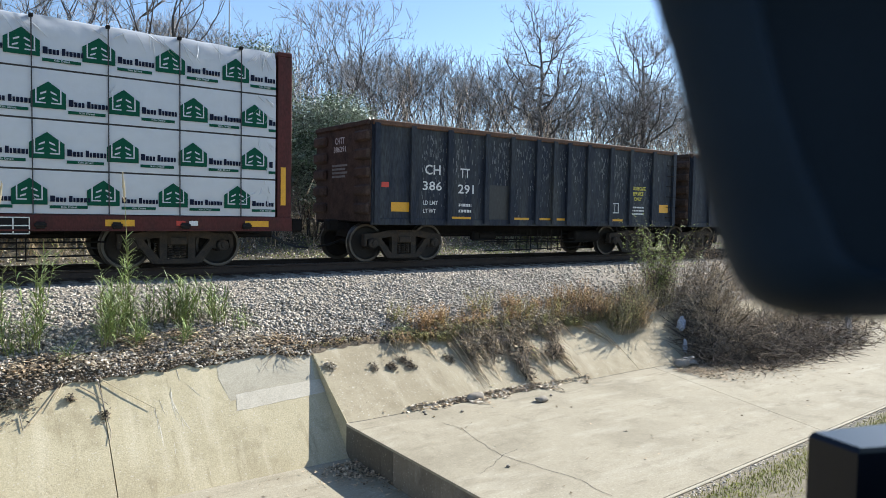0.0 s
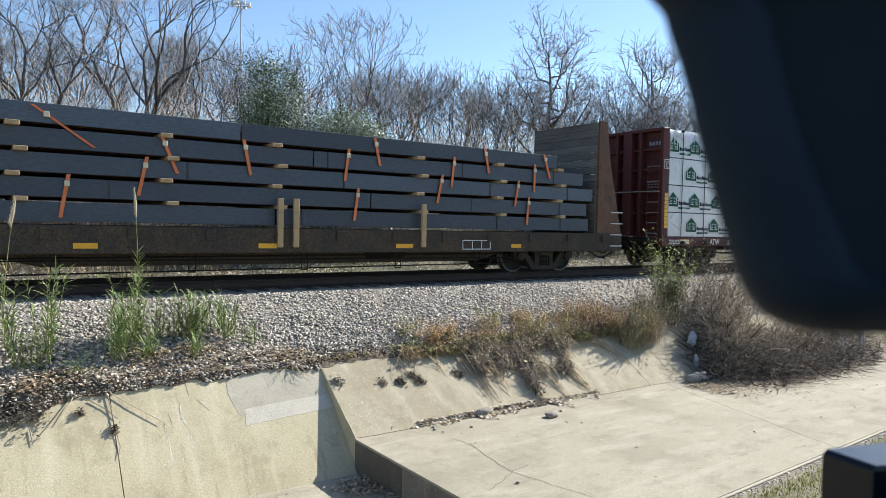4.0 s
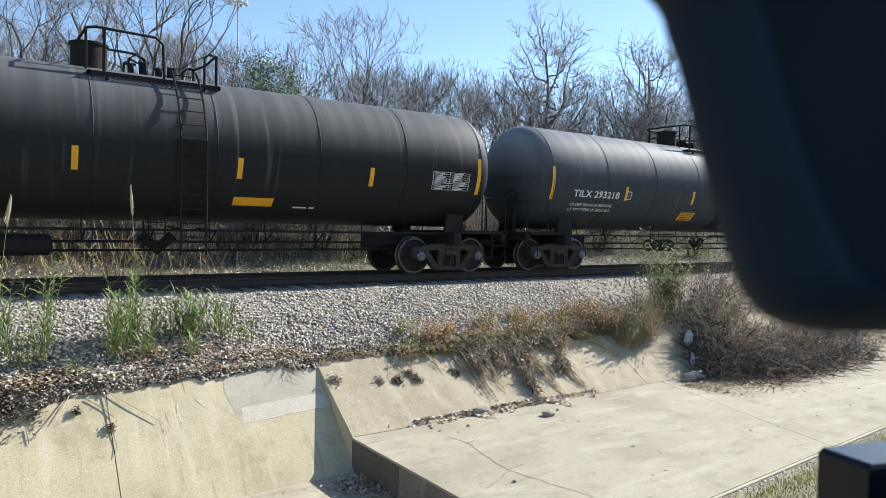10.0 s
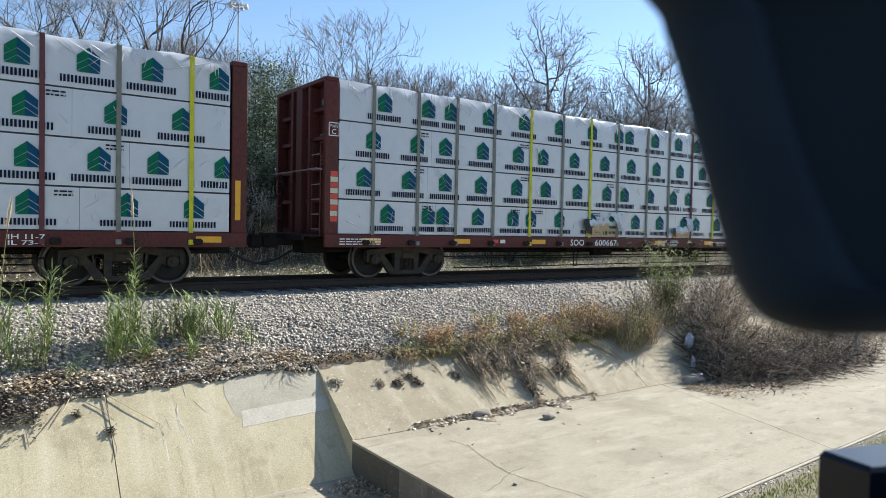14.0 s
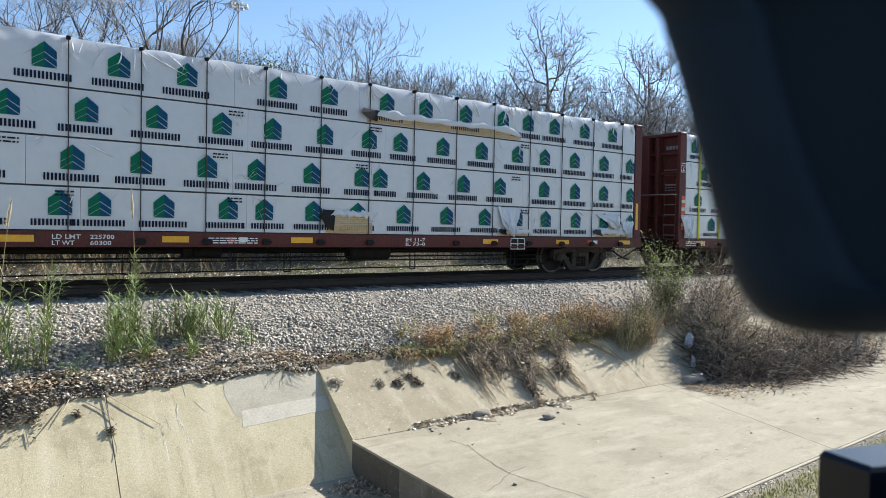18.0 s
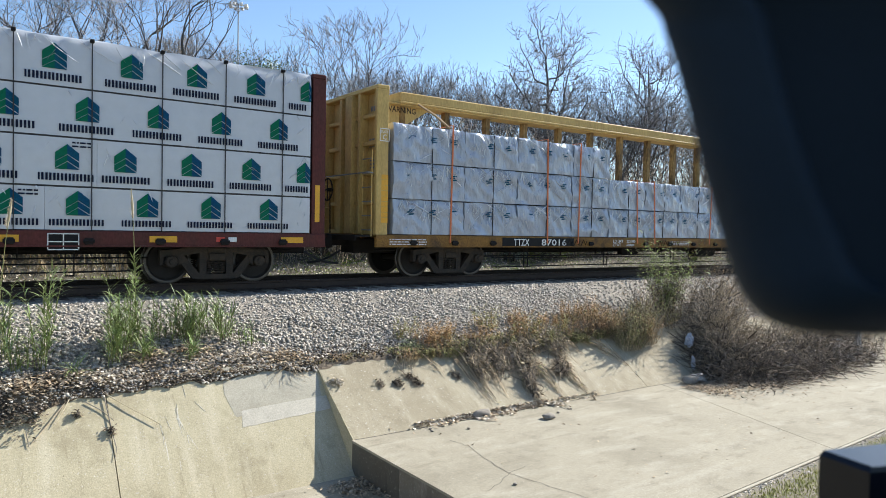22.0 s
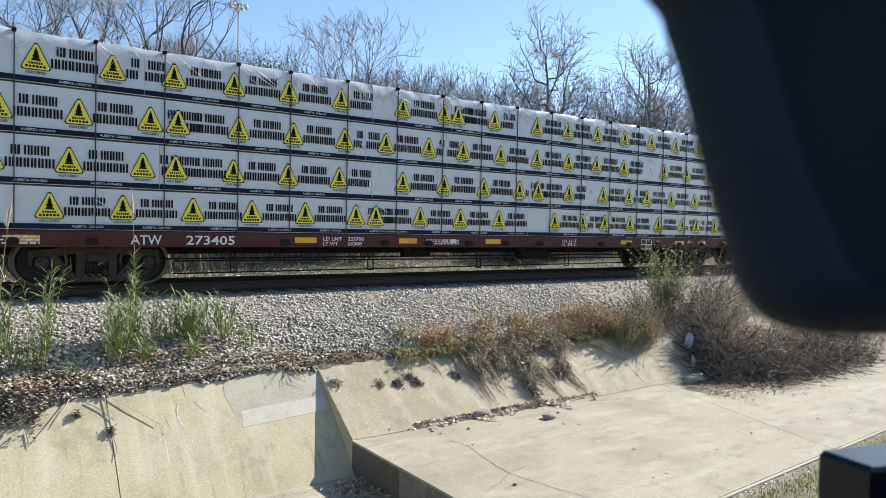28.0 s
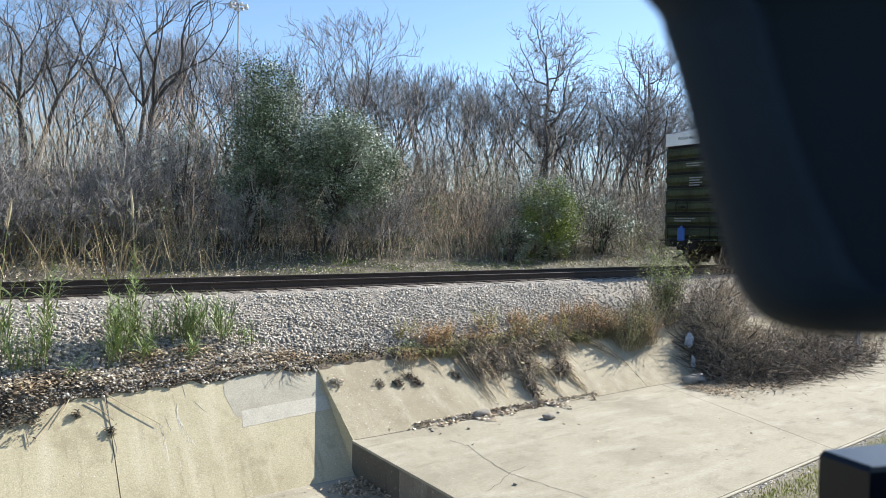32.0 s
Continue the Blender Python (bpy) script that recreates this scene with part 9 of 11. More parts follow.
def tangle(name, label, cat, n, spot, mat, seed):
    """Many thin curved dead stems, as one mass."""
    rnd = random.Random(seed)
    b = Build()
    for i in range(n):
        pts, rad = spot(rnd)
        b.tube(pts, [rad * (1 - 0.7 * k / len(pts)) for k in range(len(pts))], 3, cap=False)
    return tagged(new(name, b.mesh(name, mat)), label, cat, kind="stuff")


# strands of dead vine: head x, y and foot x, y on the slope, spread at head and foot, number
STRANDS = ((7.83, -4.40, 7.90, -5.66, 0.04, 0.04, 12), (8.05, -4.50, 8.06, -5.62, 0.06, 0.05, 16), (8.45, -4.45, 8.36, -5.52, 0.12, 0.07, 16), (8.30, -4.36, 8.35, -5.05, 0.20, 0.18, 46), (8.75, -4.36, 8.65, -5.10, 0.22, 0.20, 60),
           (9.25, -4.38, 9.15, -5.20, 0.24, 0.20, 56), (9.35, -4.80, 8.92, -5.76, 0.06, 0.05, 30), (9.75, -4.42, 9.55, -5.10, 0.18, 0.12, 30), (10.30, -4.46, 10.50, -5.15, 0.16, 0.10, 36), (9.60, -5.00, 9.64, -5.78, 0.06, 0.05, 12),
           (10.28, -5.10, 10.31, -5.78, 0.05, 0.05, 12), (10.75, -4.45, 10.95, -4.90, 0.15, 0.15, 12), (7.16, -4.50, 7.33, -5.00, 0.02, 0.02, 2), (11.5, -4.60, 12.05, -5.35, 0.12, 0.10, 14), (6.70, -4.40, 6.62, -4.85, 0.12, 0.16, 12))
STRAND_CHOICE = [s for s in STRANDS for _ in range(s[6])]


def hanging(rnd):
    x0, y0, x1, y1, w0, w1, _ = rnd.choice(STRAND_CHOICE)
    x0, x1 = x0 + rnd.gauss(0, w0), x1 + rnd.gauss(0, w1)
    y0 += rnd.gauss(0, 0.06)
    y1 = y0 + (y1 - y0) * rnd.uniform(0.65, 1.04)
    off, bow, pts = rnd.random() ** 2 * 0.16, rnd.gauss(0, 0.06), []
    for k in range(9):
        t = k / 8
        yy = y0 + (y1 - y0) * t + rnd.gauss(0, 0.012)
        x = x0 + (x1 - x0) * t + bow * math.sin(math.pi * t) + rnd.gauss(0, 0.014)
        pts.append((x, yy, lining_z(yy) + off * math.sin(math.pi * min(1, 0.15 + t * 0.85)) + 0.012 + abs(rnd.gauss(0, 0.012))))
    return pts, rnd.choice((0.004, 0.005, 0.006, 0.008, 0.011))


tangle("dead_vine_mass", "mass of dead grey-brown vines and roots hanging over the concrete", "dead vines", 430, hanging, M["vine"], 5)


ROOT_BALLS = ((8.38, -4.72, 0.15, 0.13), (8.60, -4.88, 0.18, 0.14), (8.95, -4.80, 0.20, 0.18), (9.30, -5.05, 0.08, 0.14), (9.05, -5.45, 0.05, 0.14), (10.08, -5.24, 0.11, 0.06), (10.40, -4.72, 0.18, 0.10), (8.08, -4.95, 0.05, 0.14), (9.70, -4.62, 0.24, 0.10))


def knot(rnd):
    """Roots and dead stems matted into balls that cling to the slope."""
    c = rnd.choice(ROOT_BALLS)
    p = Vector((c[0] + rnd.gauss(0, c[2]), c[1] + rnd.gauss(0, c[3]), 0))
    d = Vector((rnd.gauss(0, 1), rnd.gauss(0, 0.9), rnd.gauss(0, 0.5))).normalized()
    w = Vector((rnd.gauss(0, 1), rnd.gauss(0, 1), rnd.gauss(0, 1))).normalized()
    ln, z = rnd.uniform(0.08, 0.28), 0.03 + 0.19 * rnd.random()
    pts = []
    for k in range(5):
        q = p + d * ln * (k / 4 - 0.5) + w * 0.09 * math.sin(1.6 * k + ln * 9)
        q.z = max(0.01, z + q.z) + lining_z(q.y)
        pts.append(tuple(q))
    return pts, rnd.choice((0.004, 0.005, 0.007, 0.010))


tangle("root_knot", "dark tangle of matted roots and dead stems below the weeds", "roots", 420, knot, M["twig"], 15)
tangle("root_knot", "tan mat of dead roots and stems below the weeds", "roots", 520, knot, M["vine"], 16)


def mound(cx, cy, cz, rx, ry, rz):
    """Crooked twigs that fill a low heap."""
    def f(rnd):
        a, e = rnd.uniform(0, 6.28), rnd.random()
        p = Vector((cx + rx * math.sqrt(e) * math.cos(a), cy + ry * math.sqrt(e) * math.sin(a), cz + rz * (rnd.random() * (1 - e * 0.65))))
        d = Vector((rnd.gauss(0, 1), rnd.gauss(0, 1), rnd.gauss(0.15, 0.7))).normalized()
        bend = Vector((rnd.gauss(0, 0.28), rnd.gauss(0, 0.28), rnd.gauss(-0.05, 0.22)))
        step = rnd.uniform(0.05, 0.13)
        pts = []
        for k in range(7):
            p.z = max(p.z, lining_z(p.y) + 0.012)
            pts.append(tuple(p))
            d = (d + bend + Vector((rnd.gauss(0, 0.25), rnd.gauss(0, 0.25), rnd.gauss(0, 0.25)))).normalized()
            p = p + d * step
        return pts, rnd.choice((0.004, 0.005, 0.006, 0.008, 0.012))
    return f


for i, (c, n) in enumerate((((15.2, -6.0, -2.05, 1.3, 0.95, 0.92), 1900), ((17.6, -6.1, -2.0, 1.7, 1.0, 0.85), 1300), ((14.6, -5.9, -2.0, 0.5, 0.5, 0.85), 380), ((16.6, -5.7, -2.0, 0.6, 0.5, 1.15), 420), ((18.9, -6.2, -2.0, 0.7, 0.5, 1.0), 380), ((20.6, -5.8, -1.95, 2.2, 1.0, 0.9), 700), ((16.8, -4.6, -1.0, 1.3, 0.5, 1.4), 400), ((14.8, -5.6, -2.0, 0.8, 0.6, 0.45), 380), ((15.6, -5.2, -1.7, 1.15, 0.6, 1.2), 1150), ((14.2, -6.35, -2.08, 0.7, 0.45, 0.42), 420), ((15.9, -6.85, -2.10, 1.5, 0.5, 0.7), 900), ((18.4, -6.9, -2.10, 1.6, 0.5, 0.65), 620), ((16.3, -7.25, -2.12, 2.3, 0.35, 0.3), 260), ((20.5, -6.9, -2.12, 3.0, 0.5, 0.5), 300))):
    tangle("brush_heap", "heap of tangled bare dark twigs on the concrete slope", "brush", int(n * 0.68), mound(*c), M["twig"], 30 + i)


def stray(rnd):
    """Single longer twigs that stick out of the heap."""
    cx, cy, cz, rx, rz = rnd.choice(((15.3, -6.0, -2.0, 1.2, 0.9), (15.6, -5.3, -1.7, 1.1, 1.1), (17.4, -6.1, -2.0, 1.5, 0.9), (20.4, -5.9, -1.95, 2.0, 0.8), (16.6, -4.7, -1.2, 1.2, 1.2)))
    a, e = rnd.uniform(0, 6.28), rnd.uniform(0.15, 1.4)
    d = Vector((math.cos(a) * math.cos(e), math.sin(a) * math.cos(e) * 0.7, math.sin(e)))
    p = Vector((cx + d.x * rx * 0.7, cy + d.y * 0.6, cz + d.z * rz * 0.7))
    d = (d + Vector((rnd.gauss(0, 0.5), rnd.gauss(0, 0.4), rnd.gauss(0.1, 0.4)))).normalized()
    ln, pts = rnd.uniform(0.4, 1.25), []
    for k in range(5):
        q = p + d * ln * k / 4
        q.z = max(q.z, lining_z(q.y) + 0.02)
        pts.append(tuple(q))
        d = (d + Vector((rnd.gauss(0, 0.2), rnd.gauss(0, 0.2), rnd.gauss(-0.05, 0.2)))).normalized()
    return pts, rnd.choice((0.004, 0.005, 0.007, 0.010))


tangle("brush_heap", "loose pale dead twigs sticking out of the brush heap", "brush", 820, stray, M["vine"], 55)


def root_mass(rnd):
    c = rnd.choice(ROOT_BALLS)
    y = c[1] + rnd.gauss(0, c[3])
    return c[0] + rnd.gauss(0, c[2]), y, lining_z(y) + 0.02 + 0.16 * rnd.random()


def scatter_leaves(name, label, n, spot, size, mat, seed):
    rnd = random.Random(seed)
    b = Build()
    for i in range(n):
        x, y, z = spot(rnd)
        a, s = rnd.uniform(0, 6.28), size * rnd.uniform(0.5, 1.4)
        u = Vector((math.cos(a), math.sin(a), rnd.gauss(0, 0.3))) * s
        v = Vector((-math.sin(a), math.cos(a), rnd.gauss(0, 0.3))) * s * 0.5
        p = Vector((x, y, z + 0.006 + rnd.random() * 0.012))
        b.add([tuple(p - u), tuple(p - v), tuple(p + u), tuple(p + v)], [(0, 1, 2, 3)])
    return tagged(new(name, b.mesh(name, mat)), label, "leaf litter", kind="stuff")


def toe(rnd):
    x = rnd.choice((rnd.uniform(6.2, 10.6), rnd.gauss(7.5, 0.5), rnd.gauss(8.1, 0.3), rnd.gauss(9.0, 0.2)))
    y = -5.74 - abs(rnd.gauss(0, 0.05 + 0.22 * max(0, noise.noise((x * 2.3, 1, 7)) + 0.15)))
    return x, y, lining_z(y) + 0.03 * rnd.random()


def on_vine(rnd):
    pts, r = hanging(rnd)
    return pts[min(8, int(abs(rnd.gauss(0, 3.0))))]


scatter_leaves("vine_foliage", "dry curled leaves hanging on the dead vines", 1900, on_vine, 0.032, M["litter"], 21)
scatter_leaves("vine_foliage", "grey-green ivy leaves among the dead vines", 1500, on_vine, 0.03, M["weed_green"], 22)
scatter_leaves("leaf_drift", "drift of dry brown leaves along the foot of the slope", 1100, toe, 0.034, M["litter"], 1)
scatter_leaves("leaf_drift", "drift of bleached tan leaves along the foot of the slope", 900, toe, 0.036, M["litter_pale"], 71)
scatter_leaves("leaf_drift", "brown leaves below the brush heap", 4200, lambda r: ((lambda x: (x, -6.2 - abs(r.gauss(0, 0.55)) - (x - 11.8) * 0.08, APRON_Z + 0.05 * r.random()))(max(12.6 + 0.6 * r.random(), r.gauss(14.4, 1.3)))), 0.028, M["litter"], 2)
scatter_leaves("leaf_mat", "mat of dead leaves and soil caught in the vines", 1500, root_mass, 0.034, M["litter"], 8)
scatter_leaves("leaf_mat", "dark soil and rotten leaves held by the matted roots", 900, root_mass, 0.034, M["soil"], 9)
# Soil-dark bits added inside the heaps to block light and darken their cores.
for i, (cx, cy, rx, ry) in enumerate(((15.3, -6.0, 1.1, 0.7), (17.6, -6.1, 1.4, 0.8), (20.4, -5.8, 1.9, 0.8), (15.9, -6.6, 1.3, 0.45), (14.4, -6.1, 0.6, 0.45))):
    scatter_leaves("leaf_mat", "dark leaf bits added inside the brush for its shaded core", 2600, lambda r: (lambda a, e: (cx + rx * e * math.cos(a), cy + ry * e * math.sin(a), lining_z(cy + ry * e * math.sin(a)) + 0.75 * r.random() * (1 - e * 0.6)))(r.uniform(0, 6.28), math.sqrt(r.random())), 0.035, M["soil"], 50 + i)
for i, (cx, cy, rx, ry, tall) in enumerate(((15.3, -6.0, 1.2, 0.85, 1.1), (15.6, -5.2, 1.1, 0.6, 1.3), (17.6, -6.1, 1.5, 0.9, 1.0), (20.4, -5.8, 2.0, 0.9, 0.85))):
    scatter_leaves("leaf_mat", "curled dry leaves caught among the twigs of the brush heap", 2200, lambda r: (lambda a, e: (cx + rx * e * math.cos(a), cy + ry * e * math.sin(a), lining_z(cy + ry * e * math.sin(a)) + tall * (0.35 + 0.65 * r.random()) * (1 - e * e * 0.75)))(r.uniform(0, 6.28), math.sqrt(r.random())), 0.022, M["litter_pale" if i % 2 == 0 else "litter"], 150 + i)
scatter_leaves("fallen_leaves", "scattered dry leaves on the apron", 260, lambda r: (r.uniform(5.6, 22), r.uniform(-9.9, -5.9), APRON_Z), 0.024, M["litter"], 3)
scatter_leaves("leaf_drift", "dark leaves and sticks in the channel's corner", 700, lambda r: (4.98 - abs(r.gauss(0, 0.30)), -6.15 - abs(r.gauss(0, 0.5)), FLOOR_Z + 0.05 * r.random()), 0.03, M["litter"], 4)
scatter_leaves("fallen_leaves", "a few leaves on the channel floor", 60, lambda r: (r.uniform(1, 4.8), r.uniform(-8, -6.1), FLOOR_Z), 0.025, M["litter"], 5)
for i, (x, y) in enumerate(((5.21, -4.84), (5.97, -4.96), (6.33, -5.0), (6.62, -4.90), (6.70, -5.02), (7.59, -4.99))):
    scatter_leaves("soil_clump", "clump of soil and dead leaves stuck on the slope", 150 if i != 1 else 60, lambda r: ((lambda yy: (x + r.gauss(0, 0.055), yy, lining_z(yy) + (0.05 if i == 0 else 0.022) * r.random()))(y + r.gauss(0, 0.045))), 0.026, M["litter_pale" if i == 0 else "soil"], 10 + i)
for i, (x, y, w) in enumerate(((1.321, -4.757, 0.03), (1.724, -4.982, 0.03), (0.60, -4.72, 0.12), (0.82, -4.72, 0.07), (0.40, -4.68, 0.14))):
    scatter_leaves("soil_clump", "clod of soil and roots stuck on the steep wall", int(1400 * w) + 30, lambda r: ((lambda yy: (x + r.gauss(0, w), yy, EDGE_Z + (yy - EDGE_Y) * 0.987 + 0.06 * r.random()))(y + r.gauss(0, w * 0.8))), 0.026, M["soil"], 30 + i)
# leaf litter among the stones on the shaded left edge
scatter_leaves("leaf_litter", "dead leaves among the stones at the concrete edge", 2200, lambda r: ((lambda x, y: (x, y, max(bed_z(y), EDGE_Z + (y - EDGE_Y) if y < EDGE_Y else -9) + 0.022))(r.uniform(-1.5, 5.0), max(-4.46, -4.0 - abs(r.gauss(0, 0.28))))), 0.026, M["litter"], 6)
for i, (x0, y0, w) in enumerate(((0.3, -4.25, 0.22), (0.75, -4.35, 0.18), (1.15, -4.2, 0.16), (1.6, -4.32, 0.18), (2.4, -3.85, 0.22), (3.2, -3.75, 0.25), (3.9, -4.05, 0.22), (0.1, -3.7, 0.2), (4.5, -4.2, 0.2))):
    scatter_leaves("leaf_litter", "clump of brown leaves and soil caught on the ballast", 420, lambda r: (lambda x, y: (x, y, max(bed_z(y), EDGE_Z + (y - EDGE_Y) if y < EDGE_Y else -9) + 0.03 + 0.05 * r.random()))(x0 + r.gauss(0, w), y0 + r.gauss(0, w * 0.55)), 0.03, M["litter" if i % 3 else "litter_pale"], 80 + i)


def loose_rock(x, y, z, s, seed, label):
    bm = bmesh.new()
    bmesh.ops.create_icosphere(bm, subdivisions=3, radius=1.0)
    for v in bm.verts:
        k = 1 + 0.22 * noise.noise(v.co * 1.3 + Vector((seed, 0, 0))) + 0.06 * noise.noise(v.co * 4)
        v.co = Vector((v.co.x * s[0] * k, v.co.y * s[1] * k, v.co.z * s[2] * k))
    me = bpy.data.meshes.new("rock")
    bm.to_mesh(me)
    bm.free()
    me.materials.append(M["rock"])
    me.shade_smooth()
    o = tagged(new("rock", me), label, "rock", "loose rocks")
    o.location = (x, y, z + s[2] * 0.75)


loose_rock(8.5, -6.53, APRON_Z, (0.13, 0.09, 0.055), 3, "rounded brown rock lying on the apron")
loose_rock(7.56, -5.82, APRON_Z, (0.20, 0.10, 0.075), 5, "flat brown rock at the foot of the slope")
loose_rock(13.2, -6.1, APRON_Z, (0.24, 0.14, 0.10), 9, "pale rock half hidden by the brush")
for i, (x, y) in enumerate(((6.35, -5.98), (6.3, -6.1), (8.9, -6.35), (6.9, -6.3), (5.9, -8.6))):
    loose_rock(x, y, APRON_Z, (0.03, 0.025, 0.018), 20 + i, "small stone lying on the apron")


def crumple(name, x, y, z, s, mat, label, seed, cat):
    bm = bmesh.new()
    bmesh.ops.create_icosphere(bm, subdivisions=4, radius=1.0)
    for v in bm.verts:
        k = 1 + 0.45 * noise.noise(v.co * 1.6 + Vector((seed, 1, 0))) + 0.22 * noise.noise(v.co * 5)
        v.co = Vector((v.co.x * s[0] * k, v.co.y * s[1] * k, v.co.z * s[2] * k))
    me = bpy.data.meshes.new(name)
    bm.to_mesh(me)
    bm.free()
    me.materials.append(mat)
    o = tagged(new(name, me), label, cat)
    o.location = (x, y, z)


crumple("plastic_bag", 14.31, -5.28, -1.36, (0.11, 0.08, 0.17), M["bag"], "crumpled bluish plastic bag caught in the brush", 1, "litter")
crumple("plastic_strip", 13.99, -5.62, -1.80, (0.045, 0.05, 0.17), M["bag"], "torn strip of plastic below the bag", 2, "litter")
crumple("plastic_cup", 14.75, -5.75, -1.75, (0.09, 0.08, 0.12), M["bag"], "grey plastic litter in the brush", 3, "litter")
crumple("rag", 13.5, -6.1, APRON_Z + 0.09, (0.26, 0.14, 0.09), M["cloth"], "dirty pale rag at the foot of the brush", 4, "litter")
crumple("rag", 14.5, -6.25, APRON_Z + 0.07, (0.16, 0.10, 0.07), M["cloth"], "dirty pale rag at the foot of the brush", 14, "litter")
for i, (x, y, z, h) in enumerate(((19.6, -6.75, -1.66, 0.40), (18.5, -6.75, -1.72, 0.26), (18.9, -6.9, -1.95, 0.14), (19.9, -7.0, -1.98, 0.12))):
    crumple("rag", x, y, z, (0.13, 0.08, h), M["cloth"], "pale torn cloth hanging in the brush", 7 + i, "litter")
# dead cane stalks lying over the wall
STALKS = [([(1.303, -4.501, -1.185), (1.179, -4.683, -1.36), (1.056, -4.838, -1.51)], "plume"), ([(1.211, -4.583, -1.281), (1.016, -4.771, -1.466), (0.779, -4.989, -1.681)], "vine"),
          ([(1.671, -4.519, -1.21), (2.0, -4.756, -1.43), (2.346, -4.982, -1.65)], "plume"), ([(1.458, -4.61, -1.308), (1.64, -4.729, -1.425), (1.776, -4.862, -1.556)], "rock"),
          ([(1.688, -4.555, -1.25), (1.716, -4.79, -1.48), (1.728, -4.983, -1.67), (1.76, -5.174, -1.86), (1.713, -5.288, -1.975)], "rock"), ([(0.725, -4.857, -1.552), (0.738, -4.948, -1.641), (0.752, -5.02, -1.712)], "rock")]
for pts, mat_ in STALKS:
    tagged(new("fallen_stalk", Build().tube(pts, [0.008 * (1 - 0.6 * k / len(pts)) for k in range(len(pts))], 5).mesh("fallen_stalk", M[mat_])), "dead cane stalk fallen across the concrete", "dead stalk", "fallen stalks")
b = Build()
_r = random.Random(3)
for i in range(14):
    p = Vector((4.55 + _r.gauss(0, 0.12), -4.45, -1.12))
    q = p + Vector((_r.gauss(0, 0.2), -0.15 - 0.15 * _r.random(), -0.16 - 0.16 * _r.random()))
    b.tube([p, (p + q) / 2 + Vector((_r.gauss(0, 0.08), -0.02, 0.03)), q + Vector((0, -0.02, 0.02))], [0.004, 0.003, 0.0015], 3)
tagged(new("dead_twig_mass", b.mesh("dead_twig_mass", M["vine"])), "bare dead twigs trailing over the wall's top", "dead twigs", kind="stuff")


def grass(name, label, n, spot, h0, h1, mat, seed, w=0.004):
    rs = random.Random(seed)
    b = Build()
    for i in range(n):
        x, y, z = spot(rs)
        blade(b, (x, y, z - 0.01), (rs.gauss(0, 0.45), rs.gauss(0, 0.45), 1), rs.uniform(h0, h1), w * rs.uniform(0.7, 1.4), rs.uniform(0.1, 0.7), 2)
    return tagged(new(name, b.mesh(name, mat)), label, "grass", kind="stuff")


_gz = lambda x, y: ground_z(x, y)
grass("verge_grass", "short dry grass on the road verge", 6500, lambda r: ((lambda x, d: (x, verge_y(x) - d, _gz(x, verge_y(x) - d)))(r.uniform(5.5, 17), 0.22 + abs(r.gauss(0, 0.8)))), 0.03, 0.10, M["verge_blade"], 1)
grass("verge_grass", "short green grass on the road verge", 9000, lambda r: ((lambda x, d: (x, verge_y(x) - d, _gz(x, verge_y(x) - d)))(r.uniform(5.5, 15), 0.45 + abs(r.gauss(0, 0.6)))), 0.04, 0.10, M["verge_blade"], 2)
grass("trackside_grass", "yellow-green grass beyond the track", 7000, lambda r: ((lambda x, y: (x, y, _gz(x, y)))(r.uniform(9, 46), r.uniform(4.3, 8.5))), 0.08, 0.24, M["grass_green"], 3, 0.008)
grass("trackside_grass", "tall straw-coloured grass beyond the track", 1300, lambda r: ((lambda x, y: (x, y, _gz(x, y)))(r.uniform(-3, 40) if r.random() < 0.5 else r.uniform(-3, 10), r.uniform(4.3, 11))), 0.25, 0.85, M["grass_dry"], 4, 0.009)
grass("trackside_reeds", "tall straw-coloured reeds beyond the track", 600, lambda r: ((lambda x, y: (x, y, _gz(x, y)))(r.uniform(-2, 7.5) if r.random() < 0.8 else r.uniform(-2, 10), r.uniform(6.6, 10))), 1.2, 3.2, M["reed"], 5, 0.011)

tagged(new("verge_gravel", strew("verge_gravel", 1500, lambda rs: (lambda x, d: (x, verge_y(x) - d, ground_z(x, verge_y(x) - d)))(rs.uniform(5.5, 18), 0.02 + abs(rs.normal(0, 0.2))), 0.006, 0.028, M["stone"], RS)), "loose gravel along the apron's edge", "gravel", kind="stuff")
# ---------------------------------------------------------------- trees


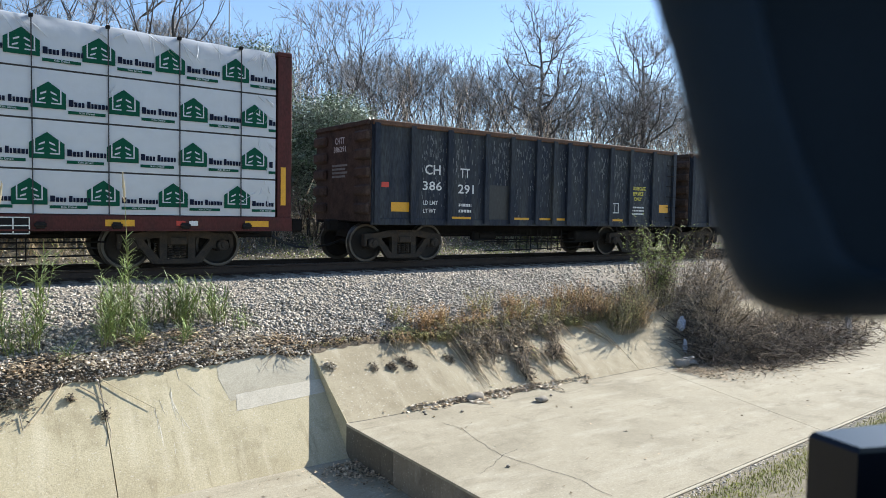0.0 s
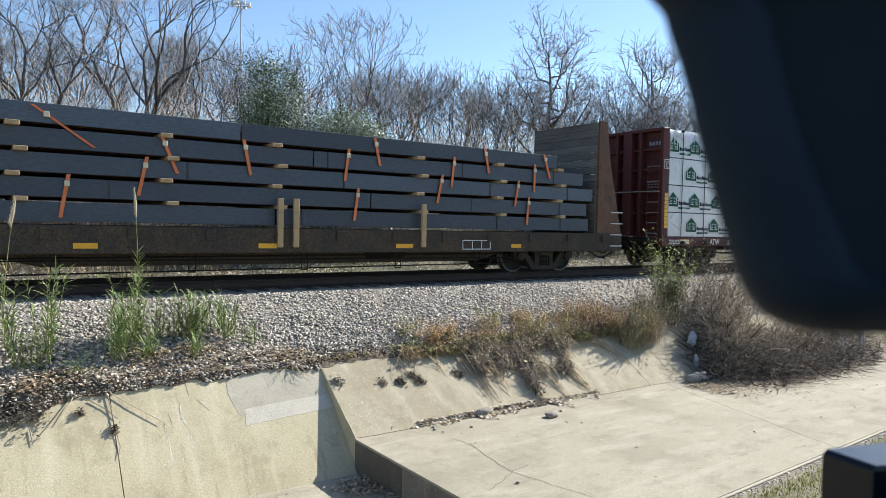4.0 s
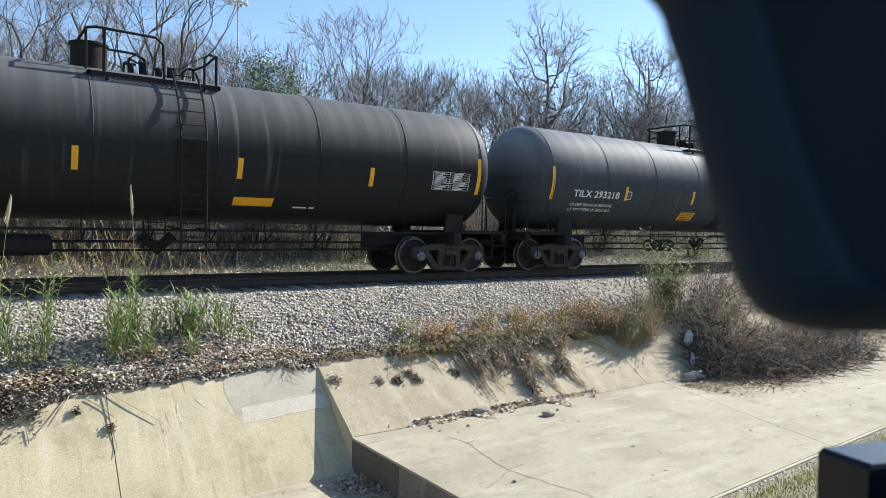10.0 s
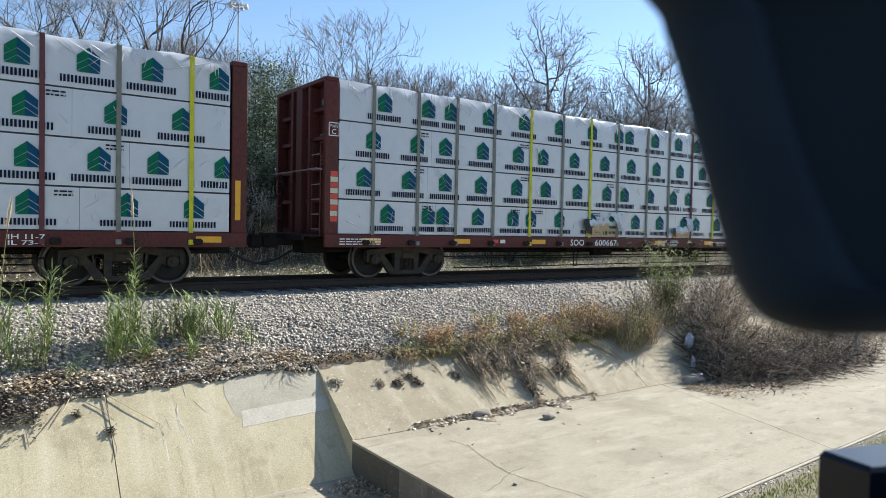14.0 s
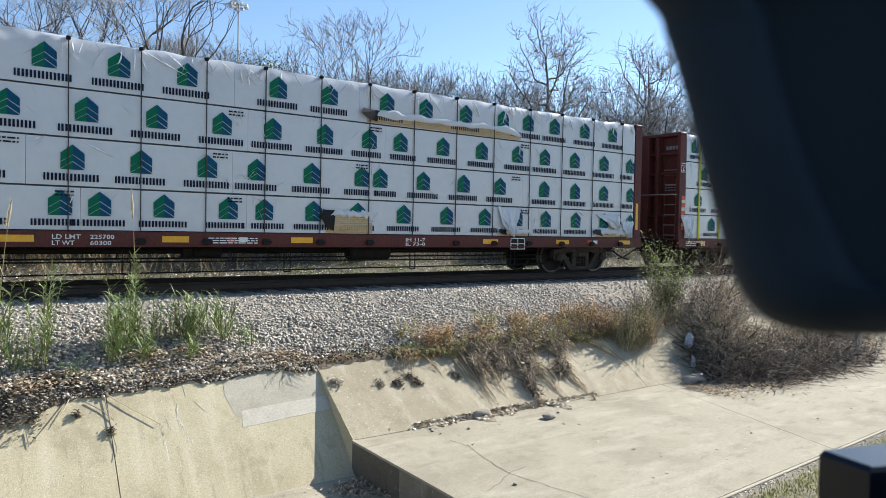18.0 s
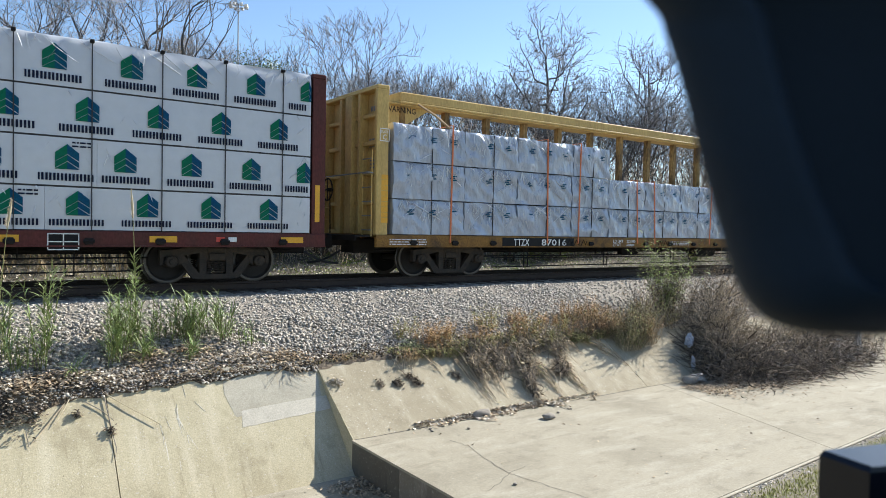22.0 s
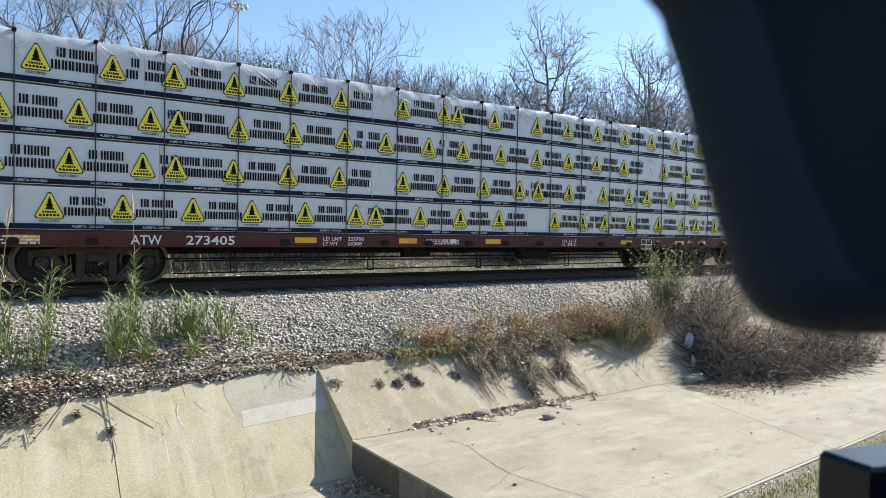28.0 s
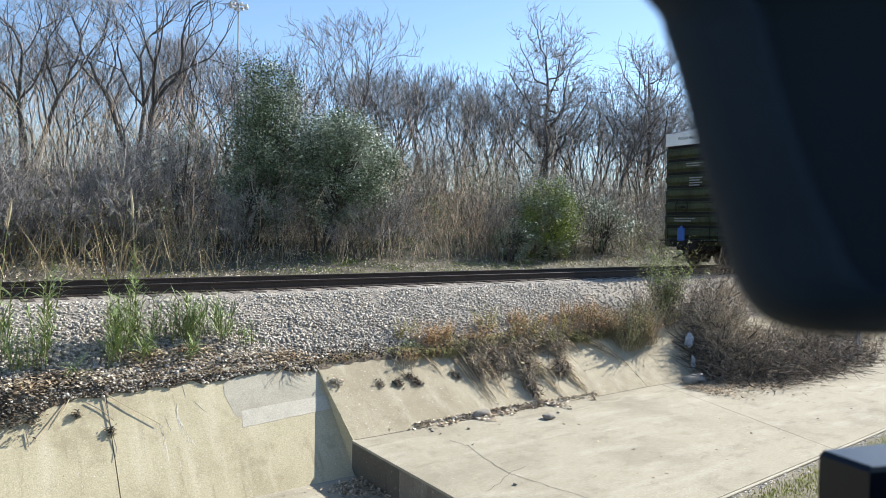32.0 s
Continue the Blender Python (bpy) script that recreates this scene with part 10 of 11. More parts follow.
def bare_tree(seed, height, radius, stems=1, spread=0.5, upright=0.6, levels=4, first=0.25, kids=(8, 6, 6, 4, 4), thin=0.007, lean=0.22, sweep=1.0):
    """A many-stemmed leafless shrub: the stems in one mesh, the twigs in another."""
    rnd = random.Random(seed)
    limbs, twigs = Build(), Build()

    def grow(p, d, ln, r, lv):
        n = (6, 5, 3, 2, 1, 1)[lv]
        pts, rad = [p.copy()], [r]
        dd = d.copy()
        wig = (0.13, 0.22, 0.24, 0.2, 0.12, 0.1)[lv]
        for k in range(n):
            dd = (dd + Vector((rnd.gauss(0, wig), rnd.gauss(0, wig), rnd.gauss(0.05 * upright * sweep, wig * 0.6)))).normalized()
            pts.append(pts[-1] + dd * ln / n)
            rad.append(max(thin * 0.55, r * (1 - (0.86 if lv < 2 else 0.66) * (k + 1) / n)))
        (limbs if lv < 2 else twigs).tube(pts, rad, (7, 5, 3, 3, 3, 3)[lv], cap=False, tip=lv > 1)
        if lv >= levels:
            return
        many_kids = max(2, int(kids[lv] * rnd.uniform(0.8, 1.25)))
        for k in range(many_kids):
            t = first + (1 - first) * (k + rnd.random()) / many_kids if lv == 0 else 0.15 + 0.85 * (k + rnd.random()) / many_kids
            i = min(n - 1, int(t * n))
            q = pts[i].lerp(pts[i + 1], t * n - i)
            axis = (pts[i + 1] - pts[i]).normalized()
            a = rnd.uniform(0, 6.28)
            o = axis.cross(Vector((math.cos(a), math.sin(a), 0.3))).normalized()
            w = spread * rnd.uniform(0.6, 1.45)
            nd = (axis * (1 - 0.35 * w) + o * w + Vector((0, 0, upright * 0.3 * sweep))).normalized()
            grow(q, nd, ln * rnd.uniform(0.40, 0.66) * (1.15 - 0.45 * t), max(thin, rad[i] * rnd.uniform(0.45, 0.62)), lv + 1)

    for s in range(stems):
        a = 6.28 * s / stems + rnd.uniform(-0.4, 0.4)
        d = Vector((math.cos(a) * lean, math.sin(a) * lean, 1)).normalized()
        grow(Vector((0.25 * math.cos(a), 0.25 * math.sin(a), -0.3)), d, height * rnd.uniform(0.8, 1.0) * 0.78, radius * rnd.uniform(0.7, 1.0), 0)
    return limbs.mesh("trunk", M["bark"], smooth=60), twigs.mesh("crown", M["twig_far"])


def fork_tree(seed, height, radius, stems=1, depth=7, trunk=0.26, wide=0.5, lean=0.3, thin=0.009, twigs_per=3, rise=0.10):
    """A leafless tree whose limbs fork again and again: trunk and limbs in one mesh, the fine twigs in another."""
    rnd = random.Random(seed)
    limbs, twigs = Build(), Build()
    shrink = 0.80
    rest = sum(shrink ** k for k in range(depth))

    def turned(d, angle):
        a = rnd.uniform(0, 6.283)
        o = d.cross(Vector((math.cos(a), math.sin(a), 0.37))).normalized()
        return (d * math.cos(angle) + o * math.sin(angle)).normalized()

    def grow(p, d, ln, r, lv):
        n = 4 if lv < 3 else 3 if lv < 6 else 2
        r1 = max(thin, r * (0.80 if lv else 0.72))
        pts, rad = [p.copy()], [r]
        for k in range(n):
            w = 0.05 if lv == 0 else 0.15
            d = (d + Vector((rnd.gauss(0, w), rnd.gauss(0, w), rnd.gauss(rise * 0.5, w * 0.5)))).normalized()
            pts.append(pts[-1] + d * ln / n)
            rad.append(r + (r1 - r) * (k + 1) / n)
        (limbs if lv < 5 else twigs).tube(pts, rad, (7, 6, 5, 4, 4, 3, 3, 3, 3)[lv], cap=False, tip=lv == depth)
        if lv > 1:
            for _ in range(twigs_per):
                t = rnd.uniform(0.1, 1.0) * n
                i = min(n - 1, int(t))
                q = pts[i].lerp(pts[i + 1], t - i)
                e = (turned(d, rnd.uniform(0.5, 1.1)) + Vector((0, 0, 0.25))).normalized()
                l_ = rnd.uniform(0.35, 0.95) * height / 10
                mid = q + e * l_ * 0.5
                e2 = turned(e, rnd.uniform(0.1, 0.45))
                twigs.tube([q, mid, mid + e2 * l_ * 0.55], [thin * 0.9, thin * 0.8, thin * 0.4], 3, cap=False, tip=True)
                e3 = turned(e, rnd.uniform(0.5, 0.9))
                twigs.tube([mid, mid + e3 * l_ * 0.45], [thin * 0.75, thin * 0.4], 3, cap=False, tip=True)
        if lv >= depth:
            return
        many_kids = 3 if lv in (0, 2) and rnd.random() < 0.6 else 2
        main = rnd.randrange(many_kids)
        for k in range(many_kids):
            lead = k == main
            nd = turned(d, wide * (rnd.uniform(0.25, 0.7) if lead else rnd.uniform(0.8, 1.5)))
            nd = (nd + Vector((0, 0, rise * (1.6 if lead else 1.0)))).normalized()
            grow(pts[-1], nd, ln0 * shrink ** (lv + 1) * rnd.uniform(0.72, 1.15), max(thin, r1 * (0.86 if lead else 0.66)), lv + 1)

    ln0 = height * (1 - trunk) / rest * 1.22
    for s in range(stems):
        a = 6.283 * s / stems + rnd.uniform(-0.5, 0.5)
        many_stems = stems > 1
        d = Vector((math.cos(a) * lean * many_stems, math.sin(a) * lean * many_stems, 1)).normalized()
        foot = Vector((0.22 * math.cos(a) * many_stems, 0.22 * math.sin(a) * many_stems, -0.3))
        top = foot + (d + Vector((rnd.gauss(0, 0.05), rnd.gauss(0, 0.05), 0))).normalized() * height * trunk * rnd.uniform(0.7, 1.1)
        r = radius * rnd.uniform(0.75, 1.0)
        limbs.tube([foot, (foot + top) / 2 + Vector((rnd.gauss(0, 0.06), rnd.gauss(0, 0.06), 0)), top], [r * 1.15, r * 1.0, r * 0.9], 8, cap=False)
        grow(top, (d + Vector((0, 0, 0.2))).normalized(), ln0 * rnd.uniform(0.85, 1.1), r * 0.9, 0)
    k = height / max(v[2] for v in twigs.v)
    for made in (limbs, twigs):
        made.v = [(x * k, y * k, z * k) for x, y, z in made.v]
    return limbs.mesh("trunk", M["bark"], smooth=60), twigs.mesh("crown", M["twig_far"])


def oval_tree(seed, height, radius, wide, limbs_n=16, thin=0.012):
    """A leafless tree with one upright trunk and upswept limbs that fill a rounded crown of fine twigs."""
    rnd = random.Random(seed)
    limbs, twigs = Build(), Build()
    mid, rz = height * 0.60, height * 0.41

    def in_crown(a, e, reach):
        return Vector((wide * reach * math.cos(a) * math.cos(e), wide * reach * math.sin(a) * math.cos(e), mid + rz * reach * math.sin(e)))

    def bough(p, q, r, n, up, made, sides):
        """A bough from p to q that leaves outward and then turns up; gives back its points."""
        pts = []
        for k in range(n + 1):
            t = k / n
            c = p.lerp(q, t)
            c.z -= up * (q - p).length * math.sin(math.pi * t) * 0.22
            wob = 0.035 * (q - p).length * (1 if 0 < k < n else 0)
            pts.append(c + Vector((rnd.gauss(0, wob), rnd.gauss(0, wob), rnd.gauss(0, wob))))
        made.tube(pts, [max(thin * 0.5, r * (1 - 0.75 * k / n)) for k in range(n + 1)], sides, cap=False, tip=True)
        return pts

    spine = [Vector((0, 0, -0.3))]
    for k in range(8):
        spine.append(Vector((rnd.gauss(0, 0.10) + spine[-1].x, rnd.gauss(0, 0.10) + spine[-1].y, height * 0.86 * (k + 1) / 8)))
    limbs.tube(spine, [radius * (1 - 0.9 * k / 8) for k in range(9)], 8, cap=False, tip=True)
    for i in range(limbs_n):
        t = 0.20 + 0.66 * i / limbs_n
        f = t * 8
        p = spine[int(f)].lerp(spine[int(f) + 1], f - int(f))
        a = i * 2.4 + rnd.gauss(0, 0.4)
        e = -0.35 + 1.6 * (i / limbs_n) + rnd.gauss(0, 0.15)
        main = bough(p, in_crown(a, e, rnd.uniform(0.82, 0.98)), radius * (0.62 - 0.42 * t), 7, 1.0, limbs, 5)
        for j in range(9):
            g = rnd.uniform(1.2, 6.9)
            s0 = main[int(g)].lerp(main[int(g) + 1], g - int(g)) if g < 7 else main[-1]
            out = (s0 - Vector((0, 0, mid))).normalized()
            d = (out * 0.7 + Vector((rnd.gauss(0, 0.7), rnd.gauss(0, 0.7), rnd.gauss(0.55, 0.4)))).normalized()
            sub = bough(s0, s0 + d * height * rnd.uniform(0.09, 0.19), max(thin, radius * 0.09), 4, 0.5, limbs if j < 3 else twigs, 4)
            for _ in range(8):
                g = rnd.uniform(0.5, 3.99)
                s1 = sub[int(g)].lerp(sub[int(g) + 1], g - int(g))
                d1 = (d * 0.6 + Vector((rnd.gauss(0, 0.7), rnd.gauss(0, 0.7), rnd.gauss(0.35, 0.5)))).normalized()
                fine = bough(s1, s1 + d1 * height * rnd.uniform(0.03, 0.075), thin, 2, 0.3, twigs, 3)
                for m in (1, 2):
                    d2 = (d1 + Vector((rnd.gauss(0, 0.6), rnd.gauss(0, 0.6), rnd.gauss(0.2, 0.5)))).normalized()
                    twigs.tube([fine[m], fine[m] + d2 * height * rnd.uniform(0.015, 0.04)], [thin * 0.75, thin * 0.4], 3, cap=False, tip=True)
    return limbs.mesh("trunk", M["bark"], smooth=60), twigs.mesh("crown", M["twig_far"])


TREES = [fork_tree(101 + i, h_, r_, n_, d_, 0.10, 0.56, thin=0.011, twigs_per=2) for i, (h_, r_, n_, d_) in enumerate(((8.2, 0.10, 3, 5), (7.6, 0.085, 3, 4), (8.8, 0.13, 1, 6), (7.4, 0.085, 4, 4), (8.6, 0.10, 2, 5), (8.2, 0.12, 2, 5)))]
FAR = [fork_tree(131 + i, 8.4, 0.11, 2, 5, 0.12, 0.5, thin=0.014, twigs_per=1) for i in range(3)]
BIG = [oval_tree(141, 12.6, 0.22, 4.0, 18, 0.020), oval_tree(142, 13.4, 0.22, 4.2, 18, 0.020),
       fork_tree(143, 12.4, 0.23, 3, 6, 0.16, 0.62, lean=0.36, thin=0.013, twigs_per=2, rise=0.10)]
SHRUB = [bare_tree(21, 4.2, 0.03, 6, 0.75, 0.5, levels=3, kids=(7, 5, 4), thin=0.009, lean=0.4, sweep=1.4), bare_tree(22, 3.6, 0.028, 7, 0.8, 0.4, levels=3, kids=(7, 5, 4), thin=0.009, lean=0.45, sweep=1.4), bare_tree(23, 4.6, 0.032, 5, 0.75, 0.5, levels=3, kids=(8, 5, 4), thin=0.009, lean=0.3, sweep=1.4)]


def plant_tree(kind, x, y, scale, turn, name="bare_tree", label="leafless grey tree in the wood behind the track", group="trees behind the track", drop=0.1):
    root = empty(name, label, "tree", group)
    root.location = (x, y, ground_z(x, y) - drop)
    root.rotation_euler = (0, 0, turn)
    root.scale = (scale, scale, scale * 1.0)
    part("trunk", kind[0], None, root)
    part("crown", kind[1], None, root)
    return root


_r = random.Random(17)
plant_tree(BIG[0], 31.6, 18.0, 0.98, 0.5, label="tall leafless tree with a rounded crown of fine twigs")
plant_tree(BIG[1], 42.3, 18.5, 0.98, 2.2, label="tall leafless tree with upswept limbs")
plant_tree(BIG[2], 6.6, 17.5, 0.86, 1.1, label="several-stemmed leafless tree with spreading dark limbs")
plant_tree(BIG[2], 9.2, 20.5, 0.60, 3.3, label="several-stemmed leafless tree with spreading dark limbs")
plant_tree(BIG[2], 2.4, 19.0, 0.75, 4.2, label="several-stemmed leafless tree with spreading dark limbs")
n = 0
for row, (y0, y1, step, smin, smax) in enumerate(((14.5, 17.5, 2.3, 0.66, 0.92), (18.5, 22.5, 2.1, 0.76, 1.0), (24, 29, 2.4, 0.84, 1.04), (31, 38, 3.6, 0.92, 1.12))):
    x = -4.0 - row * 2
    while x < 50 + row * 9:
        y = _r.uniform(y0, y1)
        # thinner by the left gap of sky and under the tall trees
        plant_tree(TREES[n % 6] if row < 2 else FAR[n % 3], x + _r.uniform(-0.7, 0.7), y, _r.uniform(smin, smax) * (1.17 if x > 13 + 3 * row else 0.95), _r.uniform(0, 6.28))
        x += step * _r.uniform(0.7, 1.35) * (1.0 if x < 13 + 3 * row else 1.05 if row < 2 else 0.95)
        n += 1
for i in range(74):
    x, y = _r.uniform(-3, 48) if i < 44 else _r.uniform(-2, 17), _r.uniform(8.6, 15)
    plant_tree(SHRUB[i % 3], x, y, _r.uniform(0.6, 1.1), _r.uniform(0, 6.28), "bare_shrub", "leafless many-stemmed shrub in the undergrowth", "shrubs behind the track")

# undergrowth: thin stems, too many to count


def brush(name, label, n, x0, x1, y0, y1, h0, h1, seed, r=0.008):
    rs = np.random.RandomState(seed)
    V, F = [], []
    base = 0
    for i in range(n):
        x, y = rs.uniform(x0, x1), rs.uniform(y0, y1)
        z, h = ground_z(x, y), h0 + (h1 - h0) * rs.uniform(0, 1) ** 1.6
        p = np.array((x, y, z - 0.1))
        d = np.array((rs.normal(0, 0.24), rs.normal(0, 0.24), 1.0))
        arc = np.array((rs.normal(0, 0.3), rs.normal(0, 0.3), -0.08)) * h * 0.6
        chains = [(p, d, h, r, 4, arc)]
        for k in range(rs.randint(7, 13)):
            t = rs.uniform(0.2, 0.95)
            dn = d / np.linalg.norm(d)
            chains.append((p + dn * h * t + arc * t * t, np.array((rs.normal(0, 0.7), rs.normal(0, 0.7), rs.normal(0.7, 0.5))), h * rs.uniform(0.1, 0.36), r * 0.6, 2, arc * 0.0))
        for q, e, l_, rr, m, bow in chains:
            e = e / np.linalg.norm(e)
            for k in range(m):
                c = q + e * l_ * k / m + bow * (k / m) ** 2 + rs.normal(0, 0.05, 3) * l_ * 0.35
                w = rr * (1 - 0.75 * k / m)
                V += [c + (w, 0, 0), c + (-0.5 * w, 0.87 * w, 0), c + (-0.5 * w, -0.87 * w, 0.3 * w)]
            V.append(q + e * l_ + bow)
            for k in range(m - 1):
                a = base + 3 * k
                for i0, i1 in ((0, 1), (1, 2), (2, 0)):
                    F += [(a + i0, a + i1, a + 3 + i1), (a + i0, a + 3 + i1, a + 3 + i0)]
            a = base + 3 * (m - 1)
            F += [(a, a + 1, a + 3), (a + 1, a + 2, a + 3), (a + 2, a, a + 3)]
            base += 3 * m + 1
    return tagged(new(name, many(name, np.array(V), np.array(F), M["stem"])), label, "undergrowth", kind="stuff")


BROWN = "dense thicket of bare brown stems under the trees"
brush("undergrowth", BROWN, 1150, -3, 22, 8.2, 15, 0.6, 4.8, 1, 0.0105)
brush("undergrowth", BROWN, 1350, 17, 50, 8.0, 17, 0.6, 4.6, 2, 0.012)
brush("undergrowth", "dense thicket of bare stems deeper in the wood", 2100, -4, 56, 15, 25, 2.0, 6.8, 3, 0.018)


def woodland_leaves(name, label, n, y0, y1, reach, size, mat, seed):
    """Small leaves, in patches, on the wood's floor or on the lower stems."""
    rnd = random.Random(seed)
    b = Build()
    left = n
    while left > 0:
        px, py, wide, tall = rnd.uniform(-3, 46), rnd.uniform(y0, y1), rnd.uniform(0.3, 1.3), rnd.random() * reach
        for _ in range(rnd.randint(40, 170)):
            x, y = px + rnd.gauss(0, wide), py + rnd.gauss(0, wide * 0.6)
            if y < 5.2:
                continue
            z = ground_z(x, y) + 0.03 + (tall + rnd.gauss(0, 0.45) if reach else 0)
            if z < ground_z(x, y):
                continue
            a, e = rnd.uniform(0, 6.28), rnd.uniform(-0.5, 0.9)
            d = Vector((math.cos(a), math.sin(a), e)).normalized() * size * rnd.uniform(0.6, 1.5)
            q = Vector((x, y, z))
            s = d.cross(Vector((rnd.gauss(0, 1), rnd.gauss(0, 1), 1))).normalized() * size * 0.4
            b.add([tuple(q), tuple(q + d * 0.5 + s), tuple(q + d), tuple(q + d * 0.5 - s)], [(0, 1, 2, 3)])
        left -= 100
    return tagged(new(name, b.mesh(name, mat)), label, "leaves", kind="stuff")


woodland_leaves("leaf_carpet", "pale fallen leaves on the woodland floor", 26000, 6.5, 17, 0, 0.075, M["litter_pale"], 3)
woodland_leaves("ground_cover", "patches of low green plants under the trees", 12000, 5.6, 13, 0, 0.06, M["leaf_lime"], 4)
woodland_leaves("understorey_leaves", "small grey-green leaves clinging to the undergrowth", 15000, 8, 15, 2.8, 0.055, M["leaf_grey"], 5)
woodland_leaves("understorey_leaves", "dark green ivy and privet leaves in the thicket", 17000, 8.5, 14.5, 3.4, 0.07, M["leaf"], 6)
woodland_leaves("understorey_leaves", "yellow-green leaves on trailing stems in the thicket", 5000, 7.0, 12, 2.2, 0.055, M["leaf_lime"], 7)


def leafy(name, label, x, y, crown, n_clump, n_leaf, size, mats, seed, trunk_h, stems=3):
    """An evergreen: short stems, limbs into each clump, and leaves gathered in clumps."""
    rnd = random.Random(seed)
    root = empty(name, label, "tree" if trunk_h > 0.6 else "shrub", "evergreens behind the track")
    z = ground_z(x, y)
    root.location = (x, y, z)
    cx, cy, cz, rx, ry, rz = crown
    limbs = Build()
    feet = []
    for s in range(stems):
        a = s * 6.28 / stems + rnd.random()
        p = Vector((0.15 * math.cos(a), 0.15 * math.sin(a), -0.2))
        q = Vector((cx * 0.4 + 0.4 * math.cos(a), cy * 0.4 + 0.4 * math.sin(a), max(trunk_h, 0.4) + 0.4))
        limbs.tube([p, (p + q) / 2 + Vector((rnd.gauss(0, 0.08), 0, 0)), q], [0.09, 0.075, 0.055], 6, cap=False)
        feet.append(q)
    lv = [Build() for _ in mats]
    for c in range(n_clump):
        while True:
            u = Vector((rnd.uniform(-1, 1), rnd.uniform(-1, 1), rnd.uniform(-1, 1)))
            if 0.45 < u.length < 1:
                break
        w = 1 + 0.22 * noise.noise(u * 2 + Vector((seed, 0, 0)))
        p = Vector((cx + u.x * rx * w, cy + u.y * ry * w, cz + u.z * rz * w))
        f = min(feet, key=lambda q: (q - p).length)
        limbs.tube([f, (f + p) / 2 + Vector((0, 0, 0.12)), p], [0.03, 0.018, 0.006], 4, cap=False)
        k = rnd.randrange(len(mats))
        cs = rnd.uniform(0.7, 1.3) * 0.16 * (rx + rz) / 2 * 0.8
        for i in range(n_leaf):
            o = Vector((rnd.gauss(0, cs), rnd.gauss(0, cs), rnd.gauss(0, cs * 0.8)))
            a, e = rnd.uniform(0, 6.28), rnd.uniform(-0.6, 0.9)
            d = Vector((math.cos(a), math.sin(a), e)).normalized() * size * rnd.uniform(0.6, 1.4)
            s = d.cross(Vector((rnd.gauss(0, 1), rnd.gauss(0, 1), 1))).normalized() * size * 0.34
            q = p + o
            lv[k].add([tuple(q), tuple(q + d * 0.5 + s), tuple(q + d), tuple(q + d * 0.5 - s)], [(0, 1, 2, 3)])
    part("trunk", limbs, M["bark_dark"], root)
    for b_, m in zip(lv, mats):
        if b_.f:
            part("crown", b_, m, root, kind="stuff")


leafy("evergreen_tree", "dark evergreen tree with a rounded crown of small silvery leaves", 11.6, 9.6, (1.0, 0, 3.35, 2.15, 1.8, 2.2), 300, 190, 0.082, (M["leaf"], M["leaf_grey"], M["leaf_grey"]), 1, 1.2)
leafy("evergreen_tree", "taller slim evergreen tree standing behind the round one", 9.0, 10.6, (0.8, 0, 4.2, 1.35, 1.2, 2.9), 170, 130, 0.085, (M["leaf"], M["leaf_grey"], M["leaf"]), 2, 1.4)
leafy("evergreen_shrub", "dark evergreen growth at the foot of the slim tree", 9.1, 10.0, (0.3, 0, 2.3, 1.55, 1.2, 1.7), 130, 130, 0.08, (M["leaf"], M["leaf"], M["leaf_grey"]), 12, 0.9)
leafy("evergreen_shrub", "bright green leafy shrub at the wood's edge", 22.6, 8.8, (0.6, 0, 1.9, 1.7, 1.2, 1.9), 150, 150, 0.085, (M["leaf_lime"], M["leaf_lime"], M["leaf_grey"]), 3, 0.4)
leafy("evergreen_shrub", "dark leafy shrub at the wood's edge", 20.4, 8.4, (0.2, 0, 1.0, 1.2, 1.0, 1.0), 50, 90, 0.07, (M["leaf"], M["leaf_grey"]), 4, 0.3)
leafy("evergreen_shrub", "dark glossy shrub at the wood's edge", 27.5, 9.5, (0.3, 0, 1.5, 2.0, 1.4, 1.5), 90, 90, 0.08, (M["leaf"], M["leaf_grey"]), 5, 0.4)
leafy("evergreen_shrub", "grey-green shrub among bare stems", 7.2, 12.5, (0.3, 0, 2.4, 1.0, 1.0, 1.6), 40, 60, 0.07, (M["leaf_grey"], M["leaf"]), 6, 0.5)
leafy("evergreen_shrub", "low green shrub by the track", 33.5, 8.0, (0, 0, 0.4, 1.2, 0.8, 0.5), 30, 60, 0.07, (M["leaf_lime"],), 7, 0.2)
leafy("evergreen_shrub", "dark evergreen shrub low in the thicket", 8.4, 11.0, (0.5, 0, 1.0, 1.2, 0.9, 0.9), 40, 70, 0.07, (M["leaf"], M["leaf_grey"]), 8, 0.3)

# ---------------------------------------------------------------- the truck the camera sits in: its mirror and a corner of its body
rig = empty("parked_truck", "dark side mirror and fender corner of the parked truck", "truck")
rig.matrix_world = look(EYE, (11.543, 1.102, 0.623), 1.10)
OUTER = [(0.1824, 0.2392), (0.1852, 0.1914), (0.1957, 0.158), (0.2062, 0.1198), (0.2148, 0.084), (0.2244, 0.0482), (0.2339, 0.0148), (0.243, -0.0162), (0.2525, -0.0382), (0.2659, -0.0544), (0.2836, -0.0649), (0.3132, -0.0711), (0.3513, -0.073), (0.4086, -0.074), (0.4659, -0.074), (0.4659, 0.2392)]
INNER = [(0.23, 0.2062), (0.2354, 0.165), (0.242, 0.1362), (0.2506, 0.1033), (0.2609, 0.0724), (0.272, 0.0416), (0.2823, 0.021), (0.2889, 0.0066), (0.2934, -0.0058), (0.2988, -0.016), (0.307, -0.0235), (0.3193, -0.0284), (0.3358, -0.0305), (0.3605, -0.0317), (0.3893, -0.0317), (0.3893, 0.2062)]


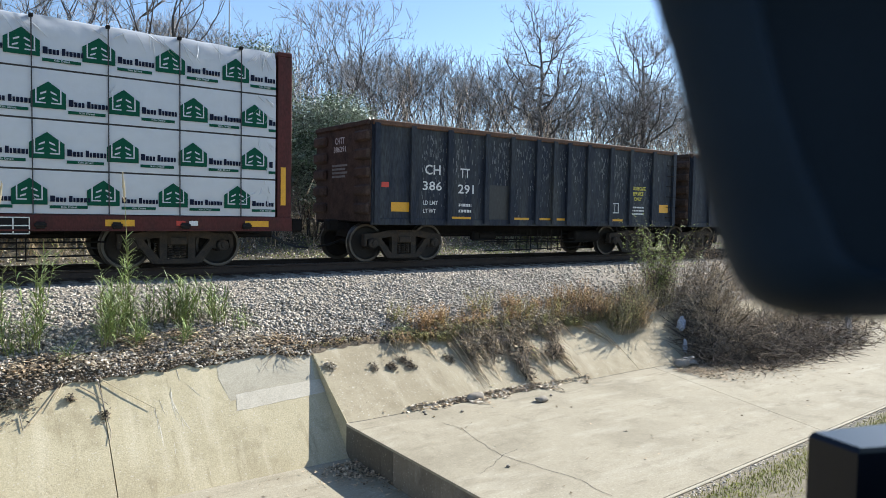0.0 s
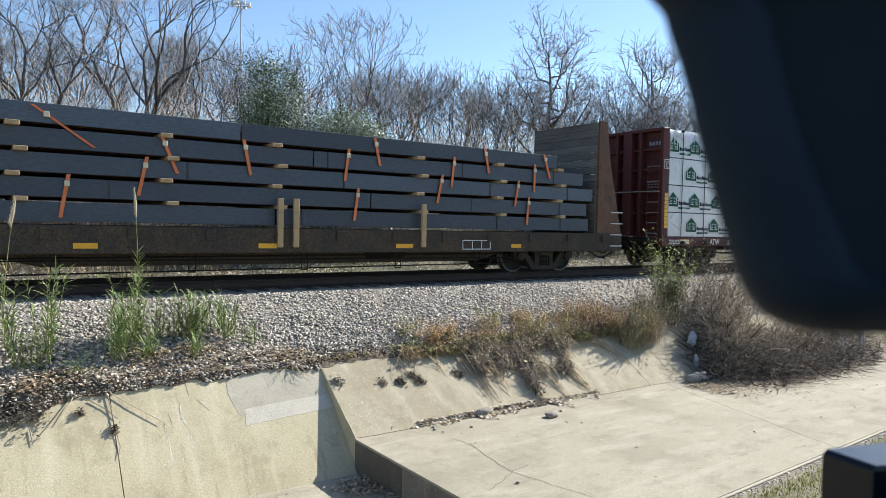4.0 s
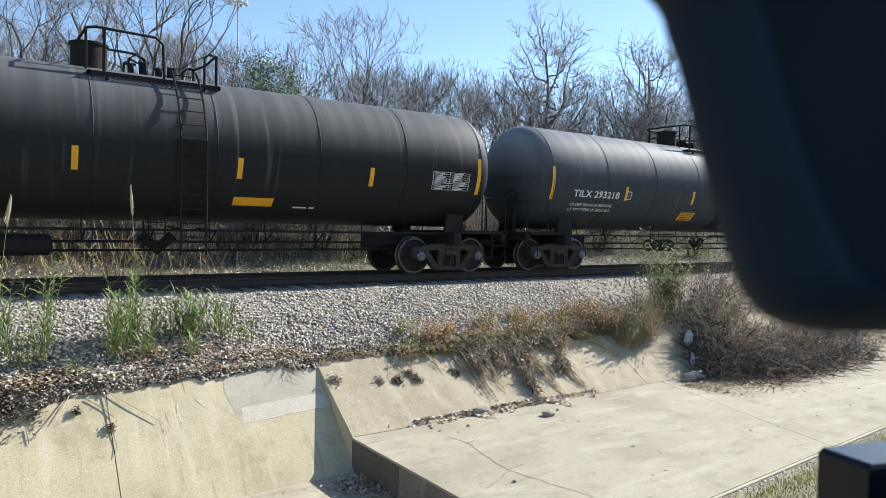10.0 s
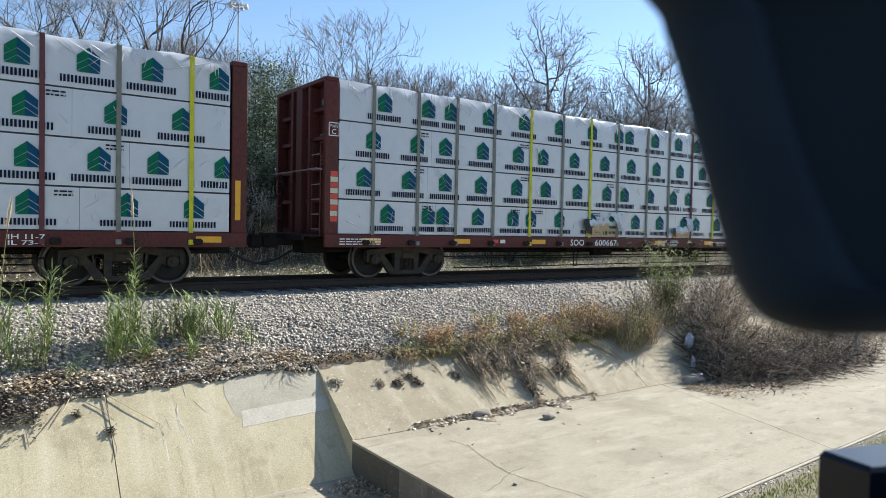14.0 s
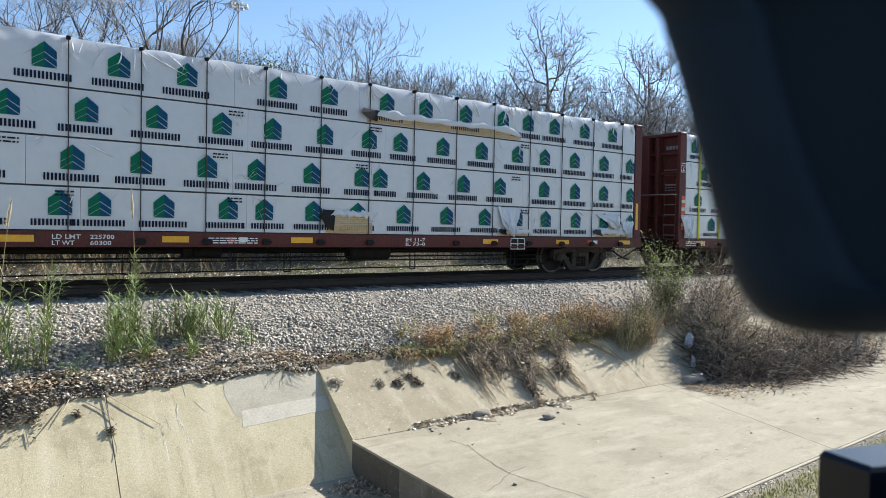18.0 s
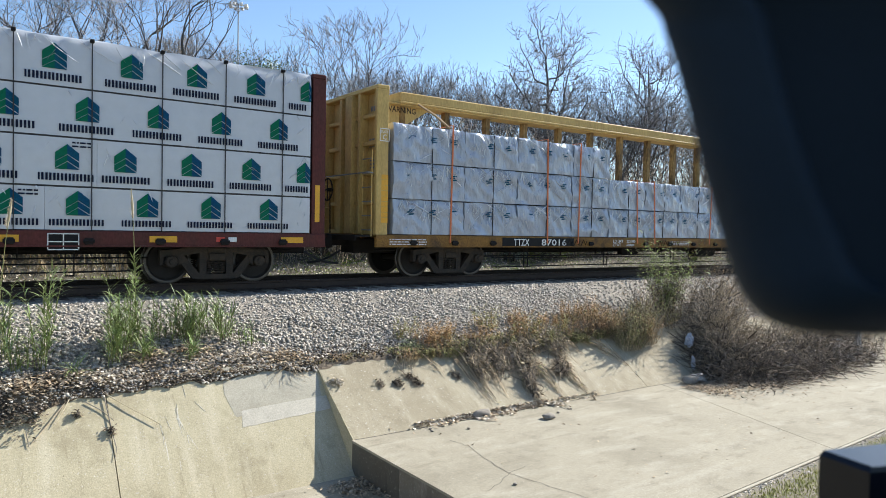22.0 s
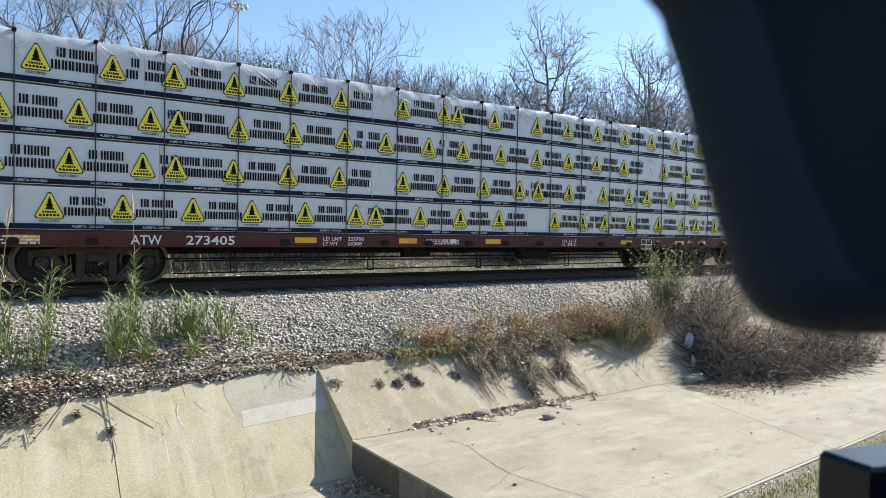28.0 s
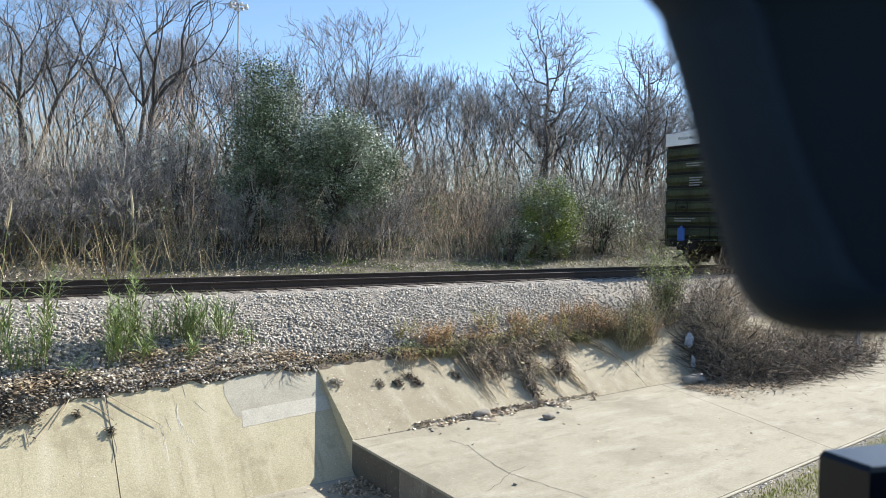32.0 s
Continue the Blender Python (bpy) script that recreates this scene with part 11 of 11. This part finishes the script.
def rounded(pts, per=6):
    """A smooth closed outline through the corners."""
    m = len(pts)
    out = []
    for i in range(m):
        p = [Vector(pts[(i + k) % m]) for k in (-1, 0, 1, 2)]
        for j in range(per):
            t = j / per
            q = 0.5 * (2 * p[1] + (p[2] - p[0]) * t + (2 * p[0] - 5 * p[1] + 4 * p[2] - p[3]) * t * t + (3 * p[1] - p[0] - 3 * p[2] + p[3]) * t ** 3)
            out.append((q.x, q.y))
    return out


b = Build()
rim, face = rounded(OUTER), rounded(INNER)
n = len(rim)
SECTION = [(0.0, -0.70, 0.90), (0.0, -0.66, 0.95), (0.0, -0.62, 0.985), (0.0, -0.58, 1.0), (0.08, -0.555, 1.0), (0.22, -0.535, 1.0), (0.42, -0.520, 1.0), (0.64, -0.510, 1.0), (0.84, -0.502, 1.0), (0.95, -0.500, 1.0), (1.0, -0.505, 1.0), (1.02, -0.54, 1.0)]


def housing_ring(t, z, shrink):
    """One ring of the housing at depth z: t leads from the rim to the inner edge."""
    ring = []
    for p, q in zip(rim, face):
        x, y = p[0] / 0.58 * (1 - t) + q[0] / 0.50 * t, p[1] / 0.58 * (1 - t) + q[1] / 0.50 * t
        ring.append((-z * (0.62 + (x - 0.62) * shrink), -z * (0.15 + (y - 0.15) * shrink), z))
    return ring


for t, z, shrink in SECTION:
    b.v += housing_ring(t, z, shrink)
m = len(SECTION)
for k in range(m - 1):
    for i in range(n):
        b.f.append((k * n + i, k * n + (i + 1) % n, (k + 1) * n + (i + 1) % n, (k + 1) * n + i))
b.f.append(tuple(range(n - 1, -1, -1)))
b.mi = [0] * len(b.f)
part("mirror_housing", b, M["black_plastic"], rig, "matt black mirror housing", smooth=60)
b = Build()
b.v = housing_ring(1.01, -0.535, 1.0)
b.f, b.mi = [tuple(range(n))], [0]
part("mirror_recess", b, M["recess"], rig, "dark recessed middle of the housing")
part("mirror_arm", Build().tube([(0.46, 0.1, -0.52), (0.75, 0.02, -0.45), (0.95, -0.5, -0.45)], 0.035, 10), M["black_plastic"], rig)
TOP = [(1.698, -14.409), (1.668, -14.534), (2.10, -14.71), (2.30, -14.59)]
b = Build()
for inset, z in ((0.0, -1.0), (0.0, 0.668), (0.010, 0.680)):
    cx, cy = 1.94, -14.56
    b.v += [(x + (cx - x) * inset * 4, y + (cy - y) * inset * 4, z) for x, y in TOP]
b.f = [(k * 4 + i, k * 4 + (i + 1) % 4, k * 4 + 4 + (i + 1) % 4, k * 4 + 4 + i) for k in (0, 1) for i in range(4)] + [(8, 9, 10, 11), (3, 2, 1, 0)]
b.mi = [0] * len(b.f)
part("fender_corner", b, [M["navy_panel"]], rig, "blue-black painted corner post").matrix_parent_inverse = rig.matrix_world.inverted()
# Body box out of view, added to block light bounced up at the mirror.
part("body", Build().box(-1.6, 2.2, -16.6, -14.86, -0.35, 0.70, 0.05), [M["navy_panel"]], rig, "unseen dark box for door and bonnet, keeps ground light off the mirror").matrix_parent_inverse = rig.matrix_world.inverted()


def motions():
    """The train rolls past; its wheels turn while they can be seen."""
    times = [float(t) for t in range(33)]
    for ob, s in MOVING:
        walk(ob, [(t, pose(s + run(t), 0, 0)) for t in times])
    for w, (x, y, z), s in WHEELS:
        seen = [i / 15 for i in range(481) if -4 < s + run(i / 15) < 40]
        rows = []
        if not seen or seen[0] > 0:
            rows.append((0.0, pose(x, y, z, 0, math.degrees((s + run(seen[0] if seen else 0)) / 0.457) % 360, 0)))
        for t in seen:
            rows.append((t, pose(x, y, z, 0, math.degrees((s + run(t)) / 0.457) % 360, 0)))
        if rows[-1][0] < 32.0:
            last = rows[-1][1]
            rows.append((32.0, last))
        walk(w, rows)


motions()
